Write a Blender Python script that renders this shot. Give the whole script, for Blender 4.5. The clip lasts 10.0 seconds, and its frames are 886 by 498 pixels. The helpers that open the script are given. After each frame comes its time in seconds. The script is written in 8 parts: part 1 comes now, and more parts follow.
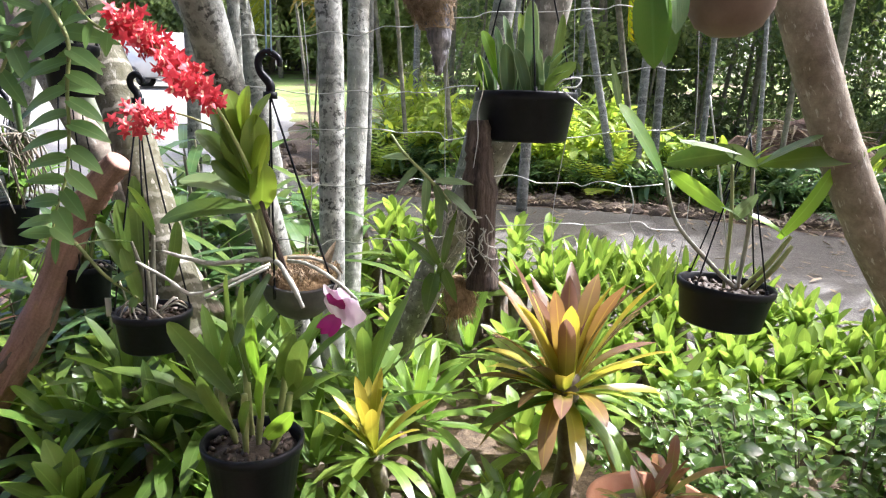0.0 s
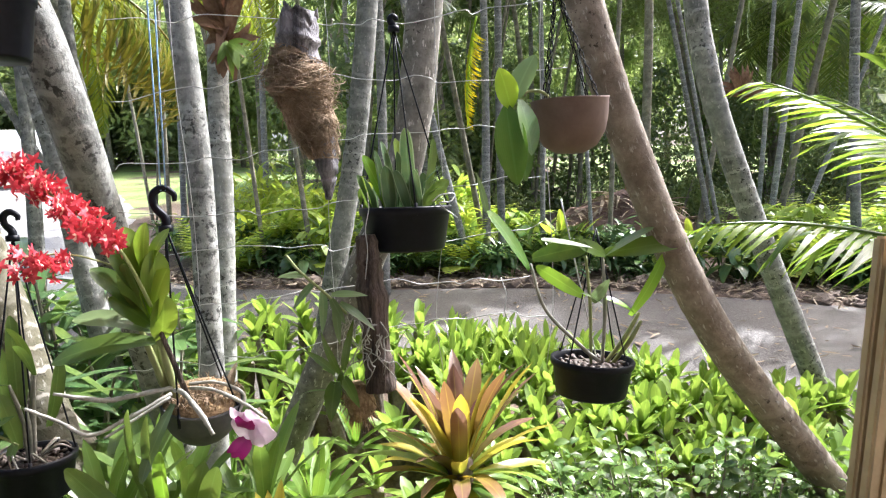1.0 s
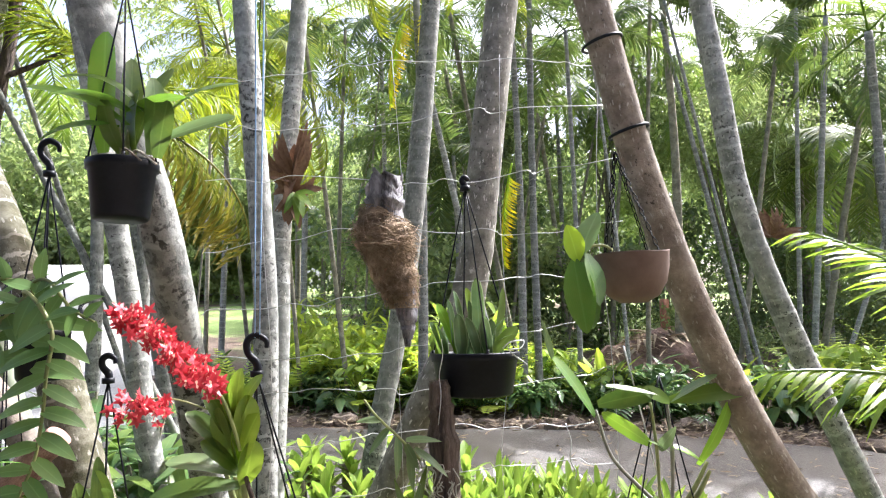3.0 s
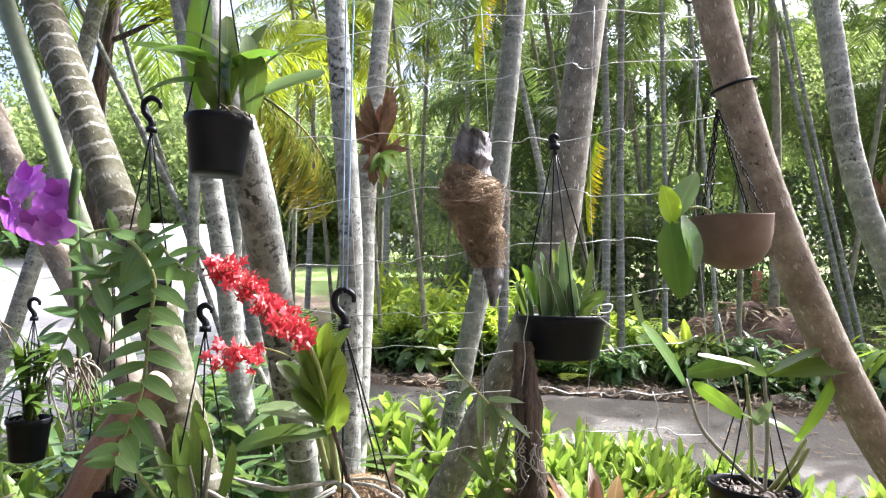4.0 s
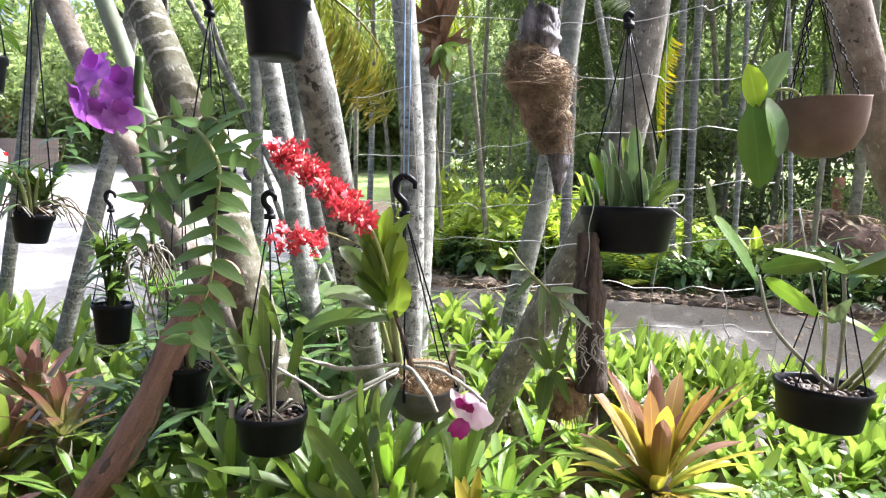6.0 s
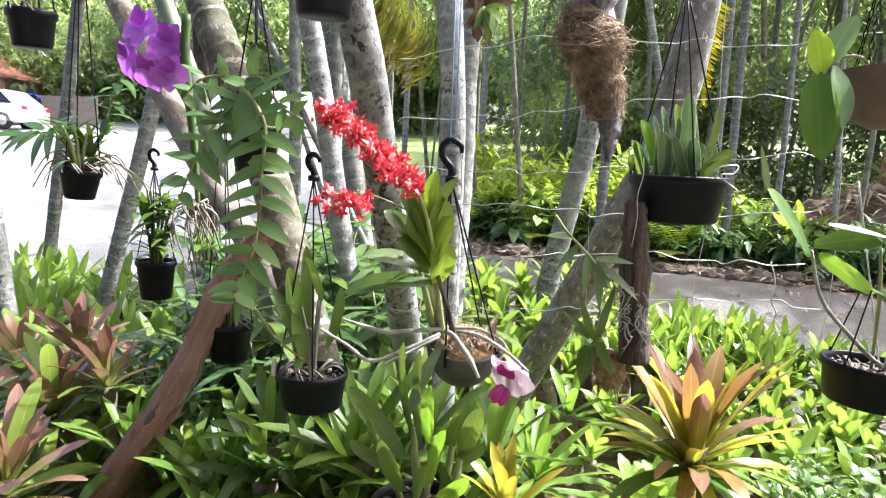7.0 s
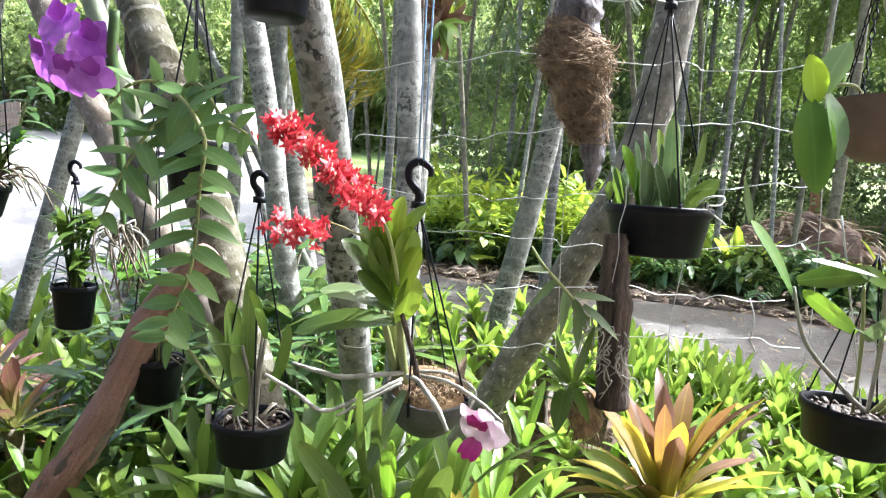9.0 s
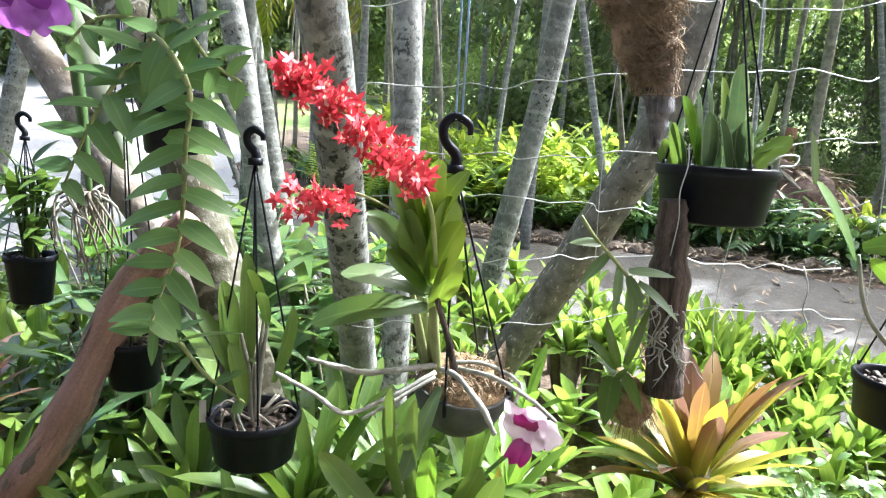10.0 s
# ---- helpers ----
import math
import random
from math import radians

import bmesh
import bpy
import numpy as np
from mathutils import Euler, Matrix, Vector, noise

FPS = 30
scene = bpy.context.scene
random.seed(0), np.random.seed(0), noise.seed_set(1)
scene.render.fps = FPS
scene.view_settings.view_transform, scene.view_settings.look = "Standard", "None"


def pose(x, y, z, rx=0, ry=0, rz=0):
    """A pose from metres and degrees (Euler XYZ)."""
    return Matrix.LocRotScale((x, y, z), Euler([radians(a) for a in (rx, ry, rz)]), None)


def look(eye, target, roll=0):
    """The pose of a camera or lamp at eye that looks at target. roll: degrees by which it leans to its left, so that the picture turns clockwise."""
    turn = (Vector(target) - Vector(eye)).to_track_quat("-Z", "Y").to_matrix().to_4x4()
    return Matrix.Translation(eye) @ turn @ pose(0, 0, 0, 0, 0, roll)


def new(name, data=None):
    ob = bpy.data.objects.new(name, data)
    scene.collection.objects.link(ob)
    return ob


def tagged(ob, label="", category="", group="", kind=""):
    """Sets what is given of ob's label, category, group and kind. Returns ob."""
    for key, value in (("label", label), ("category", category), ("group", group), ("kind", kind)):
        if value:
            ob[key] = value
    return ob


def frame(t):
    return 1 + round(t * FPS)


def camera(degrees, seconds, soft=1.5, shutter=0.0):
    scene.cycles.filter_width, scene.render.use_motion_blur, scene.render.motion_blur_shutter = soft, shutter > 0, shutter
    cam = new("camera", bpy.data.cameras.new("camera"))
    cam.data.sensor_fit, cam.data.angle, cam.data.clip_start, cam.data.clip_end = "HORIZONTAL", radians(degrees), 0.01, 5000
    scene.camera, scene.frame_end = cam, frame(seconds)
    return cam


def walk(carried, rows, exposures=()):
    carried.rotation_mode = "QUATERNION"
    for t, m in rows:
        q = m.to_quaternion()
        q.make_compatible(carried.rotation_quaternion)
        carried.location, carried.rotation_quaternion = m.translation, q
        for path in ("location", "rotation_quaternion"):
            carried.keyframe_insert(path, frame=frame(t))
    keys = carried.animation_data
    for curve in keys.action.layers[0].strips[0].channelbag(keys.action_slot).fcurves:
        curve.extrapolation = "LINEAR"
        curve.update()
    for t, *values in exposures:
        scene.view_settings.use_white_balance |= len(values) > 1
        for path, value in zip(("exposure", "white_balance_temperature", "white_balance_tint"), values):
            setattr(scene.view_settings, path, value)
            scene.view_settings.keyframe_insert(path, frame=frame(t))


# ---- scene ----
cam = camera(67.5, 10.0, 1.15)
PATH = [
    (0, (0.14, 0.053, 1.542), (-0.019, 2.008, 1.149), 1.5),
    (0.5, (0.115, 0.047, 1.605), (0.111, 2.023, 1.294), 1.3),
    (1, (0.047, -0.057, 1.629), (0.326, 1.916, 1.465), -1.8),
    (1.5, (0.001, -0.118, 1.654), (0.405, 1.84, 1.693), -3.1),
    (2, (-0.024, -0.144, 1.666), (0.383, 1.803, 1.876), -3.2),
    (2.2, (-0.036, -0.146, 1.671), (0.364, 1.797, 1.925), -3.1),
    (3.3, (-0.086, -0.117, 1.662), (0.027, 1.867, 1.888), -0.6),
    (3.5, (-0.091, -0.111, 1.662), (-0.033, 1.877, 1.871), -0.1),
    (4, (-0.089, -0.101, 1.649), (-0.12, 1.894, 1.79), 0.5),
    (4.5, (-0.087, -0.094, 1.637), (-0.192, 1.9, 1.746), 0.7),
    (5, (-0.081, -0.079, 1.622), (-0.249, 1.914, 1.637), 1.0),
    (5.5, (-0.079, -0.068, 1.61), (-0.276, 1.921, 1.527), 0.9),
    (5.7, (-0.082, -0.07, 1.606), (-0.28, 1.917, 1.5), 0.9),
    (6.8, (-0.124, -0.057, 1.594), (-0.403, 1.911, 1.372), 2.0),
    (7, (-0.127, -0.06, 1.598), (-0.422, 1.903, 1.356), 2.3),
    (7.5, (-0.138, -0.063, 1.599), (-0.456, 1.895, 1.344), 2.2),
    (8, (-0.145, -0.066, 1.603), (-0.445, 1.901, 1.396), 2.5),
    (8.5, (-0.152, -0.042, 1.61), (-0.347, 1.941, 1.44), 3.1),
    (9, (-0.204, 0.099, 1.609), (-0.322, 2.087, 1.43), 3.6),
    (9.5, (-0.262, 0.236, 1.627), (-0.314, 2.225, 1.427), 3.5),
    (10, (-0.352, 0.306, 1.624), (-0.348, 2.279, 1.296), 3.4),
]
EXPOSURE = [(0.0, 1.87, 5800, 14), (2.5, 2.04, 5820, 14), (6.0, 2.07, 5760, 14), (8.0, 2.25, 5700, 13), (9.0, 2.22, 5620, 10), (10.0, 2.26, 5520, 7)]
walk(cam, [(t, look(eye, target, roll)) for t, eye, target, roll in PATH], EXPOSURE)

# ---- light ----
SUN_AZ, SUN_EL = 62.0, 51.0      # degrees to the right of straight ahead, and above the horizon
world = bpy.data.worlds.new("world")
scene.world = world
world.use_nodes = True
wn = world.node_tree.nodes
sky = wn.new("ShaderNodeTexSky")
sky.sky_type = "NISHITA"
sky.sun_disc = False
sky.sun_elevation = radians(SUN_EL)
sky.sun_rotation = radians(SUN_AZ)
sky.dust_density, sky.ozone_density, sky.air_density = 9.0, 0.6, 0.8
wn["Background"].inputs["Strength"].default_value = 0.15
world.node_tree.links.new(sky.outputs[0], wn["Background"].inputs["Color"])
sun = new("sun", bpy.data.lights.new("sun", "SUN"))
sun.data.energy, sun.data.angle, sun.data.color = 3.6, radians(0.55), (1.0, 0.965, 0.90)
a, e = radians(SUN_AZ), radians(SUN_EL)
sun.matrix_world = look((math.sin(a) * math.cos(e) * 30, math.cos(a) * math.cos(e) * 30, math.sin(e) * 30), (0, 0, 0))

# ---- materials ----


class Nodes:
    def __init__(self, name):
        self.mat = bpy.data.materials.new(name)
        self.mat.use_nodes = True
        self.tree = self.mat.node_tree
        self.bsdf = self.tree.nodes["Principled BSDF"]
        self.out = self.tree.nodes["Material Output"]

    def add(self, kind, **values):
        n = self.tree.nodes.new(kind)
        for k, v in values.items():
            n.inputs[k].default_value = v
        return n

    def link(self, a, b):
        self.tree.links.new(a, b)

    def noise(self, scale, detail=4.0, rough=0.6, coords=None):
        n = self.add("ShaderNodeTexNoise", Scale=scale, Detail=detail, Roughness=rough)
        if coords:
            self.link(coords, n.inputs["Vector"])
        return n

    def ramp(self, fac, stops):
        n = self.add("ShaderNodeValToRGB")
        el = n.color_ramp.elements
        while len(el) < len(stops):
            el.new(0.5)
        for e_, (p, c) in zip(el, stops):
            e_.position, e_.color = p, (*c, 1)
        self.link(fac, n.inputs[0])
        return n

    def mix(self, fac, c1, c2, mode="MIX"):
        n = self.tree.nodes.new("ShaderNodeMix")
        n.data_type, n.blend_type = "RGBA", mode
        for v, i in ((fac, 0), (c1, 6), (c2, 7)):
            if isinstance(v, (int, float)):
                n.inputs[i].default_value = v
            elif isinstance(v, tuple):
                n.inputs[i].default_value = (*v, 1)
            else:
                self.link(v, n.inputs[i])
        return n.outputs[2]

    def bump(self, height, strength, distance=0.01):
        n = self.add("ShaderNodeBump", Strength=strength, Distance=distance)
        self.link(height, n.inputs["Height"])
        self.link(n.outputs[0], self.bsdf.inputs["Normal"])

    def coords(self, which="Object"):
        return self.add("ShaderNodeTexCoord").outputs[which]


def leaf_material(name, dark, light, tip=None, rough=0.42, through_light=0.4, margin=None, gloss=0.5, glow=1.7):
    n = Nodes(name)
    rnd = n.add("ShaderNodeObjectInfo").outputs["Random"]
    isl = n.add("ShaderNodeNewGeometry").outputs["Random Per Island"]
    fac = n.add("ShaderNodeMath")
    fac.operation = "ADD"
    n.link(rnd, fac.inputs[0])
    n.link(isl, fac.inputs[1])
    fr = n.add("ShaderNodeMath")
    fr.operation = "FRACT"
    n.link(fac.outputs[0], fr.inputs[0])
    c = n.mix(fr.outputs[0], dark, light)
    nz = n.noise(9.0, 5.0, 0.65, n.coords())
    c = n.mix(n.ramp(nz.outputs[0], [(0.35, (0, 0, 0)), (0.75, (1, 1, 1))]).outputs[0], c, tuple(0.6 * x + 0.4 * y for x, y in zip(light, (0.2, 0.2, 0.05))), "MIX")
    if tip:
        uv = n.add("ShaderNodeSeparateXYZ")
        n.link(n.coords("UV"), uv.inputs[0])
        wob = n.add("ShaderNodeMath")
        wob.operation = "MULTIPLY_ADD"
        n.link(nz.outputs[0], wob.inputs[0])
        wob.inputs[1].default_value = 0.5
        n.link(uv.outputs[1], wob.inputs[2])
        c = n.mix(n.ramp(wob.outputs[0], [(0.45, (0, 0, 0)), (1.1, (1, 1, 1))]).outputs[0], c, tip)
    # a paler midrib and fine lengthwise veins
    sep = n.add("ShaderNodeSeparateXYZ")
    n.link(n.coords("UV"), sep.inputs[0])
    rib = n.ramp(sep.outputs[0], [(0.0, (0, 0, 0)), (0.44, (0, 0, 0)), (0.5, (0.35, 0.35, 0.35)), (0.56, (0, 0, 0)), (1.0, (0, 0, 0))])
    c = n.mix(rib.outputs[0], c, tuple(min(1.0, 1.35 * v + 0.03) for v in light))
    if margin:
        edge = n.ramp(sep.outputs[0], [(0.0, (1, 1, 1)), (0.05, (0.9, 0.9, 0.9)), (0.1, (0, 0, 0)), (0.9, (0, 0, 0)), (0.95, (0.9, 0.9, 0.9)), (1.0, (1, 1, 1))])
        c = n.mix(edge.outputs[0], c, margin)
    wv = n.add("ShaderNodeTexWave", Scale=5.0, Distortion=0.6)
    n.link(n.coords("UV"), wv.inputs["Vector"])
    n.bump(wv.outputs[1], 0.08, 0.003)
    n.link(c, n.bsdf.inputs["Base Color"])
    n.bsdf.inputs["Roughness"].default_value = rough
    n.bsdf.inputs["Specular IOR Level"].default_value = gloss
    tr = n.add("ShaderNodeBsdfTranslucent")
    hs = n.add("ShaderNodeHueSaturation", Hue=0.492, Saturation=1.06, Value=glow)
    n.link(c, hs.inputs["Color"])
    n.link(hs.outputs[0], tr.inputs["Color"])
    mx = n.add("ShaderNodeMixShader")
    mx.inputs[0].default_value = through_light
    n.link(n.bsdf.outputs[0], mx.inputs[1])
    n.link(tr.outputs[0], mx.inputs[2])
    n.link(mx.outputs[0], n.out.inputs[0])
    return n.mat


def plain(name, c1, c2, scale=30.0, rough=0.6, bump=0.2, spec=0.4, fine=None, metal=0.0):
    n = Nodes(name)
    co = n.coords()
    a_ = n.noise(scale, 6.0, 0.65, co)
    b_ = n.noise(scale * 0.18, 3.0, 0.5, co)
    c = n.mix(n.ramp(a_.outputs[0], [(0.3, (0, 0, 0)), (0.7, (1, 1, 1))]).outputs[0], c1, c2)
    c = n.mix(n.ramp(b_.outputs[0], [(0.35, (0.72, 0.72, 0.72)), (0.7, (1.1, 1.1, 1.1))]).outputs[0], (0, 0, 0), c)
    n.link(c, n.bsdf.inputs["Base Color"])
    n.bsdf.inputs["Roughness"].default_value = rough
    n.bsdf.inputs["Specular IOR Level"].default_value = spec
    n.bsdf.inputs["Metallic"].default_value = metal
    if bump:
        n.bump(a_.outputs[0], bump, fine or 0.01)
    return n.mat


def grain_wood(name, c1, c2, groove, scale=60.0, along_uv=False):
    """Weathered timber: long grain along z, with dark splits."""
    n = Nodes(name)
    mp = n.add("ShaderNodeMapping")
    mp.inputs["Scale"].default_value = (0.33, 0.09, 1.0) if along_uv else (1.0, 1.0, 0.09)
    n.link(n.coords("UV" if along_uv else "Object"), mp.inputs[0])
    g = n.noise(scale, 6.0, 0.7, mp.outputs[0])
    w = n.noise(7.0, 4.0, 0.6, n.coords())
    c = n.ramp(g.outputs[0], [(0.34, groove), (0.46, c1), (0.68, c2)]).outputs[0]
    c = n.mix(n.ramp(w.outputs[0], [(0.35, (0.6, 0.6, 0.6)), (0.7, (1.1, 1.1, 1.1))]).outputs[0], (0, 0, 0), c)
    n.link(c, n.bsdf.inputs["Base Color"])
    n.bsdf.inputs["Roughness"].default_value = 0.9
    n.bump(g.outputs[0], 1.0, 0.02)
    return n.mat


def peeling_bark(name, brown, pink, pale, dark):
    """Smooth bark in long patches of brown and pink, with pale grey scars and thin dark cracks along the limb."""
    n = Nodes(name)
    mp = n.add("ShaderNodeMapping")
    mp.inputs["Scale"].default_value = (1.0, 0.22, 1.0)
    n.link(n.coords("UV"), mp.inputs[0])
    patch = n.noise(5.0, 4.0, 0.6, mp.outputs[0])
    scar = n.noise(3.2, 5.0, 0.7, mp.outputs[0])
    crack = n.noise(26.0, 6.0, 0.75, mp.outputs[0])
    grit = n.noise(140.0, 3.0, 0.6, n.coords())
    c = n.ramp(patch.outputs[0], [(0.35, brown), (0.6, pink)]).outputs[0]
    c = n.mix(n.ramp(scar.outputs[0], [(0.56, (0, 0, 0)), (0.66, (0.75, 0.75, 0.75))]).outputs[0], c, pale)
    c = n.mix(n.ramp(crack.outputs[0], [(0.30, (0.85, 0.85, 0.85)), (0.42, (0, 0, 0))]).outputs[0], c, dark)
    c = n.mix(1.0, c, n.ramp(grit.outputs[0], [(0.3, (0.8, 0.8, 0.8)), (0.7, (1.15, 1.15, 1.15))]).outputs[0], "MULTIPLY")
    n.link(c, n.bsdf.inputs["Base Color"])
    n.bsdf.inputs["Roughness"].default_value = 0.75
    n.bump(crack.outputs[0], 0.8, 0.015)
    return n.mat


def bark_material(name, base, pale, dark, rings=0.09, blotch=0.5, scale=1.0, scar=None, strength=0.75, fleck=0.0):
    """Palm bark: leaf-scar rings along the trunk, lichen patches and dark blotches. UV: u round it, v metres along it."""
    n = Nodes(name)
    uv, ob = n.coords("UV"), n.coords()
    st = n.add("ShaderNodeMapping")
    st.inputs["Scale"].default_value = (0.4, 1.25, 1.0)
    n.link(uv, st.inputs[0])
    rnd = n.add("ShaderNodeObjectInfo").outputs["Random"]
    fine = n.noise(55.0, 6.0, 0.7, ob)
    mid = n.noise(13.0 * scale, 5.0, 0.65, ob)
    big = n.noise(3.5, 3.0, 0.5, ob)
    wv = n.add("ShaderNodeTexWave", Scale=0.314 / rings, Distortion=2.2, Detail=3.0)
    wv.inputs["Detail Scale"].default_value = 2.0
    wv.bands_direction = "Y"
    n.link(uv, wv.inputs["Vector"])
    broken = n.ramp(big.outputs[0], [(0.36, (0.12, 0.12, 0.12)), (0.62, (1, 1, 1))])
    ring0 = n.ramp(wv.outputs[1], [(0.88, (0, 0, 0)), (0.97, (strength, strength, strength))])
    ring = n.mix(1.0, ring0.outputs[0], broken.outputs[0], "MULTIPLY")
    c = n.mix(n.ramp(mid.outputs[0], [(0.38, (0, 0, 0)), (0.62, (1, 1, 1))]).outputs[0], base, pale)
    c = n.mix(n.ramp(fine.outputs[0], [(0.4, (0, 0, 0)), (0.8, (0.6, 0.6, 0.6))]).outputs[0], c, tuple(0.55 * v for v in base))
    c = n.mix(ring, c, scar or tuple(min(0.7, 1.2 * v) for v in pale))
    spots = n.noise(42.0 * scale, 4.0, 0.65, st.outputs[0])
    mask = n.ramp(spots.outputs[0], [(0.66 - 0.12 * blotch, (0, 0, 0)), (0.70 - 0.10 * blotch, (1, 1, 1))])
    m2 = n.mix(n.ramp(big.outputs[0], [(0.4, (0, 0, 0)), (0.6, (1, 1, 1))]).outputs[0], (0, 0, 0), mask.outputs[0])
    c = n.mix(m2, c, dark)
    if fleck:
        lm = n.add("ShaderNodeMapping")
        lm.inputs["Scale"].default_value = (0.4, 0.35, 1.0)
        n.link(uv, lm.inputs[0])
        lich = n.noise(70.0, 3.0, 0.6, lm.outputs[0])
        c = n.mix(n.ramp(lich.outputs[0], [(0.60, (0, 0, 0)), (0.66, (fleck, fleck, fleck))]).outputs[0], c, (0.52, 0.50, 0.46))
    tint = n.mix(rnd, (0.72, 0.71, 0.68), (1.12, 1.10, 1.06))
    c = n.mix(1.0, c, tint, "MULTIPLY")
    n.link(c, n.bsdf.inputs["Base Color"])
    n.bsdf.inputs["Roughness"].default_value = 0.85
    n.bsdf.inputs["Specular IOR Level"].default_value = 0.25
    add = n.add("ShaderNodeMath")
    add.operation = "MULTIPLY_ADD"
    n.link(wv.outputs[1], add.inputs[0])
    add.inputs[1].default_value = 0.5
    n.link(fine.outputs[0], add.inputs[2])
    n.bump(add.outputs[0], 0.55, 0.008)
    return n.mat


M_BROM = leaf_material("bromeliad_green", (0.055, 0.135, 0.02), (0.14, 0.25, 0.035), rough=0.33)
M_BROM_COPPER = leaf_material("bromeliad_copper", (0.13, 0.17, 0.045), (0.25, 0.25, 0.07), tip=(0.25, 0.13, 0.095), rough=0.17, through_light=0.22)
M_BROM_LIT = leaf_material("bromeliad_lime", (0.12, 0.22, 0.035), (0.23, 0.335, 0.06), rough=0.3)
M_BROM_OR = leaf_material("bromeliad_orange", (0.18, 0.15, 0.025), (0.40, 0.30, 0.035), tip=(0.24, 0.145, 0.06), rough=0.24, through_light=0.3)
M_BROM_TIP = leaf_material("bromeliad_pink_tipped", (0.14, 0.13, 0.03), (0.26, 0.22, 0.045), tip=(0.20, 0.115, 0.085), rough=0.2, through_light=0.22)
M_BROM_DUSK = leaf_material("bromeliad_dusky", (0.07, 0.04, 0.03), (0.13, 0.075, 0.045), tip=(0.17, 0.09, 0.075), rough=0.22, through_light=0.15)
M_BROM_RED = leaf_material("bromeliad_red", (0.085, 0.12, 0.03), (0.17, 0.17, 0.045), tip=(0.20, 0.095, 0.05), rough=0.22, through_light=0.22)
M_BROM_YEL = leaf_material("bromeliad_yellow", (0.17, 0.23, 0.03), (0.36, 0.36, 0.045), tip=(0.38, 0.32, 0.05), rough=0.3, through_light=0.36)
M_BROM_DK = leaf_material("bromeliad_dark", (0.045, 0.10, 0.02), (0.10, 0.18, 0.03), rough=0.35)
M_ORCHID = leaf_material("orchid_leaf", (0.06, 0.16, 0.025), (0.12, 0.25, 0.035), rough=0.26, through_light=0.3)
M_ORCHID_OLIVE = leaf_material("orchid_leaf_olive", (0.045, 0.10, 0.02), (0.10, 0.17, 0.03), rough=0.3, through_light=0.3)
M_ORCHID_GREY = leaf_material("orchid_leaf_grey", (0.10, 0.17, 0.07), (0.20, 0.27, 0.12), rough=0.33, through_light=0.22)
M_ORCHID_WARM = leaf_material("orchid_leaf_warm", (0.11, 0.19, 0.025), (0.20, 0.29, 0.035), rough=0.35, through_light=0.45)
# Brighter copy of the orchid leaf; its tone stands for sun.
M_ORCHID_LIT = leaf_material("orchid_leaf_sunlit", (0.12, 0.27, 0.03), (0.20, 0.36, 0.04), rough=0.26, through_light=0.4)
M_HOYA = leaf_material("hoya_leaf", (0.045, 0.12, 0.02), (0.085, 0.19, 0.03), rough=0.4, through_light=0.3)
M_HOYA_PALE = leaf_material("hoya_leaf_underside", (0.14, 0.24, 0.09), (0.20, 0.31, 0.13), rough=0.5, through_light=0.35)
M_HOYA_YOUNG = leaf_material("hoya_leaf_young", (0.20, 0.36, 0.03), (0.28, 0.42, 0.04), rough=0.4, through_light=0.45)
M_VANDA = plain("vanda_stem", (0.05, 0.10, 0.03), (0.11, 0.18, 0.05), 14, 0.5, 0.4)
M_MARGIN = leaf_material("margined_leaf", (0.03, 0.075, 0.035), (0.065, 0.125, 0.055), rough=0.2, through_light=0.22, margin=(0.22, 0.28, 0.15))
M_SEEDLING = leaf_material("palm_seedling", (0.05, 0.12, 0.045), (0.11, 0.20, 0.075), rough=0.2, through_light=0.32, gloss=0.65)
# Yellower copy of the fern leaf: sun shining through is put into its colour.
M_GLOW = leaf_material("fern_leaf_sunlit", (0.20, 0.31, 0.035), (0.37, 0.44, 0.06), rough=0.4, through_light=0.5)
M_VINE = leaf_material("cane_leaf", (0.085, 0.18, 0.06), (0.165, 0.28, 0.095), rough=0.45, through_light=0.35)
M_SHRUB = leaf_material("shrub_leaf", (0.05, 0.115, 0.03), (0.12, 0.215, 0.06), rough=0.14, through_light=0.28, gloss=0.7)
M_FERN = leaf_material("fern_leaf", (0.17, 0.28, 0.04), (0.33, 0.43, 0.07), rough=0.5, through_light=0.5)
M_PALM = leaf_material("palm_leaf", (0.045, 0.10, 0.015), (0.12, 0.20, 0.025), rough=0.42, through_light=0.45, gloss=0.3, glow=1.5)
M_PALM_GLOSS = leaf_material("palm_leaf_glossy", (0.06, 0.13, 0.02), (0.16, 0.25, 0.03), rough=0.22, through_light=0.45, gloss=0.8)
# Lighter and darker copies of the palm leaf for fronds in sun and shade.
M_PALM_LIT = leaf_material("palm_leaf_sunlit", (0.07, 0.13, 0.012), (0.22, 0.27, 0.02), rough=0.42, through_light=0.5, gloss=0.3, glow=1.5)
M_PALM_DK = leaf_material("palm_leaf_shaded", (0.035, 0.07, 0.02), (0.08, 0.135, 0.032), rough=0.4, through_light=0.4, gloss=0.3, glow=1.4)
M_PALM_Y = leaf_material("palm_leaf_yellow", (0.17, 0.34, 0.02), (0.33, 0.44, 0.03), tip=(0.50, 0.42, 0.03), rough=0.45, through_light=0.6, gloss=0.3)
# Yellow in these tones stands for sun shining through hanging leaflets.
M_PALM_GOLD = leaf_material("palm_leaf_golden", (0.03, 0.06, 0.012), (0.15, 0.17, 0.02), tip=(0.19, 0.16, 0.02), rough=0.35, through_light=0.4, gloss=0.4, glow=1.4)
M_TREE = leaf_material("tree_leaf", (0.10, 0.155, 0.055), (0.23, 0.30, 0.115), rough=0.24, through_light=0.5, gloss=0.6)
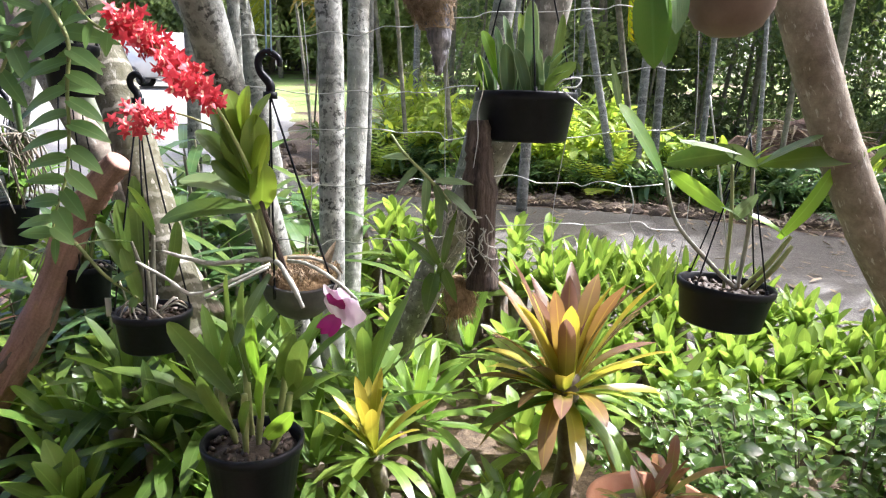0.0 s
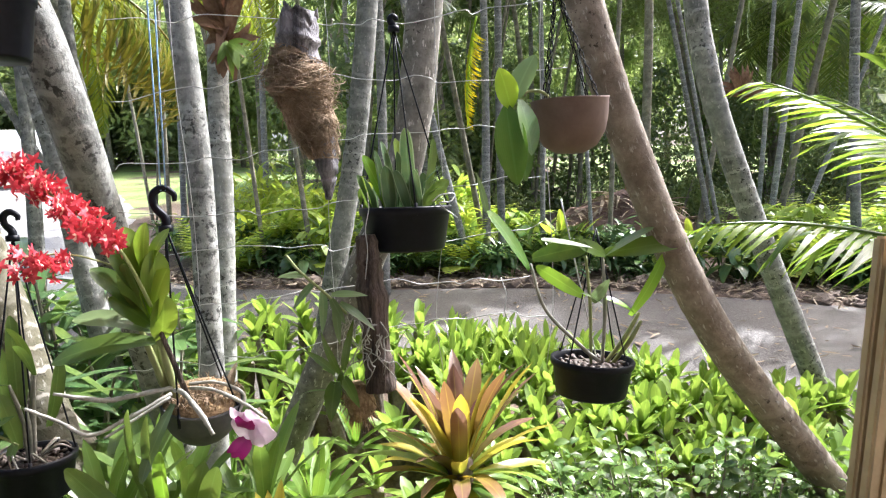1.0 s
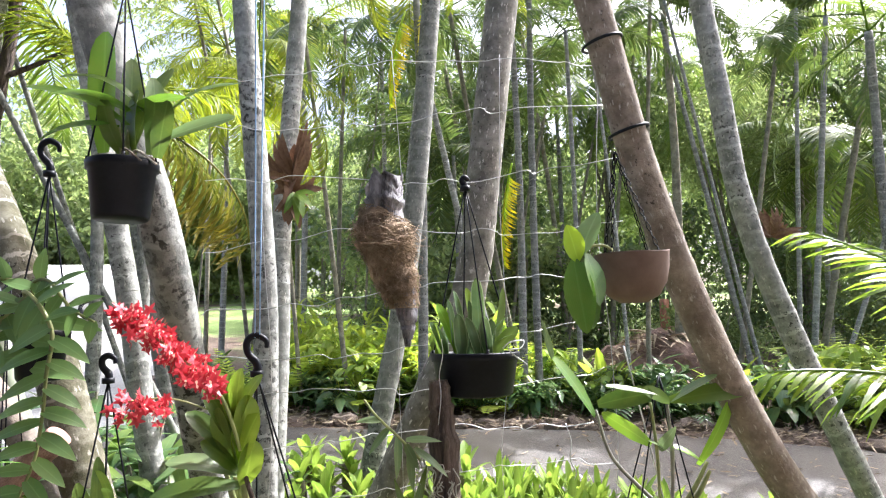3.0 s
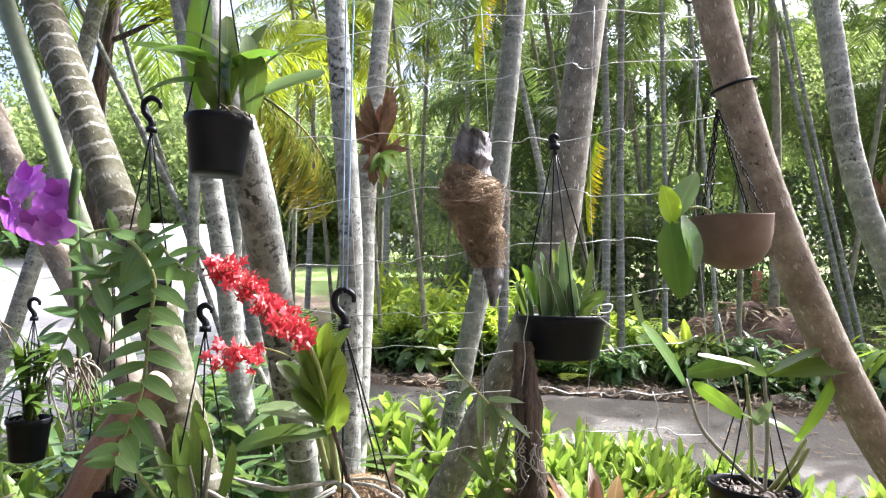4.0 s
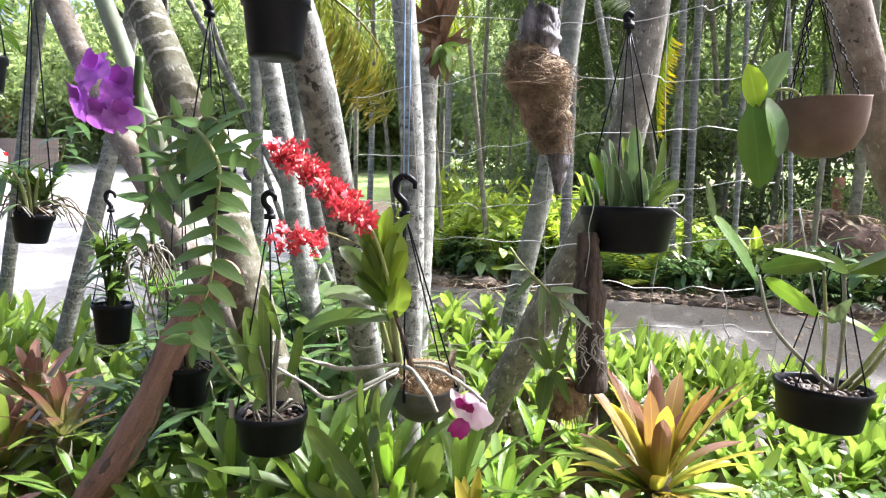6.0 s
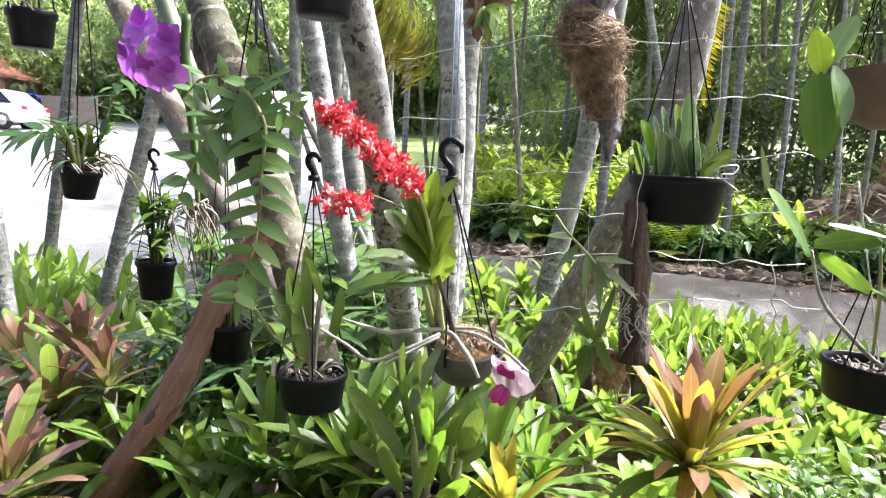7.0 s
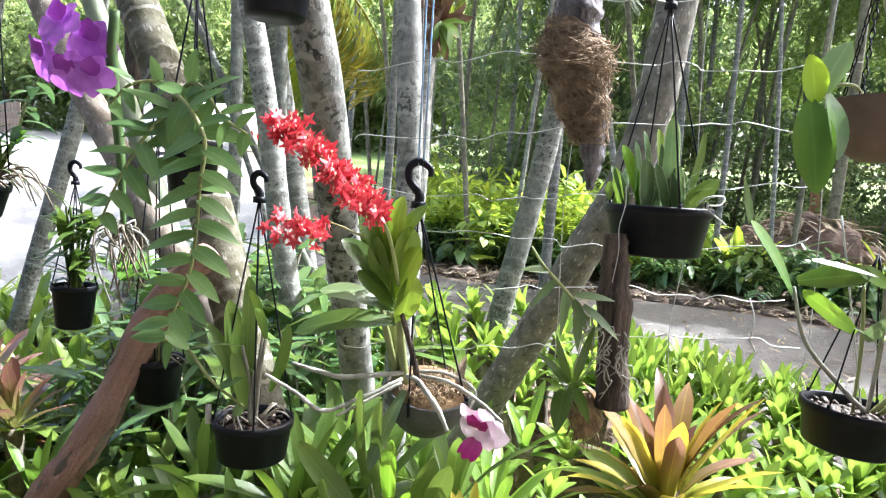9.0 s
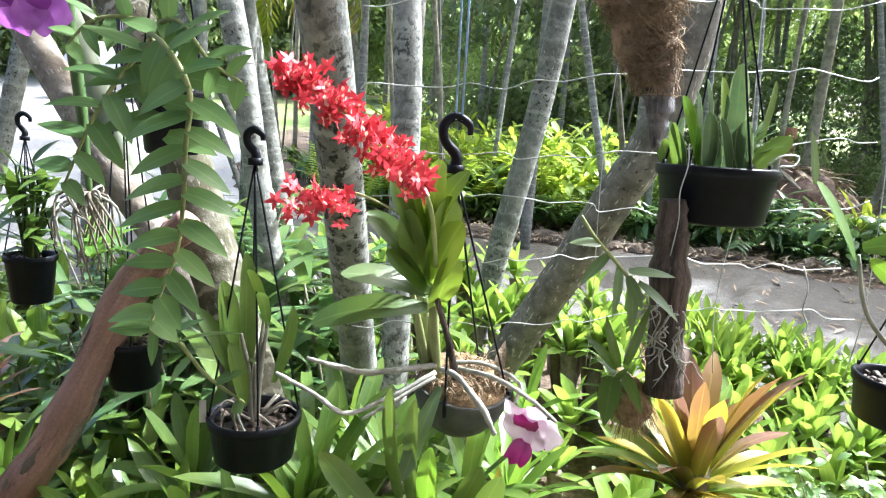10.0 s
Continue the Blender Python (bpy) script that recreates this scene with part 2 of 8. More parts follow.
# Darker copy of the tree leaf: backlight and shade are put into its tone.
M_TREE_DK = leaf_material("tree_leaf_shaded", (0.06, 0.105, 0.045), (0.135, 0.20, 0.08), rough=0.18, through_light=0.38, gloss=0.75)
M_BARK = bark_material("palm_bark", (0.168, 0.172, 0.158), (0.335, 0.34, 0.32), (0.045, 0.044, 0.039), rings=0.085, blotch=0.9, strength=0.95, fleck=0.7)
M_BARK_MOT = bark_material("palm_bark_mottled", (0.205, 0.212, 0.202), (0.385, 0.392, 0.375), (0.042, 0.042, 0.039), rings=0.10, blotch=1.25, strength=0.85, scale=0.7, fleck=0.5)
M_BARK_LICHEN = bark_material("palm_bark_lichen", (0.13, 0.122, 0.105), (0.28, 0.27, 0.24), (0.045, 0.04, 0.034), rings=0.15, blotch=0.5, strength=0.4, fleck=1.0)
M_BARK_BROWN = bark_material("palm_bark_brown", (0.19, 0.155, 0.125), (0.335, 0.295, 0.25), (0.07, 0.058, 0.046), rings=0.13, blotch=0.55, strength=0.45, fleck=0.7)
M_BARK_GREEN = bark_material("palm_bark_green", (0.092, 0.088, 0.05), (0.20, 0.19, 0.145), (0.04, 0.036, 0.025), rings=0.075, blotch=0.7, scar=(0.52, 0.49, 0.43), strength=0.9, fleck=0.5)
M_SMOOTH = plain("smooth_palm_stem", (0.16, 0.20, 0.12), (0.30, 0.33, 0.23), 12, 0.6)
M_STEM = bark_material("thin_stem", (0.15, 0.14, 0.10), (0.30, 0.285, 0.215), (0.06, 0.055, 0.04), rings=0.16, blotch=0.5, strength=0.3)
M_BLACK = plain("black_plastic", (0.008, 0.009, 0.0125), (0.013, 0.014, 0.019), 60, 0.4, 0.05, 0.14)
M_CHAIN = plain("black_chain", (0.008, 0.008, 0.009), (0.014, 0.014, 0.015), 60, 0.7, 0.0, 0.15)
M_GREYPOT = plain("grey_pot", (0.07, 0.07, 0.07), (0.12, 0.12, 0.11), 35, 0.7, 0.15)
M_BROWNPOT = plain("brown_pot", (0.13, 0.085, 0.065), (0.17, 0.115, 0.09), 22, 0.75, 0.1)
M_TERRA = plain("terracotta", (0.36, 0.15, 0.08), (0.45, 0.22, 0.13), 18, 0.8, 0.15)
M_CHIP = plain("bark_chips", (0.028, 0.018, 0.013), (0.115, 0.085, 0.065), 40, 0.55, 0.6)
M_MULCH = plain("dry_mulch", (0.12, 0.075, 0.055), (0.30, 0.20, 0.15), 16, 0.9, 0.9, fine=0.02)
M_COIR = plain("coconut_fibre", (0.13, 0.075, 0.035), (0.46, 0.32, 0.17), 45, 0.9, 1.0)
M_STRAW = plain("straw_fibre", (0.22, 0.155, 0.095), (0.46, 0.35, 0.235), 60, 0.9, 0.8)
M_ROOT = plain("aerial_root", (0.24, 0.23, 0.19), (0.5, 0.49, 0.43), 70, 0.7, 0.3)
M_ROOT_DK = plain("dry_root", (0.14, 0.11, 0.08), (0.3, 0.26, 0.2), 50, 0.8, 0.3)
M_WOOD = grain_wood("weathered_wood", (0.085, 0.058, 0.045), (0.22, 0.165, 0.13), (0.02, 0.014, 0.012))
M_GREYWOOD = grain_wood("grey_wood", (0.2, 0.19, 0.2), (0.44, 0.42, 0.44), (0.04, 0.037, 0.04), 48.0)
M_BRANCH = peeling_bark("branch_bark", (0.24, 0.125, 0.09), (0.46, 0.27, 0.22), (0.50, 0.42, 0.38), (0.09, 0.05, 0.04))
M_LITTER = leaf_material("dead_leaf", (0.13, 0.08, 0.045), (0.40, 0.31, 0.22), rough=0.8, through_light=0.1)
M_WIRE = plain("galvanised_wire", (0.5, 0.5, 0.49), (0.68, 0.68, 0.68), 40, 0.4, 0.1, metal=0.35)
M_STRING = plain("blue_string", (0.24, 0.44, 0.72), (0.45, 0.64, 0.86), 90, 0.8, 0.3)
M_CANE = plain("orchid_cane", (0.22, 0.27, 0.09), (0.36, 0.38, 0.16), 30, 0.5, 0.15)
M_CANE_GREY = plain("old_cane", (0.22, 0.22, 0.18), (0.4, 0.39, 0.33), 30, 0.7, 0.3)
M_SHIELD = plain("dry_fern_shield", (0.13, 0.06, 0.03), (0.34, 0.2, 0.11), 22, 0.8, 0.5)
M_SLAT = plain("bamboo_slat", (0.44, 0.33, 0.18), (0.60, 0.47, 0.28), 12, 0.6, 0.3)
M_ROCK = plain("edging_rock", (0.12, 0.085, 0.06), (0.27, 0.21, 0.16), 14, 0.9, 0.8, fine=0.02)


def petal_material(name, c1, c2, trans=0.35):
    n = Nodes(name)
    nz = n.noise(40.0, 3.0, 0.5, n.coords())
    c = n.mix(nz.outputs[0], c1, c2)
    n.link(c, n.bsdf.inputs["Base Color"])
    n.bsdf.inputs["Roughness"].default_value = 0.5
    tr = n.add("ShaderNodeBsdfTranslucent")
    n.link(c, tr.inputs["Color"])
    mx = n.add("ShaderNodeMixShader")
    mx.inputs[0].default_value = trans
    n.link(n.bsdf.outputs[0], mx.inputs[1])
    n.link(tr.outputs[0], mx.inputs[2])
    n.link(mx.outputs[0], n.out.inputs[0])
    return n.mat


M_RED = petal_material("red_petal", (0.46, 0.012, 0.032), (0.70, 0.09, 0.11))
M_PALE = petal_material("pale_throat", (0.90, 0.45, 0.38), (0.92, 0.72, 0.55))
M_ORANGE = petal_material("orange_petal", (0.24, 0.06, 0.025), (0.40, 0.14, 0.05))
M_PURPLE = petal_material("purple_petal", (0.36, 0.06, 0.52), (0.68, 0.30, 0.82))
M_VIOLET = petal_material("violet_lip", (0.20, 0.02, 0.30), (0.34, 0.06, 0.42), 0.2)
M_PINK = petal_material("pink_petal", (0.80, 0.60, 0.76), (0.90, 0.78, 0.88))
M_MAGENTA = petal_material("magenta_lip", (0.22, 0.004, 0.10), (0.40, 0.01, 0.20), 0.15)

# ---- mesh helpers ----


def mesh_of(bm, name, material, smooth=True):
    me = bpy.data.meshes.new(name)
    bm.normal_update()
    bm.to_mesh(me)
    bm.free()
    for m in material if isinstance(material, (list, tuple)) else (material,):
        me.materials.append(m)
    if smooth:
        me.polygons.foreach_set("use_smooth", [True] * len(me.polygons))
    return me


def part(name, bm, material, parent=None, label="", m=None, smooth=True):
    """One mesh object under a thing or a part; bm is a bmesh or a mesh that is shared."""
    me = mesh_of(bm, name, material, smooth) if isinstance(bm, bmesh.types.BMesh) else bm
    ob = new(name, me)
    if parent:
        ob.parent = parent
    if m is not None:
        ob.matrix_basis = m
    if label:
        ob["label"] = label
    return ob


def thing(name, label, category, m=None, group="", kind=""):
    ob = new(name)
    ob.empty_display_size = 0.05
    if m is not None:
        ob.matrix_basis = m
    return tagged(ob, label, category, group, kind)


def at(p, rx=0, ry=0, rz=0, s=1.0):
    return pose(*p, rx, ry, rz) @ Matrix.Diagonal((s, s, s, 1))


def spline(pts, k=6):
    """A smooth line through the points."""
    pts = [Vector(p) for p in pts]
    ext = [2 * pts[0] - pts[1], *pts, 2 * pts[-1] - pts[-2]]
    out = []
    for i in range(1, len(ext) - 2):
        p0, p1, p2, p3 = ext[i - 1:i + 3]
        for j in range(k):
            t = j / k
            out.append(0.5 * (2 * p1 + (p2 - p0) * t + (2 * p0 - 5 * p1 + 4 * p2 - p3) * t * t + (3 * p1 - p0 - 3 * p2 + p3) * t ** 3))
    return out + [pts[-1]]


def tube(bm, pts, radii, sides=8, wobble=0.0, seed=0.0):
    """A tapered tube along the points; UV: u round it, v metres along it."""
    uvl = bm.loops.layers.uv.verify()
    pts = [Vector(p) for p in pts]
    if isinstance(radii, (int, float)):
        radii = [radii] * len(pts)
    elif len(radii) != len(pts):
        radii = np.interp(np.linspace(0, 1, len(pts)), np.linspace(0, 1, len(radii)), radii)
    side = None
    rings, run = [], 0.0
    lens = []
    for i, p in enumerate(pts):
        d = (pts[min(i + 1, len(pts) - 1)] - pts[max(i - 1, 0)]).normalized()
        if side is None:
            side = d.orthogonal().normalized()
        side = (side - d * side.dot(d)).normalized()
        up = d.cross(side)
        if i:
            run += (p - pts[i - 1]).length
        lens.append(run)
        ring = []
        for s in range(sides):
            a_ = 2 * math.pi * s / sides
            n_ = side * math.cos(a_) + up * math.sin(a_)
            r = radii[i]
            if wobble:
                r *= 1 + wobble * noise.noise((p + n_ * radii[i] + Vector((seed, 0, 0))) * (0.35 / max(radii[i], 0.004)))
            ring.append(bm.verts.new(p + n_ * r))
        rings.append(ring)
    for i in range(len(rings) - 1):
        for s in range(sides):
            t = (s + 1) % sides
            f = bm.faces.new((rings[i][s], rings[i][t], rings[i + 1][t], rings[i + 1][s]))
            for lp, uv in zip(f.loops, ((s / sides, lens[i]), ((s + 1) / sides, lens[i]), ((s + 1) / sides, lens[i + 1]), (s / sides, lens[i + 1]))):
                lp[uvl].uv = uv
    for ring in (rings[0][::-1], rings[-1]):
        bm.faces.new(ring)


def lathe(bm, profile, sides=28, squash=1.0):
    """Turns (radius, height) pairs round z."""
    rings = []
    for r, z in profile:
        if r < 1e-5:
            rings.append([bm.verts.new((0, 0, z))])
        else:
            rings.append([bm.verts.new((r * math.cos(2 * math.pi * s / sides), squash * r * math.sin(2 * math.pi * s / sides), z)) for s in range(sides)])
    for a_, b_ in zip(rings, rings[1:]):
        for s in range(sides):
            t = (s + 1) % sides
            if len(a_) == 1 and len(b_) > 1:
                bm.faces.new((a_[0], b_[t], b_[s]))
            elif len(b_) == 1 and len(a_) > 1:
                bm.faces.new((a_[s], a_[t], b_[0]))
            elif len(a_) > 1:
                bm.faces.new((a_[s], a_[t], b_[t], b_[s]))


PROFILES = {
    "strap": lambda t: min(1.0, 0.75 + 0.5 * t) * (1 - max(0.0, (t - 0.72) / 0.28) ** 2.2),
    "lance": lambda t: max(0.0, math.sin(math.pi * (0.08 + 0.92 * t) ** 0.75)) ** 0.8,
    "oval": lambda t: max(0.0, math.sin(math.pi * (0.03 + 0.97 * t))) ** 0.62,
    "heart": lambda t: max(0.0, math.sin(math.pi * (0.06 + 0.94 * t) ** 0.62)) ** 0.75,
    "tongue": lambda t: (0.4 + 0.6 * min(1.0, t / 0.35)) * math.sqrt(max(0.0, 1 - max(0.0, (t - 0.62) / 0.385) ** 2.6)),
}


def leaf(bm, m, length, width, droop=0.5, fold=0.18, n=5, shape="strap", twist=0.0, wave=0.0):
    """A leaf that starts at m, runs along its y, with its face to its z and bends down by droop (radians in all)."""
    uvl = bm.loops.layers.uv.verify()
    prof = PROFILES[shape]
    rows, y, z, ang = [], 0.0, 0.0, 0.0
    stops = [1 - (1 - i / n) ** 1.45 for i in range(n + 1)]
    for i, t in enumerate(stops):
        w = max(width * 0.5 * prof(t), width * 0.012)
        cs, sn = math.cos(twist * t), math.sin(twist * t)
        row = []
        for sgn in (-1, 0, 1):
            lift = abs(sgn) * fold * w + (wave * w * math.sin(9 * t + sgn) if sgn else 0)
            row.append(bm.verts.new(m @ Vector((sgn * w * cs - lift * sn, y - lift * math.sin(-ang) * 1.0, z + sgn * w * sn + lift * math.cos(ang)))))
        rows.append(row)
        if i < n:
            step = stops[i + 1] - t
            ang -= droop * step * (0.5 + t)
            y += length * step * math.cos(ang)
            z += length * step * math.sin(ang)
    for i in range(n):
        for s in (0, 1):
            f = bm.faces.new((rows[i][s], rows[i][s + 1], rows[i + 1][s + 1], rows[i + 1][s]))
            for lp, uv in zip(f.loops, ((s / 2, stops[i]), ((s + 1) / 2, stops[i]), ((s + 1) / 2, stops[i + 1]), (s / 2, stops[i + 1]))):
                lp[uvl].uv = uv
    return rows[-1][1]


def aim(p, azimuth, elevation, roll=0.0):
    """A frame at p whose y points that way (degrees; azimuth 0 is +y, turning to the left)."""
    return pose(*p, 0, 0, azimuth) @ pose(0, 0, 0, elevation, 0, 0) @ pose(0, 0, 0, 0, roll, 0)


def leaf_mesh(name, material, *args, **kw):
    bm = bmesh.new()
    leaf(bm, Matrix.Identity(4), *args, **kw)
    return mesh_of(bm, name, material)


def smoothstep(a_, b_, x):
    t = min(1.0, max(0.0, (x - a_) / (b_ - a_)))
    return t * t * (3 - 2 * t)


# ---- ground ----


def gz(x, y):
    """The ground's height: flat in the garden bed, then rising up the hill behind the drive."""
    z = 0.30 + 0.42 * smoothstep(2.3, 6.5, y)
    z += 0.10 * max(0.0, min(y, 45.0) - 6.5) + 0.02 * max(0.0, y - 45.0)
    return z


ROAD = spline([(10.0, 0.2, 1.5), (6.5, 2.0, 1.4), (4.5, 3.2, 1.35), (3.0, 4.1, 1.3), (1.2, 4.9, 1.3), (-0.6, 5.3, 1.3), (-2.8, 6.1, 1.6), (-5.2, 7.9, 2.8), (-8.5, 12.5, 4.8), (-13.0, 18.5, 6.5), (-19.0, 26.0, 8.0), (-26.0, 34.0, 8.0)], 8)


def on_road(x, y, margin=0.1):
    return any(math.hypot(x - c.x, y - c.y) < c.z + margin for c in ROAD)


def road_side(i):
    d = (ROAD[min(i + 1, len(ROAD) - 1)] - ROAD[max(i - 1, 0)])
    d.z = 0
    d.normalize()
    return Vector((d.y, -d.x, 0))      # towards the far side


def build_ground():
    xs = np.unique(np.concatenate([np.linspace(-400, -30, 12), np.linspace(-30, -5, 26), np.linspace(-5, 5, 41), np.linspace(5, 30, 26), np.linspace(30, 400, 12)]))
    ys = np.unique(np.concatenate([np.linspace(-60, -3, 12), np.linspace(-3, 9, 49), np.linspace(9, 45, 37), np.linspace(45, 500, 20)]))
    bm = bmesh.new()
    grid = [[bm.verts.new((x, y, gz(x, y) + 0.03 * noise.noise(Vector((x * 1.3, y * 1.3, 0))))) for x in xs] for y in ys]
    for a_, b_ in zip(grid, grid[1:]):
        for i in range(len(xs) - 1):
            bm.faces.new((a_[i], a_[i + 1], b_[i + 1], b_[i]))
    n = Nodes("garden_soil")
    co = n.coords()
    f = n.noise(26.0, 8.0, 0.7, co)
    g = n.noise(0.35, 4.0, 0.6, co)
    litter = n.ramp(f.outputs[0], [(0.3, (0.05, 0.035, 0.025)), (0.5, (0.13, 0.09, 0.06)), (0.68, (0.26, 0.19, 0.13))])
    grass = n.ramp(f.outputs[0], [(0.3, (0.12, 0.19, 0.04)), (0.7, (0.27, 0.36, 0.10))])
    sp = n.add("ShaderNodeSeparateXYZ")
    n.link(co, sp.inputs[0])
    far = n.add("ShaderNodeMapRange")
    n.link(sp.outputs[1], far.inputs[0])
    far.inputs[1].default_value, far.inputs[2].default_value = 11.0, 13.5
    wob = n.mix(n.ramp(g.outputs[0], [(0.38, (0, 0, 0)), (0.5, (1, 1, 1))]).outputs[0], (0, 0, 0), far.outputs[0])
    c = n.mix(wob, litter.outputs[0], grass.outputs[0])
    n.link(c, n.bsdf.inputs["Base Color"])
    n.bsdf.inputs["Roughness"].default_value = 0.95
    n.bump(f.outputs[0], 0.8, 0.03)
    tagged(part("ground", bm, n.mat), "dark leaf-littered garden soil rising to a lawn", "ground", kind="structure")


def paved(name, first, last, material, label, category):
    """A stretch of the drive, draped over the ground."""
    bm = bmesh.new()
    rows = []
    for i in range(first, last):
        c, s = ROAD[i], road_side(i)
        row = []
        for k in range(13):
            u = (k / 12 * 2 - 1)
            p = Vector((c.x, c.y, 0)) + s * u * (c.z + 0.05 * noise.noise(Vector((c.x, c.y, u))))
            row.append(bm.verts.new((p.x, p.y, gz(p.x, p.y) + 0.045 - 0.05 * u ** 8)))
        rows.append(row)
    for a_, b_ in zip(rows, rows[1:]):
        for k in range(12):
            bm.faces.new((a_[k], a_[k + 1], b_[k + 1], b_[k]))
    tagged(part(name, bm, material), label, category, kind="structure")


def paving(name, dark, mid, pale, dust, dirt):
    n = Nodes(name)
    co = n.coords()
    f = n.noise(75.0, 5.0, 0.85, co)
    g = n.noise(1.6, 5.0, 0.6, co)
    sand = n.noise(9.0, 6.0, 0.7, co)
    c = n.ramp(f.outputs[0], [(0.36, dark), (0.5, mid), (0.64, pale)]).outputs[0]
    blot = n.noise(22.0, 5.0, 0.75, co)
    c = n.mix(1.0, c, n.ramp(blot.outputs[0], [(0.35, (0.6, 0.59, 0.58)), (0.65, (1.25, 1.25, 1.25))]).outputs[0], "MULTIPLY")
    c = n.mix(n.ramp(g.outputs[0], [(0.4, (0, 0, 0)), (0.65, (0.7, 0.7, 0.7))]).outputs[0], c, dust)
    c = n.mix(n.ramp(sand.outputs[0], [(0.58, (0, 0, 0)), (0.72, (0.6, 0.6, 0.6))]).outputs[0], c, dirt)
    n.link(c, n.bsdf.inputs["Base Color"])
    n.bsdf.inputs["Roughness"].default_value = 0.6
    n.bump(f.outputs[0], 0.8, 0.008)
    return n.mat


def build_road():
    turn = next(i for i, c in enumerate(ROAD) if c.x < -2.7)
    paved("road", 0, turn + 1, paving("worn_asphalt", (0.032, 0.029, 0.025), (0.078, 0.07, 0.06), (0.21, 0.19, 0.165), (0.095, 0.083, 0.066), (0.07, 0.05, 0.035)), "worn grey asphalt driveway, sandy and leaf-strewn", "driveway")
    paved("pavement", turn, len(ROAD), paving("pale_concrete", (0.21, 0.20, 0.185), (0.30, 0.29, 0.27), (0.39, 0.38, 0.355), (0.28, 0.265, 0.24), (0.22, 0.20, 0.165)), "pale sunlit concrete parking area", "parking area")


build_ground()
build_road()
# ---- palms and trees ----


def frond_mesh(name, material, length=1.7, pairs=26, leaflet=0.42, bend=1.1, width=0.03, lift=28, hang=0.5):
    """A feather palm leaf: an arching midrib with two rows of leaflets, from the origin along y."""
    rng = random.Random(name)
    bm = bmesh.new()
    pts, ang, y, z = [], 0.0, 0.0, 0.0
    n = 18
    for i in range(n + 1):
        pts.append(Vector((0, y, z)))
        ang -= bend / n * (0.4 + 1.2 * i / n)
        y += length / n * math.cos(ang)
        z += length / n * math.sin(ang)
    tube(bm, pts, [0.014, 0.009, 0.003], 5)
    for k in range(pairs):
        t = 0.14 + 0.85 * k / (pairs - 1)
        f = t * n
        i = min(int(f), n - 1)
        p = pts[i].lerp(pts[i + 1], f - i)
        tang = (pts[i + 1] - pts[i]).normalized()
        pitch_ = math.degrees(math.asin(tang.z))
        ll = leaflet * (0.45 + 0.55 * math.sin(math.pi * min(1.0, 0.15 + 0.95 * t)))
        for s in (-1, 1):
            m = pose(*p, pitch_, 0, 0) @ pose(0, 0, 0, 0, s * -lift, 0) @ pose(0, 0, 0, 0, 0, -s * (62 - 30 * t + rng.uniform(-7, 7)))
            leaf(bm, m, ll * rng.uniform(0.85, 1.05), width, droop=hang * rng.uniform(0.6, 1.5), fold=0.25, n=3, shape="lance")
    return mesh_of(bm, name, material)


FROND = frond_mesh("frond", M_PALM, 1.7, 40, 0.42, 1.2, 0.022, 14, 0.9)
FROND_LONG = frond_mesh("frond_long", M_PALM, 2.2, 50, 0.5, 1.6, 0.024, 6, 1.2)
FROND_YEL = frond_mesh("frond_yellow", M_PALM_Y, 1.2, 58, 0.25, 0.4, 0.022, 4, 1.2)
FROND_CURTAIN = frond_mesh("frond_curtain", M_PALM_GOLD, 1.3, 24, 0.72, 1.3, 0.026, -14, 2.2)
# Sun and shade are put into the leaf tone of these two.
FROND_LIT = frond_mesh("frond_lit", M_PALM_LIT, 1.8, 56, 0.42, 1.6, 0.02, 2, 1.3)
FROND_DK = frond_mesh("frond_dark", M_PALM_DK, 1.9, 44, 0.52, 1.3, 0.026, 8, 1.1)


def crown_of(tree, top, count, mesh, seed, scale=1.0, low=-25, high=65):
    rng = random.Random(seed)
    for k in range(count):
        m = aim(top, k * 137.5 + rng.uniform(-12, 12), rng.uniform(low, high)) @ Matrix.Scale(scale * rng.uniform(0.8, 1.15), 4)
        part("frond", mesh, None, tree, m=m)


def palm(label, pts, r0, r1, material, crown=10, seed=0, mesh=None, sides=14, group="palms in the bed", scale=1.1):
    """A palm: a ringed trunk from the soil up through the points, and a crown of fronds at its top."""
    base, top = Vector(pts[0]), Vector(pts[-1])
    tree = thing("palm_tree", label, "palm tree", at(base), group)
    line = spline([Vector(p) - base for p in pts], 16)
    total = sum((b_ - a_).length for a_, b_ in zip(line, line[1:]))
    bm = bmesh.new()
    radii = []
    run = 0.0
    fine = []
    for a_, b_ in zip(line, line[1:]):
        k = max(1, int((b_ - a_).length / 0.035))
        for j in range(k):
            fine.append(a_.lerp(b_, j / k))
    fine.append(line[-1])
    gap = 0.085 + 0.05 * random.Random(seed).random()
    last = fine[0]
    for p in fine:
        run += (p - last).length
        last = p
        u = run / max(total, 0.01)
        ring = max(0.0, 1 - abs((run % gap) - gap / 2) / 0.014)
        flare = 1 + 0.35 * max(0.0, 1 - run / 0.35) ** 2
        radii.append((r0 + (r1 - r0) * u) * flare * (1 + 0.035 * ring) * (1 + 0.02 * noise.noise(Vector((seed, run * 3, 0)))))
    tube(bm, fine, radii, sides, 0.03, seed)
    part("trunk", bm, material, tree)
    if crown:
        crown_of(tree, top - base, crown, mesh or FROND, seed, scale)
    return tree


def up_to(p, q, z):
    """The point at height z on the line through p and q."""
    p, q = Vector(p), Vector(q)
    return p + (q - p) * ((z - p.z) / (q.z - p.z))


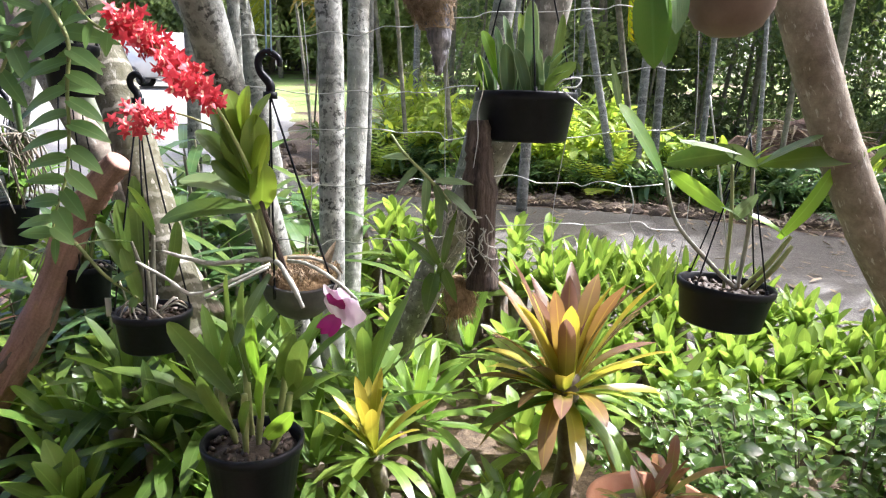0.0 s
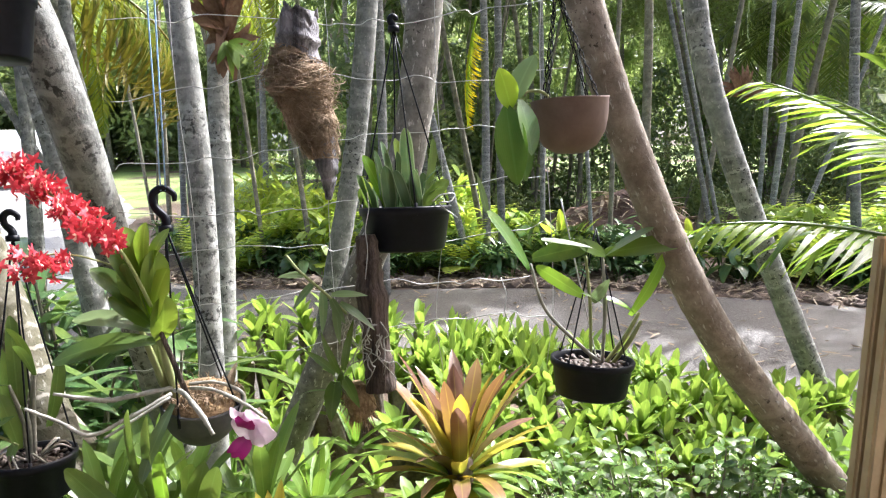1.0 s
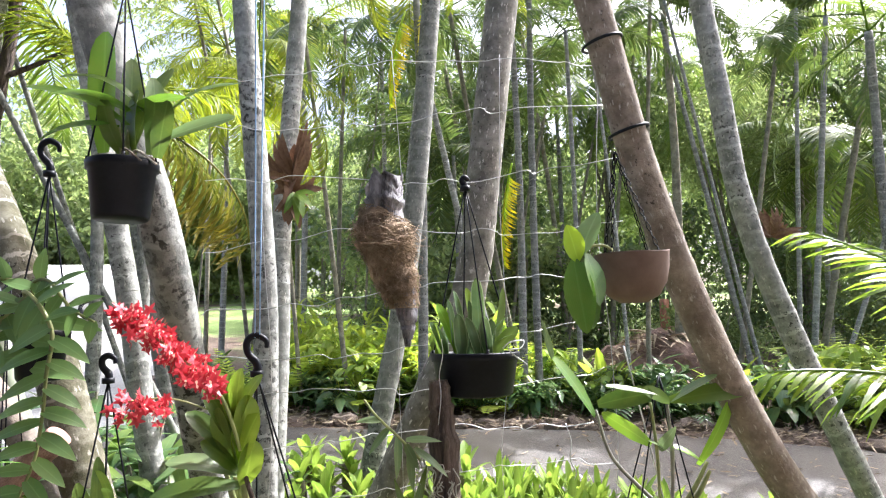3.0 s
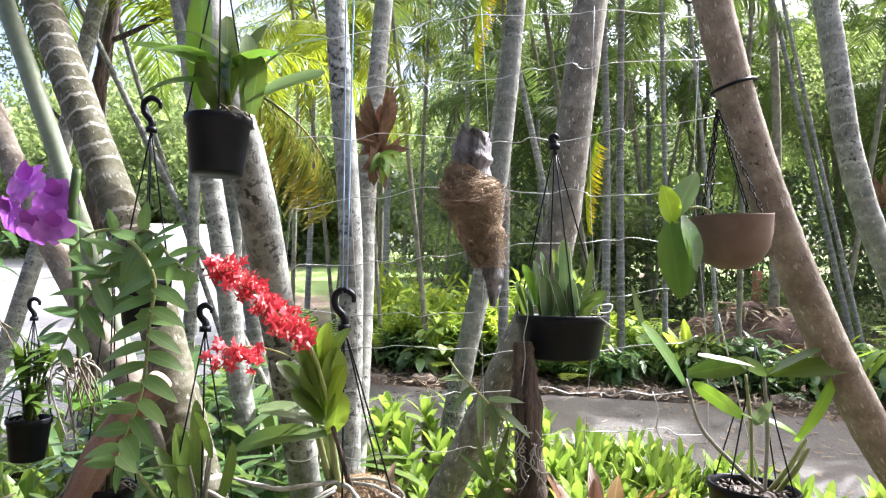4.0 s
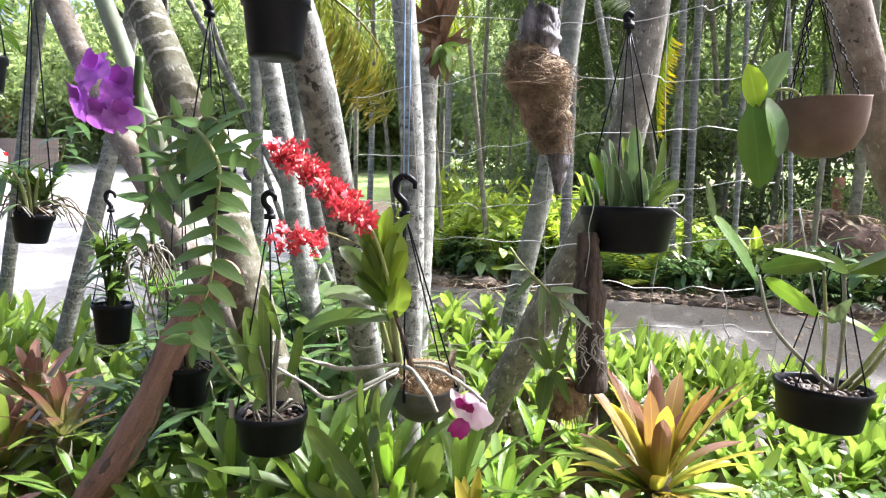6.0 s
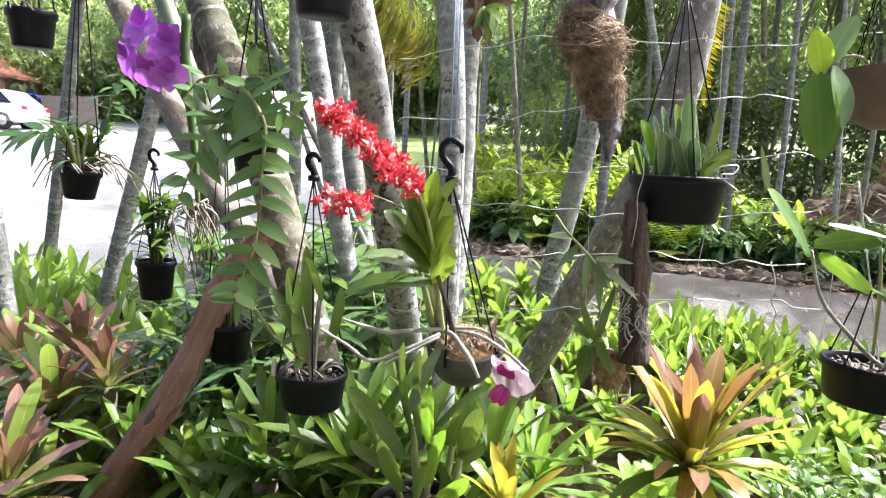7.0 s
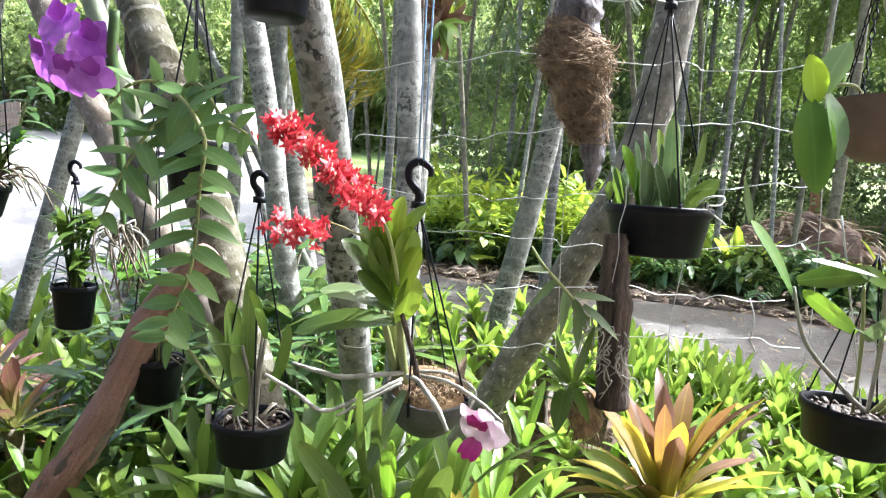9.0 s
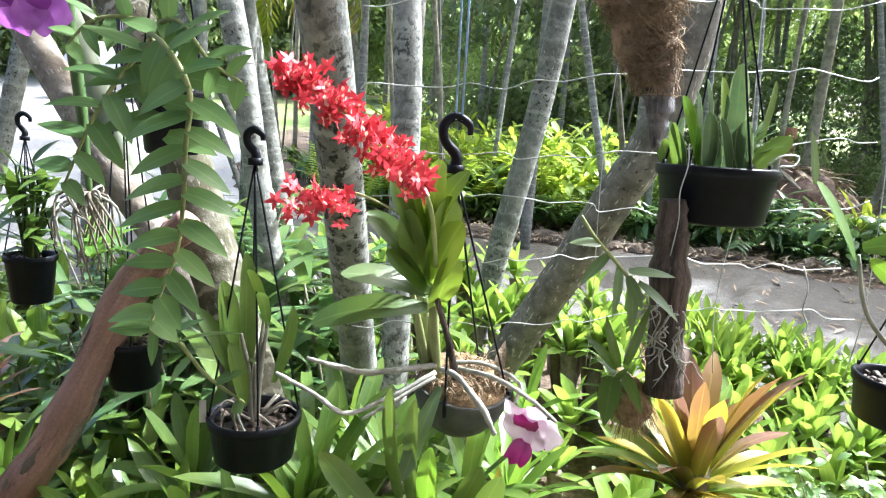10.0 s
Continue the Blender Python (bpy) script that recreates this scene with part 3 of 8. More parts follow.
def trunk_line(points, top, sway=0.0):
    """A trunk's line: down to the soil and up to its crown, along its two lowest and two highest points."""
    low = up_to(points[0], points[1], gz(points[0][0], points[0][1]) - 0.08)
    high = up_to(points[-2], points[-1], top)
    high.x += sway
    return [low, *points, high]


palm("grey-ringed palm trunk with green bands leaning over the bed", trunk_line([(-0.938, 2.05, 1.20), (-1.108, 2.16, 1.60), (-1.319, 2.265, 2.0), (-1.592, 2.40, 2.5)], 5.2), 0.070, 0.064, M_BARK_GREEN, seed=1)
palm("grey palm trunk mottled with dark blotches", trunk_line([(-0.58, 2.25, 0.9), (-0.592, 2.05, 1.25), (-0.603, 1.82, 1.62), (-0.64, 1.64, 2.0), (-0.77, 1.58, 2.45)], 5.4), 0.055, 0.046, M_BARK_MOT, seed=2)
palm("slender ringed palm trunk with a sunlit edge", trunk_line([(-1.07, 3.1, 1.0), (-1.14, 3.1, 1.4), (-1.21, 3.1, 1.85), (-1.29, 3.1, 2.25)], 5.6), 0.055, 0.045, M_BARK, seed=3)
palm("pale grey palm trunk with a blue string tied up it", trunk_line([(-0.492, 2.53, 1.10), (-0.491, 2.53, 1.6), (-0.507, 2.53, 2.0), (-0.593, 2.535, 3.0)], 6.0), 0.049, 0.042, M_BARK_MOT, seed=4)
palm("slim ringed palm trunk carrying a staghorn fern", trunk_line([(-0.535, 3.11, 1.2), (-0.526, 3.15, 1.6), (-0.524, 3.2, 2.2), (-0.47, 3.28, 3.1)], 6.2), 0.052, 0.043, M_BARK, seed=5)
palm("pale slender palm trunk leaning behind the nest", trunk_line([(-0.055, 3.6, 1.134), (0.10, 3.6, 1.899), (0.20, 3.6, 2.675), (0.279, 3.6, 3.524)], 6.5), 0.060, 0.050, M_BARK, seed=6)
palm("grey lichened palm trunk bending up from a leaning foot", trunk_line([(-0.141, 2.5, 0.844), (0.110, 2.25, 1.418), (0.262, 2.15, 1.824), (0.395, 2.12, 2.80)], 7.6), 0.062, 0.052, M_BARK_LICHEN, crown=6, seed=7)
palm("thick brown palm trunk leaning with a black tie round it", trunk_line([(1.468, 1.785, 0.75), (1.175, 1.75, 1.1), (0.985, 1.72, 1.4), (0.797, 1.68, 1.8), (0.672, 1.645, 2.15), (0.545, 1.6, 2.6)], 5.0), 0.054, 0.044, M_BARK_BROWN, seed=8)
palm("grey-brown leaning palm trunk near the drive", trunk_line([(2.283, 2.9, 0.743), (1.93, 2.9, 1.60), (1.72, 2.9, 2.26), (1.60, 2.9, 3.19)], 7.8), 0.057, 0.048, M_BARK, crown=6, seed=9, scale=1.0)
palm("thin dark palm trunk beside the drive", trunk_line([(-3.88, 4.5, 0.833), (-3.62, 4.5, 2.453)], 5.2), 0.048, 0.042, M_BARK, seed=10)
palm("grey leaning palm trunk beside the drive", trunk_line([(-2.835, 3.8, 0.941), (-2.56, 3.8, 1.916), (-2.45, 3.8, 2.5)], 5.0), 0.052, 0.045, M_BARK, seed=11)
palm("brown palm trunk standing at the bed's edge", trunk_line([(2.13, 1.95, 1.5), (2.085, 1.95, 2.1), (2.045, 1.95, 2.65)], 7.2), 0.062, 0.055, M_BARK_BROWN, crown=5, seed=13, scale=0.8)
palm("short grey palm trunk among lime bromeliads", trunk_line([(-2.917, 3.0, 0.733), (-2.989, 3.0, 1.334)], 4.6), 0.055, 0.05, M_BARK, seed=12)
palm("slim ringed palm trunk standing behind the mottled one", trunk_line([(-1.41, 4.5, 1.2), (-1.483, 4.5, 1.593), (-1.623, 4.5, 2.312)], 5.8), 0.068, 0.06, M_BARK, crown=6, seed=14)
palm("brown ringed palm trunk leaning far over the bed", trunk_line([(-1.30, 2.5, 1.24), (-1.58, 2.6, 1.57), (-2.12, 2.9, 2.23), (-2.38, 3.0, 2.67)], 4.8), 0.058, 0.052, M_BARK_BROWN, crown=6, seed=15)
palm("smooth grey-green palm stem behind purple flowers", trunk_line([(-1.60, 2.6, 1.86), (-1.70, 2.6, 2.12), (-1.79, 2.6, 2.35)], 4.4), 0.04, 0.036, M_SMOOTH, crown=5, seed=16)



def leaf_cloud(name, material, count, size, leaf_size, seed, blobs=9):
    """A tree crown of many small leaves in uneven clumps with gaps, about the origin."""
    rng = np.random.default_rng(seed)
    centres = rng.normal(0, 1, (blobs, 3)) * np.array(size) * 0.5
    rad = rng.uniform(0.22, 0.42, blobs)
    which = rng.integers(0, blobs, count)
    off = rng.normal(0, 1, (count, 3))
    off /= np.linalg.norm(off, axis=1)[:, None]
    p = centres[which] + off * (rad[which] * rng.uniform(0.55, 1.05, count))[:, None] * np.array(size)
    d = rng.normal(0, 1, (count, 3))
    d[:, 2] -= 0.5
    d /= np.linalg.norm(d, axis=1)[:, None]
    s = np.cross(d, rng.normal(0, 1, (count, 3)))
    s /= np.linalg.norm(s, axis=1)[:, None]
    nn = np.cross(d, s)
    l = (leaf_size * rng.uniform(0.6, 1.3, count))[:, None]
    v = np.stack([p, p + d * l * 0.45 + s * l * 0.24 + nn * l * 0.06, p + d * l, p + d * l * 0.45 - s * l * 0.24 + nn * l * 0.06], 1).reshape(-1, 3)
    idx = np.arange(count)[:, None] * 4
    faces = np.concatenate([idx + np.array([[0, 1, 2]]), idx + np.array([[0, 2, 3]])]).tolist()
    me = bpy.data.meshes.new(name)
    me.from_pydata(v.tolist(), [], faces)
    me.materials.append(material)
    me.uv_layers.new()
    return me


FAR_CLOUDS = [leaf_cloud("crown", M_TREE, 2600, (1.6, 1.6, 1.4), 0.17, 21, 14), leaf_cloud("crown", M_TREE_DK, 2900, (1.6, 1.6, 1.5), 0.17, 22, 13), leaf_cloud("crown", M_TREE_DK, 2900, (1.2, 1.2, 1.9), 0.15, 23, 14)]
CLOUDS = [leaf_cloud("crown", M_TREE, 3400, (1.7, 1.6, 1.5), 0.105, 11, 16), leaf_cloud("crown", M_TREE, 3600, (1.5, 1.5, 1.9), 0.095, 12, 20),
          leaf_cloud("crown", M_TREE_DK, 3800, (1.7, 1.6, 1.5), 0.11, 13, 14), leaf_cloud("crown", M_FERN, 2600, (1.3, 1.3, 1.0), 0.10, 14, 14)]


# Dense clumps for the added shade trees, so that gaps dapple the drive.
CANOPY = [leaf_cloud("crown", M_TREE_DK, 2600, (1.7, 1.7, 0.9), 0.2, 31, 7), leaf_cloud("crown", M_TREE, 2400, (1.6, 1.5, 0.8), 0.2, 32, 6)]


def broad_tree(x, y, height, crowns, seed, label, r=0.09, scale=1.0, clouds=None):
    """A tree with a tapered trunk, a few limbs and a ragged crown of leaves on each."""
    rng = random.Random(seed)
    z = gz(x, y)
    tree = thing("tree", label, "tree", at((x, y, z - 0.1)), "trees behind the drive")
    bm = bmesh.new()
    lean = Vector((rng.uniform(-0.5, 0.5), rng.uniform(-0.3, 0.3), 0))
    tips = []
    mid = Vector((0, 0, height * 0.45)) + lean * 0.5
    tube(bm, spline([(0, 0, 0), mid, Vector((0, 0, height)) + lean], 6), [r * 1.3, r, r * 0.5], 9, 0.1, seed)
    for k in range(crowns):
        base = Vector((0, 0, height * rng.uniform(0.35, 0.9))) + lean * 0.6
        a_ = rng.uniform(0, 6.28)
        tip = base + Vector((math.cos(a_), math.sin(a_), 0)) * rng.uniform(0.6, 1.7) * scale + Vector((0, 0, rng.uniform(0.3, 1.2)))
        tube(bm, spline([base, base.lerp(tip, 0.5) + Vector((0, 0, 0.12)), tip], 4), [r * 0.4, r * 0.25, r * 0.1], 6, 0.1, seed + k)
        tips.append(tip)
    part("trunk", bm, M_STEM, tree)
    for k, tip in enumerate(tips):
        part("crown", rng.choice(clouds or (CLOUDS[0], CLOUDS[1], CLOUDS[1], CLOUDS[2])), None, tree, m=at(tip, 0, 0, rng.uniform(0, 360), scale * rng.uniform(0.75, 1.15)))
    return tree


rng = random.Random(5)
for i in range(15):
    x = -13 + 31 * (i + rng.uniform(0.1, 0.9)) / 15
    y = rng.uniform(14, 22)
    if x < -0.33 * y + 1.0:
        y = rng.uniform(29, 36)
        if -24 < x < -14:
            continue
    elif -0.25 < x / y < -0.02:
        x, y = 1.9 * x, 1.9 * y
    # Leaf tone changes with bearing, for sunlit and backlit trees.
    broad_tree(x, y, rng.uniform(3.6, 6.6), 5, i, "leafy green tree behind the drive", scale=1.15 if y < 23 else 1.7, clouds=FAR_CLOUDS if 0.0 < x / y < 0.2 else (FAR_CLOUDS[0], FAR_CLOUDS[0], FAR_CLOUDS[1]) if x > 1.0 else FAR_CLOUDS[:1])
for i in range(10):
    x = -34 + 66 * (i + rng.uniform(0.2, 0.8)) / 10
    broad_tree(x, rng.uniform(30, 40), rng.uniform(3.0, 5.5), 6, 50 + i, "tall leafy tree at the garden's far edge", 0.14, 2.0, FAR_CLOUDS if x > -2 else FAR_CLOUDS[:1])


for i in range(8):
    broad_tree(-29 + 3.0 * i + rng.uniform(-0.8, 0.8), rng.uniform(38, 43), rng.uniform(6.5, 9.0), 7, 80 + i, "tall tree behind the parked cars", 0.2, 2.4, FAR_CLOUDS[:1])


def cane_tree(x, y, r, height, lean, seed, crown=True):
    z = gz(x, y)
    tree = thing("young_palm", "slender bare-stemmed palm behind the drive", "palm tree", at((x, y, z - 0.05)), "slender palms")
    bm = bmesh.new()
    tip = Vector((lean[0], lean[1], height))
    mid = tip * 0.5 + Vector((lean[0] * -0.12, 0, 0))
    tube(bm, spline([(0, 0, 0), mid, tip], 10), [r, r * 0.85, r * 0.7], 8, 0.08, seed)
    part("trunk", bm, M_STEM, tree)
    crown_of(tree, tip, 6 if crown else 3, FROND if crown else FROND_DK, seed, 0.9 if crown else 0.65, -30, 55)


rng = random.Random(21)
for i in range(14):
    x0, y0 = -3.2 + 14.0 * (i + rng.random()) / 14, rng.uniform(9.9, 13.5)
    for k in range(rng.choice((2, 3, 3, 4))):
        cane_tree(x0 + rng.uniform(-0.45, 0.45), y0 + rng.uniform(-0.4, 0.4), rng.uniform(0.018, 0.05), rng.uniform(4.0, 6.5), (rng.uniform(-1.1, 1.1), rng.uniform(-0.4, 0.4)), i * 5 + k, k == 0)


def bare_stem(p, q, r, height, seed, label="slender bare-stemmed palm behind the drive", crown=0, mesh=None, scale=0.9):
    """A thin trunk along the line through p and q, from the soil up to a height."""
    base = up_to(p, q, gz(p[0], p[1]) - 0.05)
    tip = up_to(p, q, height)
    tree = thing("young_palm", label, "palm tree", at(base), "slender palms")
    bm = bmesh.new()
    mid = (tip - base) * 0.5 + Vector((0.05 * math.sin(seed * 3.1), 0, 0))
    tube(bm, spline([(0, 0, 0), mid, tip - base], 12), [r, r * 0.9, r * 0.75], 9, 0.1, seed)
    part("trunk", bm, M_BARK if seed % 3 else M_STEM, tree)
    if crown:
        crown_of(tree, tip - base, crown, mesh or FROND, seed, scale, -30, 50)


STEMS = (((4.304, 7.4, 1.464), (3.860, 7.4, 3.682), 0.034), ((4.411, 7.4, 1.458), (3.976, 7.4, 3.682), 0.026), ((4.649, 7.5, 2.973), (4.934, 7.5, 4.361), 0.035), ((5.012, 7.4, 1.524), (5.132, 7.4, 3.061), 0.03),
         ((5.123, 7.3, 1.518), (5.440, 7.3, 3.877), 0.04), ((5.331, 7.4, 1.450), (6.299, 7.4, 5.039), 0.045), ((5.898, 7.4, 1.927), (7.016, 7.4, 4.446), 0.032), ((0.82, 7.0, 3.2), (0.58, 7.0, 4.3), 0.04),
         ((-0.44, 7.2, 1.69), (-0.79, 7.2, 4.7), 0.03), ((1.74, 7.1, 2.25), (1.77, 7.1, 4.6), 0.045), ((2.16, 7.0, 2.57), (2.17, 7.0, 4.8), 0.03), ((1.40, 7.3, 2.1), (1.27, 7.3, 2.9), 0.035),
         ((-1.722, 4.0, 1.991), (-1.967, 4.0, 2.448), 0.022), ((-1.838, 4.4, 1.914), (-2.08, 4.4, 2.584), 0.02), ((-0.95, 7.4, 1.7), (-1.2, 7.4, 4.2), 0.025), ((0.2, 7.6, 1.7), (0.45, 7.6, 4.2), 0.028), ((2.75, 7.2, 1.7), (2.6, 7.2, 4.0), 0.024), ((3.1, 7.3, 1.7), (3.25, 7.3, 4.0), 0.03))
for i, (p, q, r) in enumerate(STEMS):
    bare_stem(p, q, r, 5.4 + 0.4 * math.sin(i * 2.3), i + 1, crown=3, mesh=FROND_DK, scale=0.75)

# palms added so that their crowns shade the drive
for i, (p, q, hgt) in enumerate((((4.9, 5.7, 1.6), (4.7, 5.5, 4.0), 4.4), ((6.3, 4.9, 1.6), (6.1, 4.7, 4.0), 4.6))):
    bare_stem(p, q, 0.05, hgt, 40 + i, "slim palm added to shade the drive", 6, FROND)


def canopy_tree(x, y, height, seed, crowns=3, spread=1.4, scale=0.62, clouds=None):
    """A tall stand-in tree with a high leafy crown; the first ones shade the drive."""
    rng = random.Random(seed)
    z = gz(x, y)
    tree = thing("tree", "tall slim stand-in tree with a high leafy crown", "tree", at((x, y, z - 0.1)), "tall shade trees")
    bm = bmesh.new()
    top = Vector((rng.uniform(-0.3, 0.3), 0, height))
    tube(bm, spline([(0, 0, 0), top * 0.5 + Vector((0.1, 0, 0)), top], 8), [0.07, 0.055, 0.035], 9, 0.1, seed)
    tips = []
    for k in range(crowns):
        a_ = k * 2.4 + rng.uniform(-0.4, 0.4)
        base = top * rng.uniform(0.82, 0.98)
        tip = base + Vector((math.cos(a_), math.sin(a_), 0)) * spread * rng.uniform(0.4, 1.0) + Vector((0, 0, rng.uniform(0.2, 0.9)))
        tube(bm, spline([base, base.lerp(tip, 0.5) + Vector((0, 0, 0.1)), tip], 4), [0.025, 0.018, 0.008], 6, 0.1, seed + k)
        tips.append(tip)
    part("trunk", bm, M_STEM, tree)
    for tip in tips:
        part("crown", rng.choice(clouds or (CLOUDS[0], CLOUDS[1], CLOUDS[2])), None, tree, m=at(tip, 0, 0, rng.uniform(0, 360), scale * rng.uniform(0.7, 1.1)))


# Added with high crowns, mostly out of view, to dapple the drive.
for i, (x, y, hgt) in enumerate(((3.9, 8.3, 6.3), (6.4, 7.0, 6.2), (7.6, 6.6, 6.4), (8.3, 6.0, 6.2), (-1.7, 14.4, 6.8))):
    canopy_tree(x, y, hgt, 300 + i, 2 if i < 2 else 3, clouds=CANOPY)

for i, (x, y, hgt) in enumerate(((6.4, 11.2, 3.9), (10.0, 10.6, 3.8), (1.6, 13.2, 4.2))):
    canopy_tree(x, y, hgt, 340 + i, 6, 1.3, 0.85, (FAR_CLOUDS[0], CLOUDS[0], CLOUDS[2], CLOUDS[1]))

# palms behind the ferns, their fronds toned dark for shade
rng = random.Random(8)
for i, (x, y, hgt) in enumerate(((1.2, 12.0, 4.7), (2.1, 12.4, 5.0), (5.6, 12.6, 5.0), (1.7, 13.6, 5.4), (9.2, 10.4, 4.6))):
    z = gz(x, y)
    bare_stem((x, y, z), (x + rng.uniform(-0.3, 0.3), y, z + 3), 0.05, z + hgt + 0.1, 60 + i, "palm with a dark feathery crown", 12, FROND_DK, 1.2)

# the dark thicket behind the ferns
rng = random.Random(77)
for i in range(7):
    x, y = 0.95 + 0.3 * i + rng.uniform(-0.2, 0.2), rng.uniform(10.0, 12.5)
    if i in (4, 5, 6) and y < 11.5:
        y += 1.5
    s = rng.uniform(0.75, 1.15)
    bush = thing("bush", "dense dark green bush under the trees", "bush", at((x, y, gz(x, y))), "dark bushes under the trees")
    bm = bmesh.new()
    tube(bm, spline([(0, 0, -0.05), (0.05, 0, 0.6 * s), (0, 0.05, 1.6 * s)], 4), [0.035, 0.03, 0.015], 6)
    part("trunk", bm, M_STEM, bush)
    part("crown", FAR_CLOUDS[i % 3], None, bush, m=at((0, 0, 1.35 * s), 0, 0, rng.uniform(0, 360), s))

# bushes under the trees
rng = random.Random(33)
for i in range(26):
    x = -5 + 16 * (i + rng.random()) / 26
    y = rng.uniform(9.3, 12.5)
    if x < -3.2:
        y = rng.uniform(12.5, 15.5)
    if x < -0.33 * y + 0.6 or 1.9 < x < 3.7 or -0.30 < x / y < -0.02:
        continue
    s = rng.uniform(0.45, 0.95)
    bush = thing("bush", "loose leafy bush under the trees", "bush", at((x, y, gz(x, y))), "bushes under the trees")
    bm = bmesh.new()
    for k in range(4):
        a_ = k * 1.6 + rng.uniform(-0.5, 0.5)
        tube(bm, spline([(0, 0, -0.05), (0.15 * math.cos(a_), 0.15 * math.sin(a_), 0.5 * s), (0.45 * s * math.cos(a_), 0.45 * s * math.sin(a_), 1.1 * s)], 3), [0.015, 0.01, 0.005], 5)
    tagged(part("stem", bm, M_STEM, bush), kind="stuff")
    part("crown", rng.choice((CLOUDS[0], CLOUDS[1], CLOUDS[2], FAR_CLOUDS[1])), None, bush, m=at((0, 0, 0.95 * s), 0, 0, rng.uniform(0, 360), s))

# ---- plants of the bed ----


def strap_leaves(prefix, material, sizes, droops, shape="strap", fold=0.22, n=5):
    return [leaf_mesh(prefix, material, l, w, d, fold, n, shape, wave=0.0) for (l, w), d in zip(sizes, droops)]


BROM_SIZES, BROM_DROOP = [(0.225, 0.032), (0.25, 0.034), (0.205, 0.031), (0.165, 0.028)], [0.6, 1.05, 0.4, 0.2]
BROM = {k: strap_leaves("leaf", m, BROM_SIZES, BROM_DROOP, "strap", 0.3) for k, m in (("green", M_BROM), ("dark", M_BROM_DK))}
BROM["red"] = strap_leaves("leaf", M_BROM_RED, [(0.27, 0.052), (0.29, 0.054), (0.24, 0.05), (0.19, 0.046)], [0.7, 1.1, 0.5, 0.3], "tongue", 0.22)
BROM["lime"] = strap_leaves("leaf", M_BROM_LIT, [(0.16, 0.047), (0.17, 0.048), (0.155, 0.046), (0.135, 0.042)], [0.5, 0.85, 0.35, 0.2], "tongue", 0.3, 4)
WORD = {"green": "glossy green", "lime": "sunlit lime-green", "dark": "dark green", "red": "reddish-brown"}


def bromeliad(p, leaves, count, scale, seed, label, spread=(15, 82), group="bromeliads", loose=8, mixed=0.0):
    """A rosette: outer leaves low and arching, inner ones steep and short."""
    rng = random.Random(seed)
    plant = thing("bromeliad", label, "bromeliad", at(p, rng.uniform(-8, 8), rng.uniform(-8, 8), rng.uniform(0, 360), scale), group)
    lift = (p[2] - gz(p[0], p[1])) / scale
    if lift > 0.05:
        bm = bmesh.new()
        tube(bm, spline([(0, 0, -lift - 0.04), (0.02, 0, -lift * 0.5), (0, 0, 0.05)], 5), [0.03, 0.026, 0.03], 8, 0.2, seed)
        part("stem", bm, M_ROOT_DK, plant)
    for k in range(count):
        t = k / (count - 1)
        me = leaves[1 if t < 0.3 else 0 if t < 0.6 else 2 if t < 0.85 else 3]
        if rng.random() < mixed:
            me = rng.choice(leaves)
        el = spread[0] + (spread[1] - spread[0]) * t + rng.uniform(-loose, loose)
        m = aim((0, 0, 0.02 + 0.05 * t), k * 137.5 + rng.uniform(-14, 14), el, rng.uniform(-15, 15)) @ Matrix.Diagonal((1, rng.uniform(0.8, 1.15), 1, 1))
        part("leaf", me, None, plant, m=m)
    return plant


def bed(x0, x1, y0, y1, kinds, gap, seed, scale=1.0, leaves=(15, 17, 19), spread=(15, 82), skip=(), raise_by=(0.01, 0.01)):
    """Fills a stretch of the bed with bromeliads, set a gap apart."""
    rng = random.Random(seed)
    nx, ny = max(1, int((x1 - x0) / gap)), max(1, int((y1 - y0) / gap))
    for i in range(nx):
        for j in range(ny):
            x, y = x0 + (i + rng.uniform(0.1, 0.9)) * (x1 - x0) / nx, y0 + (j + rng.uniform(0.1, 0.9)) * (y1 - y0) / ny
            if on_road(x, y) or any((x - a_) ** 2 + (y - b_) ** 2 < r * r for a_, b_, r in skip):
                continue
            kind = rng.choice(kinds)
            s = scale * rng.uniform(0.8, 1.25)
            bromeliad((x, y, gz(x, y) + raise_by[0] + (raise_by[1] - raise_by[0]) * (0.75 * (y - y0) / (y1 - y0) + 0.25 * rng.random())), BROM[kind], rng.choice(leaves), s, rng.random(), WORD[kind] + " bromeliad rosette in the garden bed", spread)


def far_bed(name, x0, x1, y0, y1, gap, seed, scale, label, raise_by=(0, 0), r0=0.0, r1=1.0):
    """A stretch of bromeliads too far off to tell apart, as one sheet of leaves."""
    rng = random.Random(seed)
    bm = bmesh.new()
    for i in range(int((x1 - x0) * (y1 - y0) / gap ** 2)):
        x, y = rng.uniform(x0, x1), rng.uniform(y0, y1)
        if on_road(x, y, 0.15):
            continue
        s = scale * rng.uniform(0.8, 1.25)
        up = raise_by[0] + (raise_by[1] - raise_by[0]) * (0.75 * (y - r0) / (r1 - r0) + 0.25 * rng.random()) if raise_by[1] else 0.0
        for k in range(14):
            t = k / 13
            leaf(bm, aim((x, y, gz(x, y) + up + 0.04 * t), k * 137.5 + rng.uniform(-14, 14), 25 + 60 * t + rng.uniform(-8, 8)), 0.26 * s * rng.uniform(0.8, 1.1), 0.042 * s, 0.9 - 0.6 * t, 0.3, 4, "strap")
    tagged(part(name, bm, M_BROM_LIT), label, "bromeliads", kind="stuff")


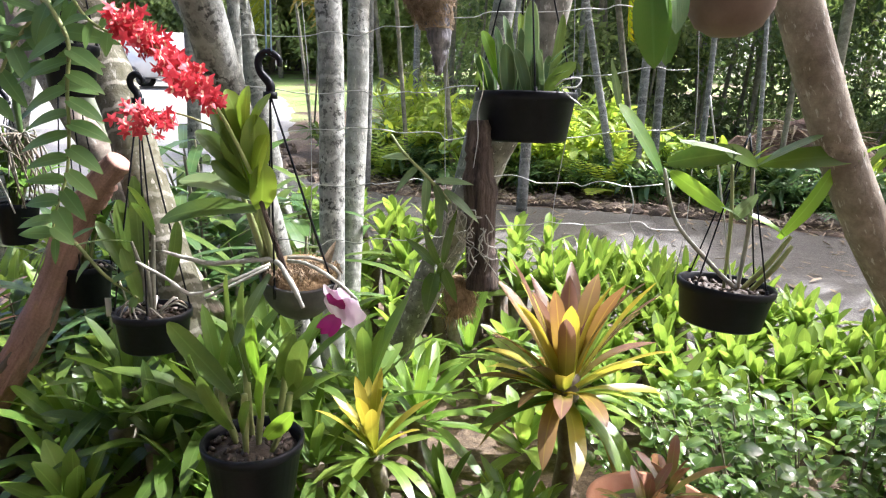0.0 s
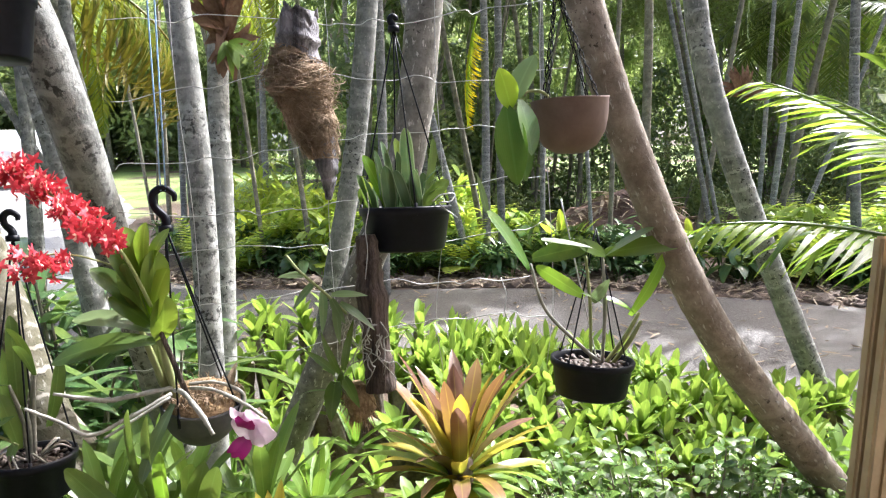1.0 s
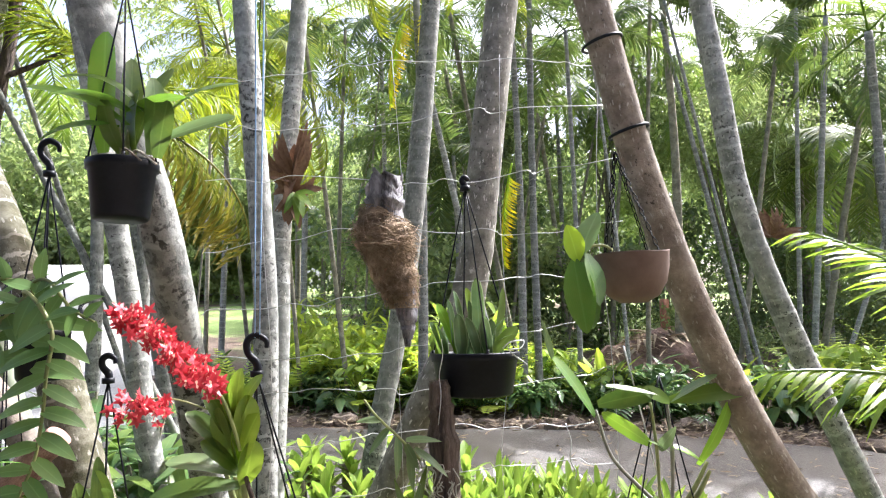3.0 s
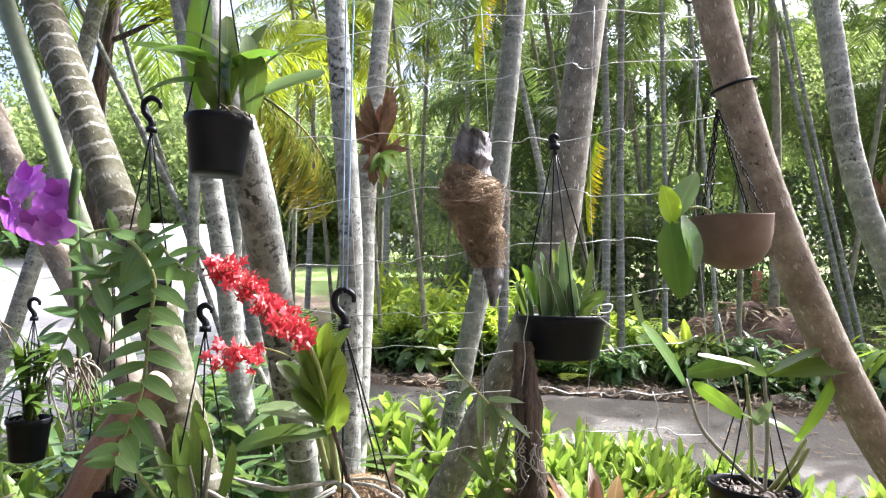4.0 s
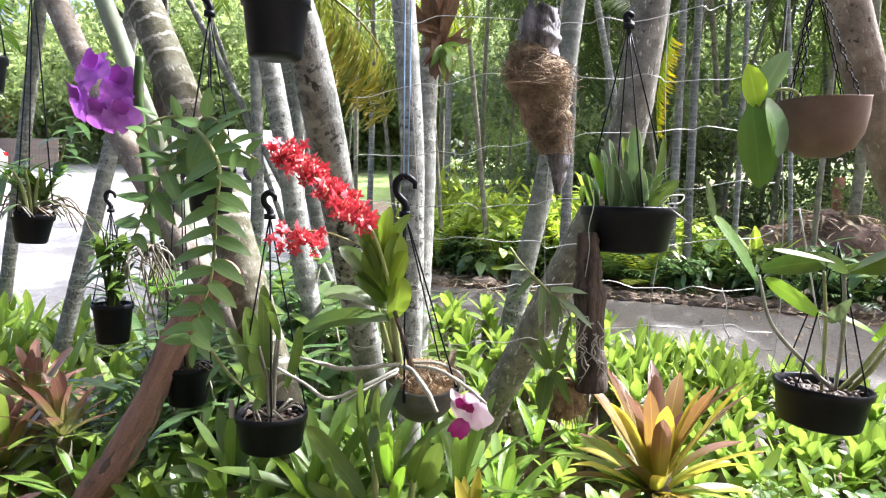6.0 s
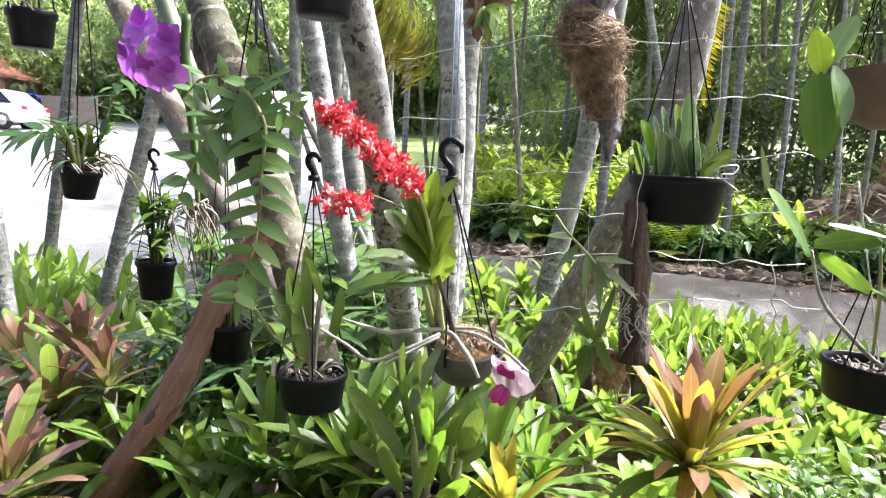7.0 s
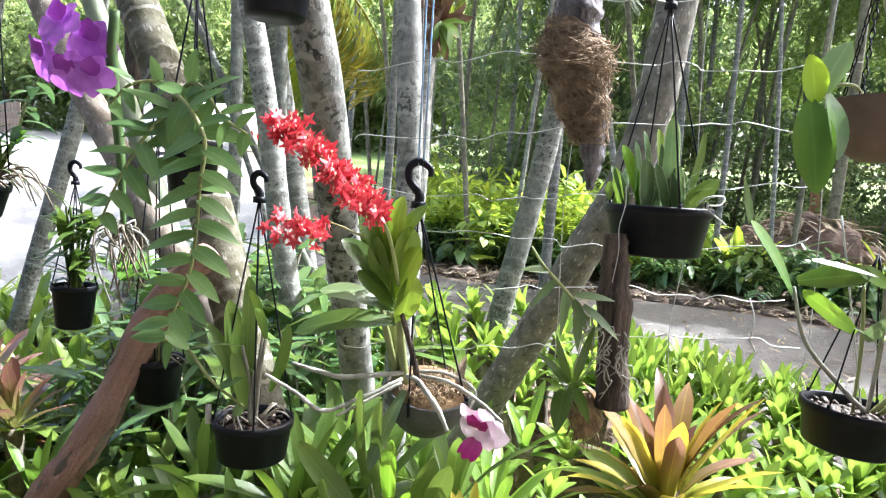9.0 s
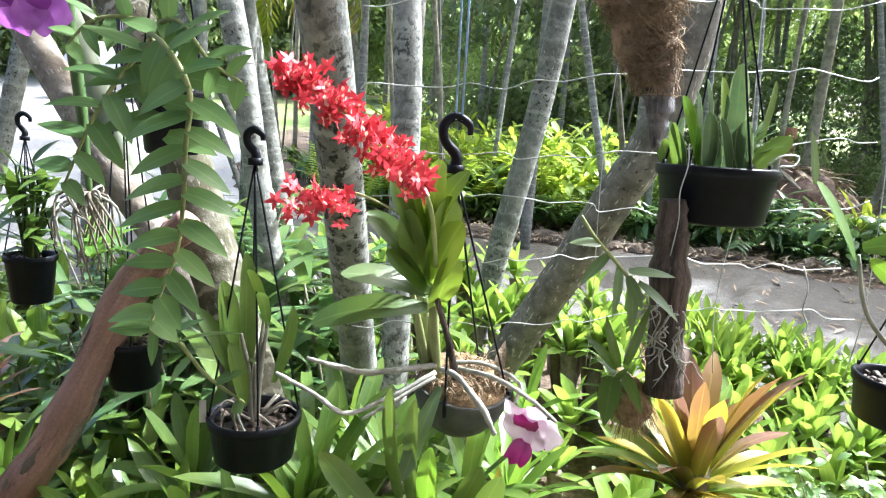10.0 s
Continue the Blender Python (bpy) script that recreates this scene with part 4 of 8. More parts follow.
KEEP = ((0.33, 2.0, 0.28), (1.15, 1.9, 0.75), (-0.37, 1.37, 0.16), (0.53, 1.5, 0.16), (-0.17, 1.75, 0.15), (-1.15, 1.50, 0.15), (-1.27, 1.68, 0.17), (-1.04, 1.32, 0.13), (-1.40, 1.80, 0.16), (-1.38, 1.55, 0.14), (-1.22, 1.25, 0.12))
bed(-1.6, 0.9, 0.95, 2.2, ("green", "green", "dark", "lime"), 0.205, 1, 1.12, (17, 18, 19), skip=KEEP, raise_by=(0.0, 0.2))
bed(-1.0, -0.2, 1.62, 2.12, ("dark", "dark", "green"), 0.2, 11, 1.3, (13, 15), raise_by=(0.2, 0.36), skip=KEEP)
bed(-2.6, -1.2, 1.1, 3.0, ("red", "dark", "green"), 0.36, 2, 1.25, (12, 13), skip=KEEP)
bed(-1.2, 0.6, 2.2, 3.1, ("green", "green", "lime", "dark"), 0.225, 3, 1.3, (12, 13), skip=KEEP, raise_by=(0.0, 0.12))
bed(0.45, 2.6, 2.4, 3.1, ("lime",), 0.125, 4, 0.98, (11, 12), (26, 88), raise_by=(0.04, 0.26))
far_bed("lime_bromeliads", 0.4, 3.6, 3.08, 4.0, 0.1, 14, 0.78, "dense carpet of small lime-green bromeliads", (0.2, 0.47), 3.08, 4.0)
bed(-1.0, 0.45, 3.1, 3.95, ("lime",), 0.135, 5, 1.05, (10, 11), (30, 88), raise_by=(0.14, 0.58))
far_bed("bromeliad_bed", -6.0, -1.0, 3.0, 5.2, 0.25, 6, 1.4, "mass of sunlit lime bromeliads beside the drive")
far_bed("bromeliad_border", 2.6, 5.2, 2.4, 3.1, 0.2, 18, 1.0, "green bromeliads filling the end of the bed")
far_bed("bromeliad_border", 2.4, 5.2, 0.7, 2.4, 0.27, 16, 1.3, "green bromeliads filling the end of the bed")
far_bed("bromeliad_border", -5.6, -2.9, 0.7, 3.0, 0.27, 17, 1.3, "green bromeliads filling the end of the bed")
bed(1.9, 3.4, 1.2, 2.5, ("green", "lime"), 0.33, 7, 1.4, (12, 13))
bed(-3.6, -2.6, 1.4, 3.0, ("green", "red"), 0.34, 8, 1.2, (12, 13))

big = thing("bromeliad", "large yellow-green bromeliad with upright pinkish-brown leaf tips", "bromeliad", at((0.37, 2.0, gz(0, 2.0) + 0.42)), "large bromeliads")
rng = random.Random(79)
bm = bmesh.new()
tube(bm, spline([(0, 0, -0.42), (0.02, 0, -0.2), (0, 0, 0.06)], 5), [0.035, 0.03, 0.045], 9, 0.2, 3)
part("stem", bm, M_ROOT_DK, big)
TIERS = ((7, (76, 88), (0.20, 0.27), 0.055, (M_BROM_DUSK, M_BROM_DUSK, M_BROM_OR), (0.1, 0.35)),
         (18, (58, 82), (0.32, 0.45), 0.05, (M_BROM_OR, M_BROM_TIP, M_BROM_OR, M_BROM_YEL, M_BROM_TIP), (0.2, 0.7)),
         (20, (30, 58), (0.26, 0.38), 0.048, (M_BROM_YEL, M_BROM_OR, M_BROM_TIP, M_BROM_LIT), (0.4, 1.1)),
         (20, (0, 32), (0.26, 0.38), 0.046, (M_BROM_YEL, M_BROM_LIT, M_BROM_OR, M_BROM), (0.6, 1.5)))
turn = 0
for number, (lo, hi), (short, long), wide, mats, (d0, d1) in TIERS:
    for k in range(number):
        turn += 1
        l, el = rng.uniform(short, long), rng.uniform(lo, hi)
        me = leaf_mesh("leaf", rng.choice(mats), l, wide * rng.uniform(0.85, 1.2), rng.uniform(d0, d1), rng.uniform(0.25, 0.5), 8, "strap", rng.uniform(-0.4, 0.4), rng.uniform(0.0, 0.15))
        az = turn * 137.5 + rng.uniform(-22, 22)
        part("leaf", me, None, big, m=aim((-0.02 * math.sin(radians(az)), 0.02 * math.cos(radians(az)), 0.05 * el / 90 - 0.03), az, el, rng.uniform(-20, 20)))
SMALL_LEAF = strap_leaves("leaf", M_BROM_LIT, [(0.27, 0.042), (0.30, 0.044)], [0.7, 1.2], "strap", 0.35, 6) + strap_leaves("leaf", M_BROM_YEL, [(0.30, 0.045), (0.27, 0.045)], [0.5, 0.3], "strap", 0.4, 6)
bromeliad((-0.17, 1.75, gz(0, 1.75) + 0.26), SMALL_LEAF, 26, 0.78, 78, "small yellow-green bromeliad rosette", (5, 80), "large bromeliads")

for x, y, z, s, sd in ((-0.63, 1.80, 0.36, 1.4, 31), (-0.93, 1.86, 0.34, 1.4, 32), (-0.78, 1.70, 0.26, 1.3, 33), (-0.45, 1.92, 0.38, 1.25, 35)):
    bromeliad((x, y, gz(x, y) + z), BROM["dark"], 16, s, sd, "dark green bromeliad with long strap leaves", (8, 80))

COPPER = strap_leaves("leaf", M_BROM_COPPER, [(0.27, 0.046), (0.29, 0.048), (0.25, 0.045), (0.20, 0.042)], [0.6, 1.0, 0.4, 0.2], "tongue", 0.3)
COPPER[1] = leaf_mesh("leaf", M_BROM_LIT, 0.29, 0.046, 0.9, 0.3, 5, "tongue")
for i, (x, y, z, s) in enumerate(((-1.70, 1.62, 0.50, 1.2), (-1.62, 1.25, 0.52, 1.1), (-1.95, 2.15, 0.52, 1.25), (-2.35, 2.0, 0.5, 1.2), (-2.15, 2.6, 0.5, 1.3), (-1.85, 1.3, 0.46, 1.1), (-2.6, 2.75, 0.5, 1.2), (-1.2, 1.05, 0.45, 1.0), (-1.75, 2.2, 0.66, 1.0), (-2.05, 2.45, 0.68, 1.1), (-2.05, 1.75, 0.58, 1.05))):
    bromeliad((x, y, z), COPPER, 24, s, 90 + i, "broad copper-tipped bromeliad rosette in the sun", (16, 86), "copper bromeliads", 12, 0.3)

for x, y, z, n_, s, sd in ((0.16, 1.30, 0.22, 16, 0.72, 80), (-0.10, 1.22, 0.20, 14, 0.62, 81), (0.40, 1.24, 0.15, 14, 0.55, 82), (-0.62, 1.15, 0.14, 14, 0.7, 83)):
    bromeliad((x, y, gz(x, y) + z), [BROM["red"][0], BROM["green"][1], BROM["red"][2], BROM["red"][3]], n_, s, sd, "small bromeliad with pinkish leaf tips", (10, 84), "large bromeliads")

rng = random.Random(57)
for x, y in ((-0.02, 1.62), (0.08, 1.5), (0.12, 1.7), (-0.12, 1.5), (0.22, 1.55), (0.28, 1.72), (0.02, 1.78), (0.16, 1.84), (0.3, 1.4), (-0.24, 1.58)):
    bromeliad((x, y, gz(x, y) + rng.uniform(0.02, 0.12)), BROM[rng.choice(("green", "lime", "green", "dark"))], 17, rng.uniform(0.75, 1.0), rng.random(), "small green bromeliad between larger rosettes", (12, 84))

# ---- hedge and ferns across the drive ----


def fern_mesh(seed, material):
    rng = random.Random(seed)
    bm = bmesh.new()
    for k in range(13):
        m = aim((0, 0, 0.04), k * 137.5 + rng.uniform(-15, 15), rng.uniform(25, 80))
        length, bend = rng.uniform(0.5, 0.8), rng.uniform(0.8, 1.5)
        ang, y, z = 0.0, 0.0, 0.0
        for i in range(15):
            t = i / 15
            for s in (-1, 1):
                lm = m @ pose(0, y, z, math.degrees(ang), 0, 0) @ pose(0, 0, 0, 0, -12 * s, -s * 68)
                leaf(bm, lm, 0.16 * math.sin(math.pi * min(1, 0.2 + 0.8 * t)) + 0.015, 0.035, 0.3, 0.1, 2, "lance")
            ang -= bend / 15 * (0.4 + t)
            y += length / 15 * math.cos(ang)
            z += length / 15 * math.sin(ang)
    return mesh_of(bm, "fern", material)


def broadleaf_mesh(seed, material, count=22, size=0.2, height=0.5, shape="heart"):
    """A clump of stalked broad leaves."""
    rng = random.Random(seed)
    bm = bmesh.new()
    for k in range(count):
        a_ = rng.uniform(0, 360)
        h, r = height * rng.uniform(0.35, 1.0), rng.uniform(0.05, 0.3)
        tip = Vector((-math.sin(radians(a_)) * r, math.cos(radians(a_)) * r, h))
        tube(bm, spline([(0, 0, 0), (tip.x * 0.35, tip.y * 0.35, h * 0.6), tip], 3), 0.005, 4)
        leaf(bm, aim(tip, a_, rng.uniform(-40, 15), rng.uniform(-20, 20)), size * rng.uniform(0.7, 1.2), size * 0.62 * rng.uniform(0.8, 1.1), 0.6, 0.15, 4, shape)
    return mesh_of(bm, "clump", material)


def seedling_mesh(seed, material):
    """A young palm: a few short feather leaves from the ground."""
    rng = random.Random(seed)
    bm = bmesh.new()
    for k in range(8):
        m = aim((0, 0, 0.0), k * 137.5 + rng.uniform(-15, 15), rng.uniform(45, 80))
        ang, y, z, bend = 0.0, 0.0, 0.0, rng.uniform(1.0, 1.7)
        length = rng.uniform(0.45, 0.7)
        for i in range(11):
            t = i / 11
            if t > 0.25:
                for s in (-1, 1):
                    leaf(bm, m @ pose(0, y, z, math.degrees(ang), 0, 0) @ pose(0, 0, 0, 0, -10 * s, -s * 50), 0.2 * (1.15 - 0.5 * t), 0.03, 0.6, 0.15, 3, "lance")
            ang -= bend / 11 * (0.4 + t)
            y += length / 11 * math.cos(ang)
            z += length / 11 * math.sin(ang)
    return mesh_of(bm, "seedling", material)


def clump_mesh(seed, material, count=70, size=0.17, height=0.55, spread=0.3):
    """A dense low shrub of narrow leaves on short twigs."""
    rng = random.Random(seed)
    bm = bmesh.new()
    for k in range(count // 7):
        a_, r = rng.uniform(0, 6.28), spread * math.sqrt(rng.random())
        tip = Vector((r * math.cos(a_), r * math.sin(a_), height * rng.uniform(0.5, 1.05)))
        tube(bm, [(tip.x * 0.3, tip.y * 0.3, -0.03), tip * 0.6, tip], [0.006, 0.004, 0.002], 4)
        for j in range(7):
            leaf(bm, aim(tip * rng.uniform(0.55, 1.0), rng.uniform(0, 360), rng.uniform(-30, 60), rng.uniform(-25, 25)), size * rng.uniform(0.6, 1.2), size * rng.uniform(0.18, 0.34), rng.uniform(0.3, 1.2), 0.2, 3, "lance")
    return mesh_of(bm, "shrub", material)


CLUMPS = [clump_mesh(41, M_GLOW), clump_mesh(42, M_FERN, 84, 0.2, 0.6), clump_mesh(43, M_GLOW, 98, 0.13, 0.62, 0.34)]
DARK_CLUMPS = [clump_mesh(44, M_SEEDLING, 84, 0.24, 0.42, 0.25), clump_mesh(45, M_ORCHID_OLIVE, 84, 0.2, 0.45, 0.28)]
FERNS = [fern_mesh(s, m) for s, m in ((1, M_FERN), (2, M_GLOW), (3, M_GLOW))]
BROADS = [broadleaf_mesh(4, M_SEEDLING, 22, 0.22, 0.45), broadleaf_mesh(5, M_SHRUB), broadleaf_mesh(6, M_FERN, 26, 0.18, 0.55)]
HEDGE_LEAF = [strap_leaves("leaf", m, [(0.27, 0.05), (0.28, 0.05), (0.25, 0.05), (0.2, 0.045)], [0.7, 0.9, 0.5, 0.3], "tongue", 0.3, 4) for m in (M_GLOW, M_BROM_LIT)]
SEEDLINGS = [seedling_mesh(10, M_SEEDLING), seedling_mesh(11, M_FERN)]
rng = random.Random(9)
for i, c in enumerate(ROAD):
    if -4.5 < c.x < 8.5:
        s = road_side(i)
        for row, off in enumerate((0.55, 0.9, 1.3, 1.75, 2.3)):
            for k in range(2):
                p = Vector((c.x, c.y, 0)) + s * (c.z + off + rng.uniform(-0.12, 0.22)) + Vector((rng.uniform(-0.3, 0.3), 0, 0))
                if on_road(p.x, p.y, 0.4) or rng.random() < 0.1 or (p.x > 2.9 and 7.9 < p.y < 8.8) or (row and p.x < -0.13 * p.y - 0.1):
                    continue
                m = at((p.x, p.y, gz(p.x, p.y)), 0, 0, rng.uniform(0, 360), rng.uniform(0.8, 1.2) * (0.85 if row == 0 else 1.1 if row == 1 else 1.3))
                u = rng.random()
                if 2.3 < p.x < 4.8 and row > 1:
                    continue
                if p.x > 1.6 and u > 0.55:
                    tagged(part("shrub", rng.choice(DARK_CLUMPS + BROADS + BROADS[2:]), None, m=m @ Matrix.Scale(0.85, 4)), "low dark green shrub at the drive's far edge", "shrub", "shrubs across the drive")
                elif row < 2 and u < (0.45, 0.28)[row]:
                    tagged(part("shrub", rng.choice(DARK_CLUMPS), None, m=m), "low dark green shrub at the drive's far edge", "shrub", "shrubs across the drive")
                elif row and 0.62 < u:
                    tagged(part("shrub", rng.choice(CLUMPS), None, m=m @ Matrix.Scale(1.15, 4)), "bright lime-green shrub glowing in the sun", "shrub", "lime shrubs across the drive")
                elif row == 0 and u < 0.85 or row and u < 0.22:
                    if rng.random() < 0.5:
                        tagged(part("shrub", rng.choice(BROADS), None, m=m), "low broad-leaved green shrub beside the drive", "shrub", "shrubs across the drive")
                    else:
                        tagged(part("palm_seedling", SEEDLINGS[row > 1], None, m=m), "dark green palm seedling beside the drive", "palm seedling", "seedlings across the drive")
                elif u < 0.5 and 0 < row < 4 and -2.0 < p.x < 5.0:
                    bromeliad((p.x, p.y, gz(p.x, p.y) + 0.02), rng.choice(HEDGE_LEAF), 11, rng.uniform(1.7, 2.4), rng.random(), "lime-green bromeliad rosette across the drive", (32, 86), "bromeliads across the drive")
                else:
                    tagged(part("fern", rng.choice(FERNS), None, m=m), "bright yellow-green arching fern beside the drive", "fern", "ferns across the drive")

# the heap of dry fronds and the post behind it
heap = thing("frond_heap", "brown heap of dry palm fronds and mulch", "heap", at((3.75, 8.45, gz(3.75, 8.45) - 0.05)))
bm = bmesh.new()
bmesh.ops.create_icosphere(bm, subdivisions=4, radius=1.0, matrix=Matrix.Diagonal((0.95, 0.55, 0.68, 1)))
for v in bm.verts:
    v.co *= 1 + 0.25 * noise.noise(v.co * 3.0) + 0.1 * noise.noise(v.co * 11.0)
part("mulch", bm, M_MULCH, heap, "crumbling reddish-brown mulch")
bm = bmesh.new()
for k in range(420):
    a_, e_ = rng.uniform(0, 6.28), rng.uniform(0.1, 1.5)
    p = (0.98 * math.cos(a_) * math.cos(e_), 0.57 * math.sin(a_) * math.cos(e_), 0.72 * math.sin(e_))
    leaf(bm, aim(p, rng.uniform(0, 360), rng.uniform(-35, 25), rng.uniform(-30, 30)), rng.uniform(0.15, 0.45), rng.uniform(0.02, 0.05), 0.5, 0.2, 3, "lance")
tagged(part("dry_frond", bm, M_LITTER, heap, "dry brown frond pieces"), kind="stuff")
bm = bmesh.new()
bmesh.ops.create_cube(bm, size=1.0, matrix=Matrix.Diagonal((0.11, 0.11, 1.1, 1)))
bmesh.ops.bevel(bm, geom=bm.edges[:], offset=0.012, segments=2, affect="EDGES")
tagged(part("garden_post", bm, M_TERRA, m=pose(4.1, 9.1, gz(4.1, 9.1) + 0.5)), "short red-brown garden post behind the heap", "post")


LEAFY = [leaf_mesh("leaf", m, 0.30, 0.042, 0.8, 0.2, 5, "strap") for m in (M_SEEDLING, M_ORCHID_OLIVE)] + [leaf_mesh("leaf", M_SEEDLING, 0.24, 0.05, 1.1, 0.2, 5, "lance")]
for x, y, s in ((-1.5, 2.95, 1.25), (-1.28, 2.6, 1.05), (-1.4, 2.2, 0.8), (-0.95, 2.7, 1.15), (-1.1, 3.3, 1.3), (-1.95, 3.4, 1.3), (-1.75, 2.5, 0.9), (-1.65, 2.85, 1.15), (-1.2, 2.3, 0.95), (-0.85, 2.35, 1.0), (-0.72, 2.75, 1.35), (-0.95, 3.05, 1.5), (-1.35, 3.6, 1.6), (-0.75, 3.3, 1.4), (-1.6, 3.9, 1.6), (-1.15, 2.9, 1.4), (-1.3, 3.25, 1.6), (-1.05, 2.6, 1.35), (-1.32, 2.42, 1.15), (-1.5, 2.5, 1.1), (-1.12, 2.4, 1.1)):
    bush = thing("shrub", "dark leafy shrub in the shaded bed", "shrub", at((x, y, gz(x, y)), 0, 0, x * 911 % 360, s), "dark shrubs in the bed")
    for k in range(5):
        az = k * 72 + rng.uniform(-20, 20)
        tip = Vector((-0.14 * math.sin(radians(az)), 0.14 * math.cos(radians(az)), rng.uniform(0.35, 0.62)))
        bm = bmesh.new()
        tube(bm, spline([(0, 0, -0.04), tip * 0.55, tip], 4), [0.008, 0.006, 0.004], 5)
        part("stem", bm, M_STEM, bush)
        for j in range(6):
            part("leaf", rng.choice(LEAFY), None, bush, m=aim(tip * (0.45 + 0.11 * j), az + j * 137, rng.uniform(0, 60)))


def rock_mesh(seed):
    bm = bmesh.new()
    bmesh.ops.create_icosphere(bm, subdivisions=2, radius=1.0)
    for v in bm.verts:
        v.co *= 1 + 0.35 * noise.noise(v.co * 1.3 + Vector((seed * 7.1, 0, 0)))
    return mesh_of(bm, "stone", M_ROCK, False)


ROCKS = [rock_mesh(s) for s in range(4)]
edging = thing("stone_edging", "rough row of small stones edging the driveway", "edging", kind="structure")
for i, c in enumerate(ROAD):
    if -5.0 < c.x < 9:
        s = road_side(i)
        for k in range(5):
            p = Vector((c.x, c.y, 0)).lerp(Vector((ROAD[i + 1].x, ROAD[i + 1].y, 0)), k / 4) + s * (c.z + rng.uniform(-0.02, 0.3))
            r = rng.choice((0.03, 0.045, 0.06, 0.09)) * rng.uniform(0.8, 1.2)
            part("stone", rng.choice(ROCKS), None, edging, m=pose(p.x, p.y, gz(p.x, p.y) + r * 0.2, rng.uniform(-20, 20), 0, rng.uniform(0, 360)) @ Matrix.Diagonal((r * rng.uniform(1.0, 1.9), r, r * rng.uniform(0.6, 1.1), 1)))

NEAR = [i for i, c in enumerate(ROAD) if -2.6 < c.x < 6.5]
bm = bmesh.new()
for k in range(3600):
    i = rng.choice(NEAR)
    c, s = ROAD[i], road_side(i)
    off = c.z + rng.uniform(-0.15, 0.75) if k % 5 else rng.uniform(-1, 1) * c.z
    p = Vector((c.x, c.y, 0)) + s * off + Vector((rng.uniform(-0.3, 0.3), rng.uniform(-0.1, 0.1), 0))
    leaf(bm, pose(p.x, p.y, gz(p.x, p.y) + rng.uniform(0.05, 0.07), rng.uniform(-20, 20), rng.uniform(-25, 25), rng.uniform(0, 360)), rng.uniform(0.04, 0.11), rng.uniform(0.015, 0.035), rng.uniform(-0.8, 0.8), 0.2, 2, "lance")
tagged(part("leaf_litter", bm, M_LITTER), "brown dead leaves strewn along the drive's edge", "leaf litter", kind="stuff")

# ---- pots, hangers and what grows in them ----


def cord(bm, p, q, r=0.0022, sag=0.0):
    p, q = Vector(p), Vector(q)
    tube(bm, spline([p, p.lerp(q, 0.5) - Vector((0, 0, sag)), q], 3), r, 5)


def hook_mesh(bm, top, bottom, r=0.0068):
    """A moulded plastic hook: a round crook over a shank that widens to the clip."""
    top, bottom = Vector(top), Vector(bottom)
    h = (top - bottom).length
    w = h * 0.32
    pts = [bottom, bottom + Vector((0, 0, h * 0.25)), bottom + Vector((-w * 0.75, 0, h * 0.55)), bottom + Vector((-w * 0.8, 0, h * 0.85)), bottom + Vector((-w * 0.1, 0, h)), bottom + Vector((w * 0.7, 0, h * 0.86)), bottom + Vector((w * 0.78, 0, h * 0.66))]
    tube(bm, spline(pts, 6), [r * 1.5, r * 1.4, r * 1.2, r * 1.2, r * 1.2, r, r * 0.7], 8)
    tube(bm, [bottom + Vector((0, 0, -0.008)), bottom + Vector((0, 0, 0.006))], r * 2.2, 10)


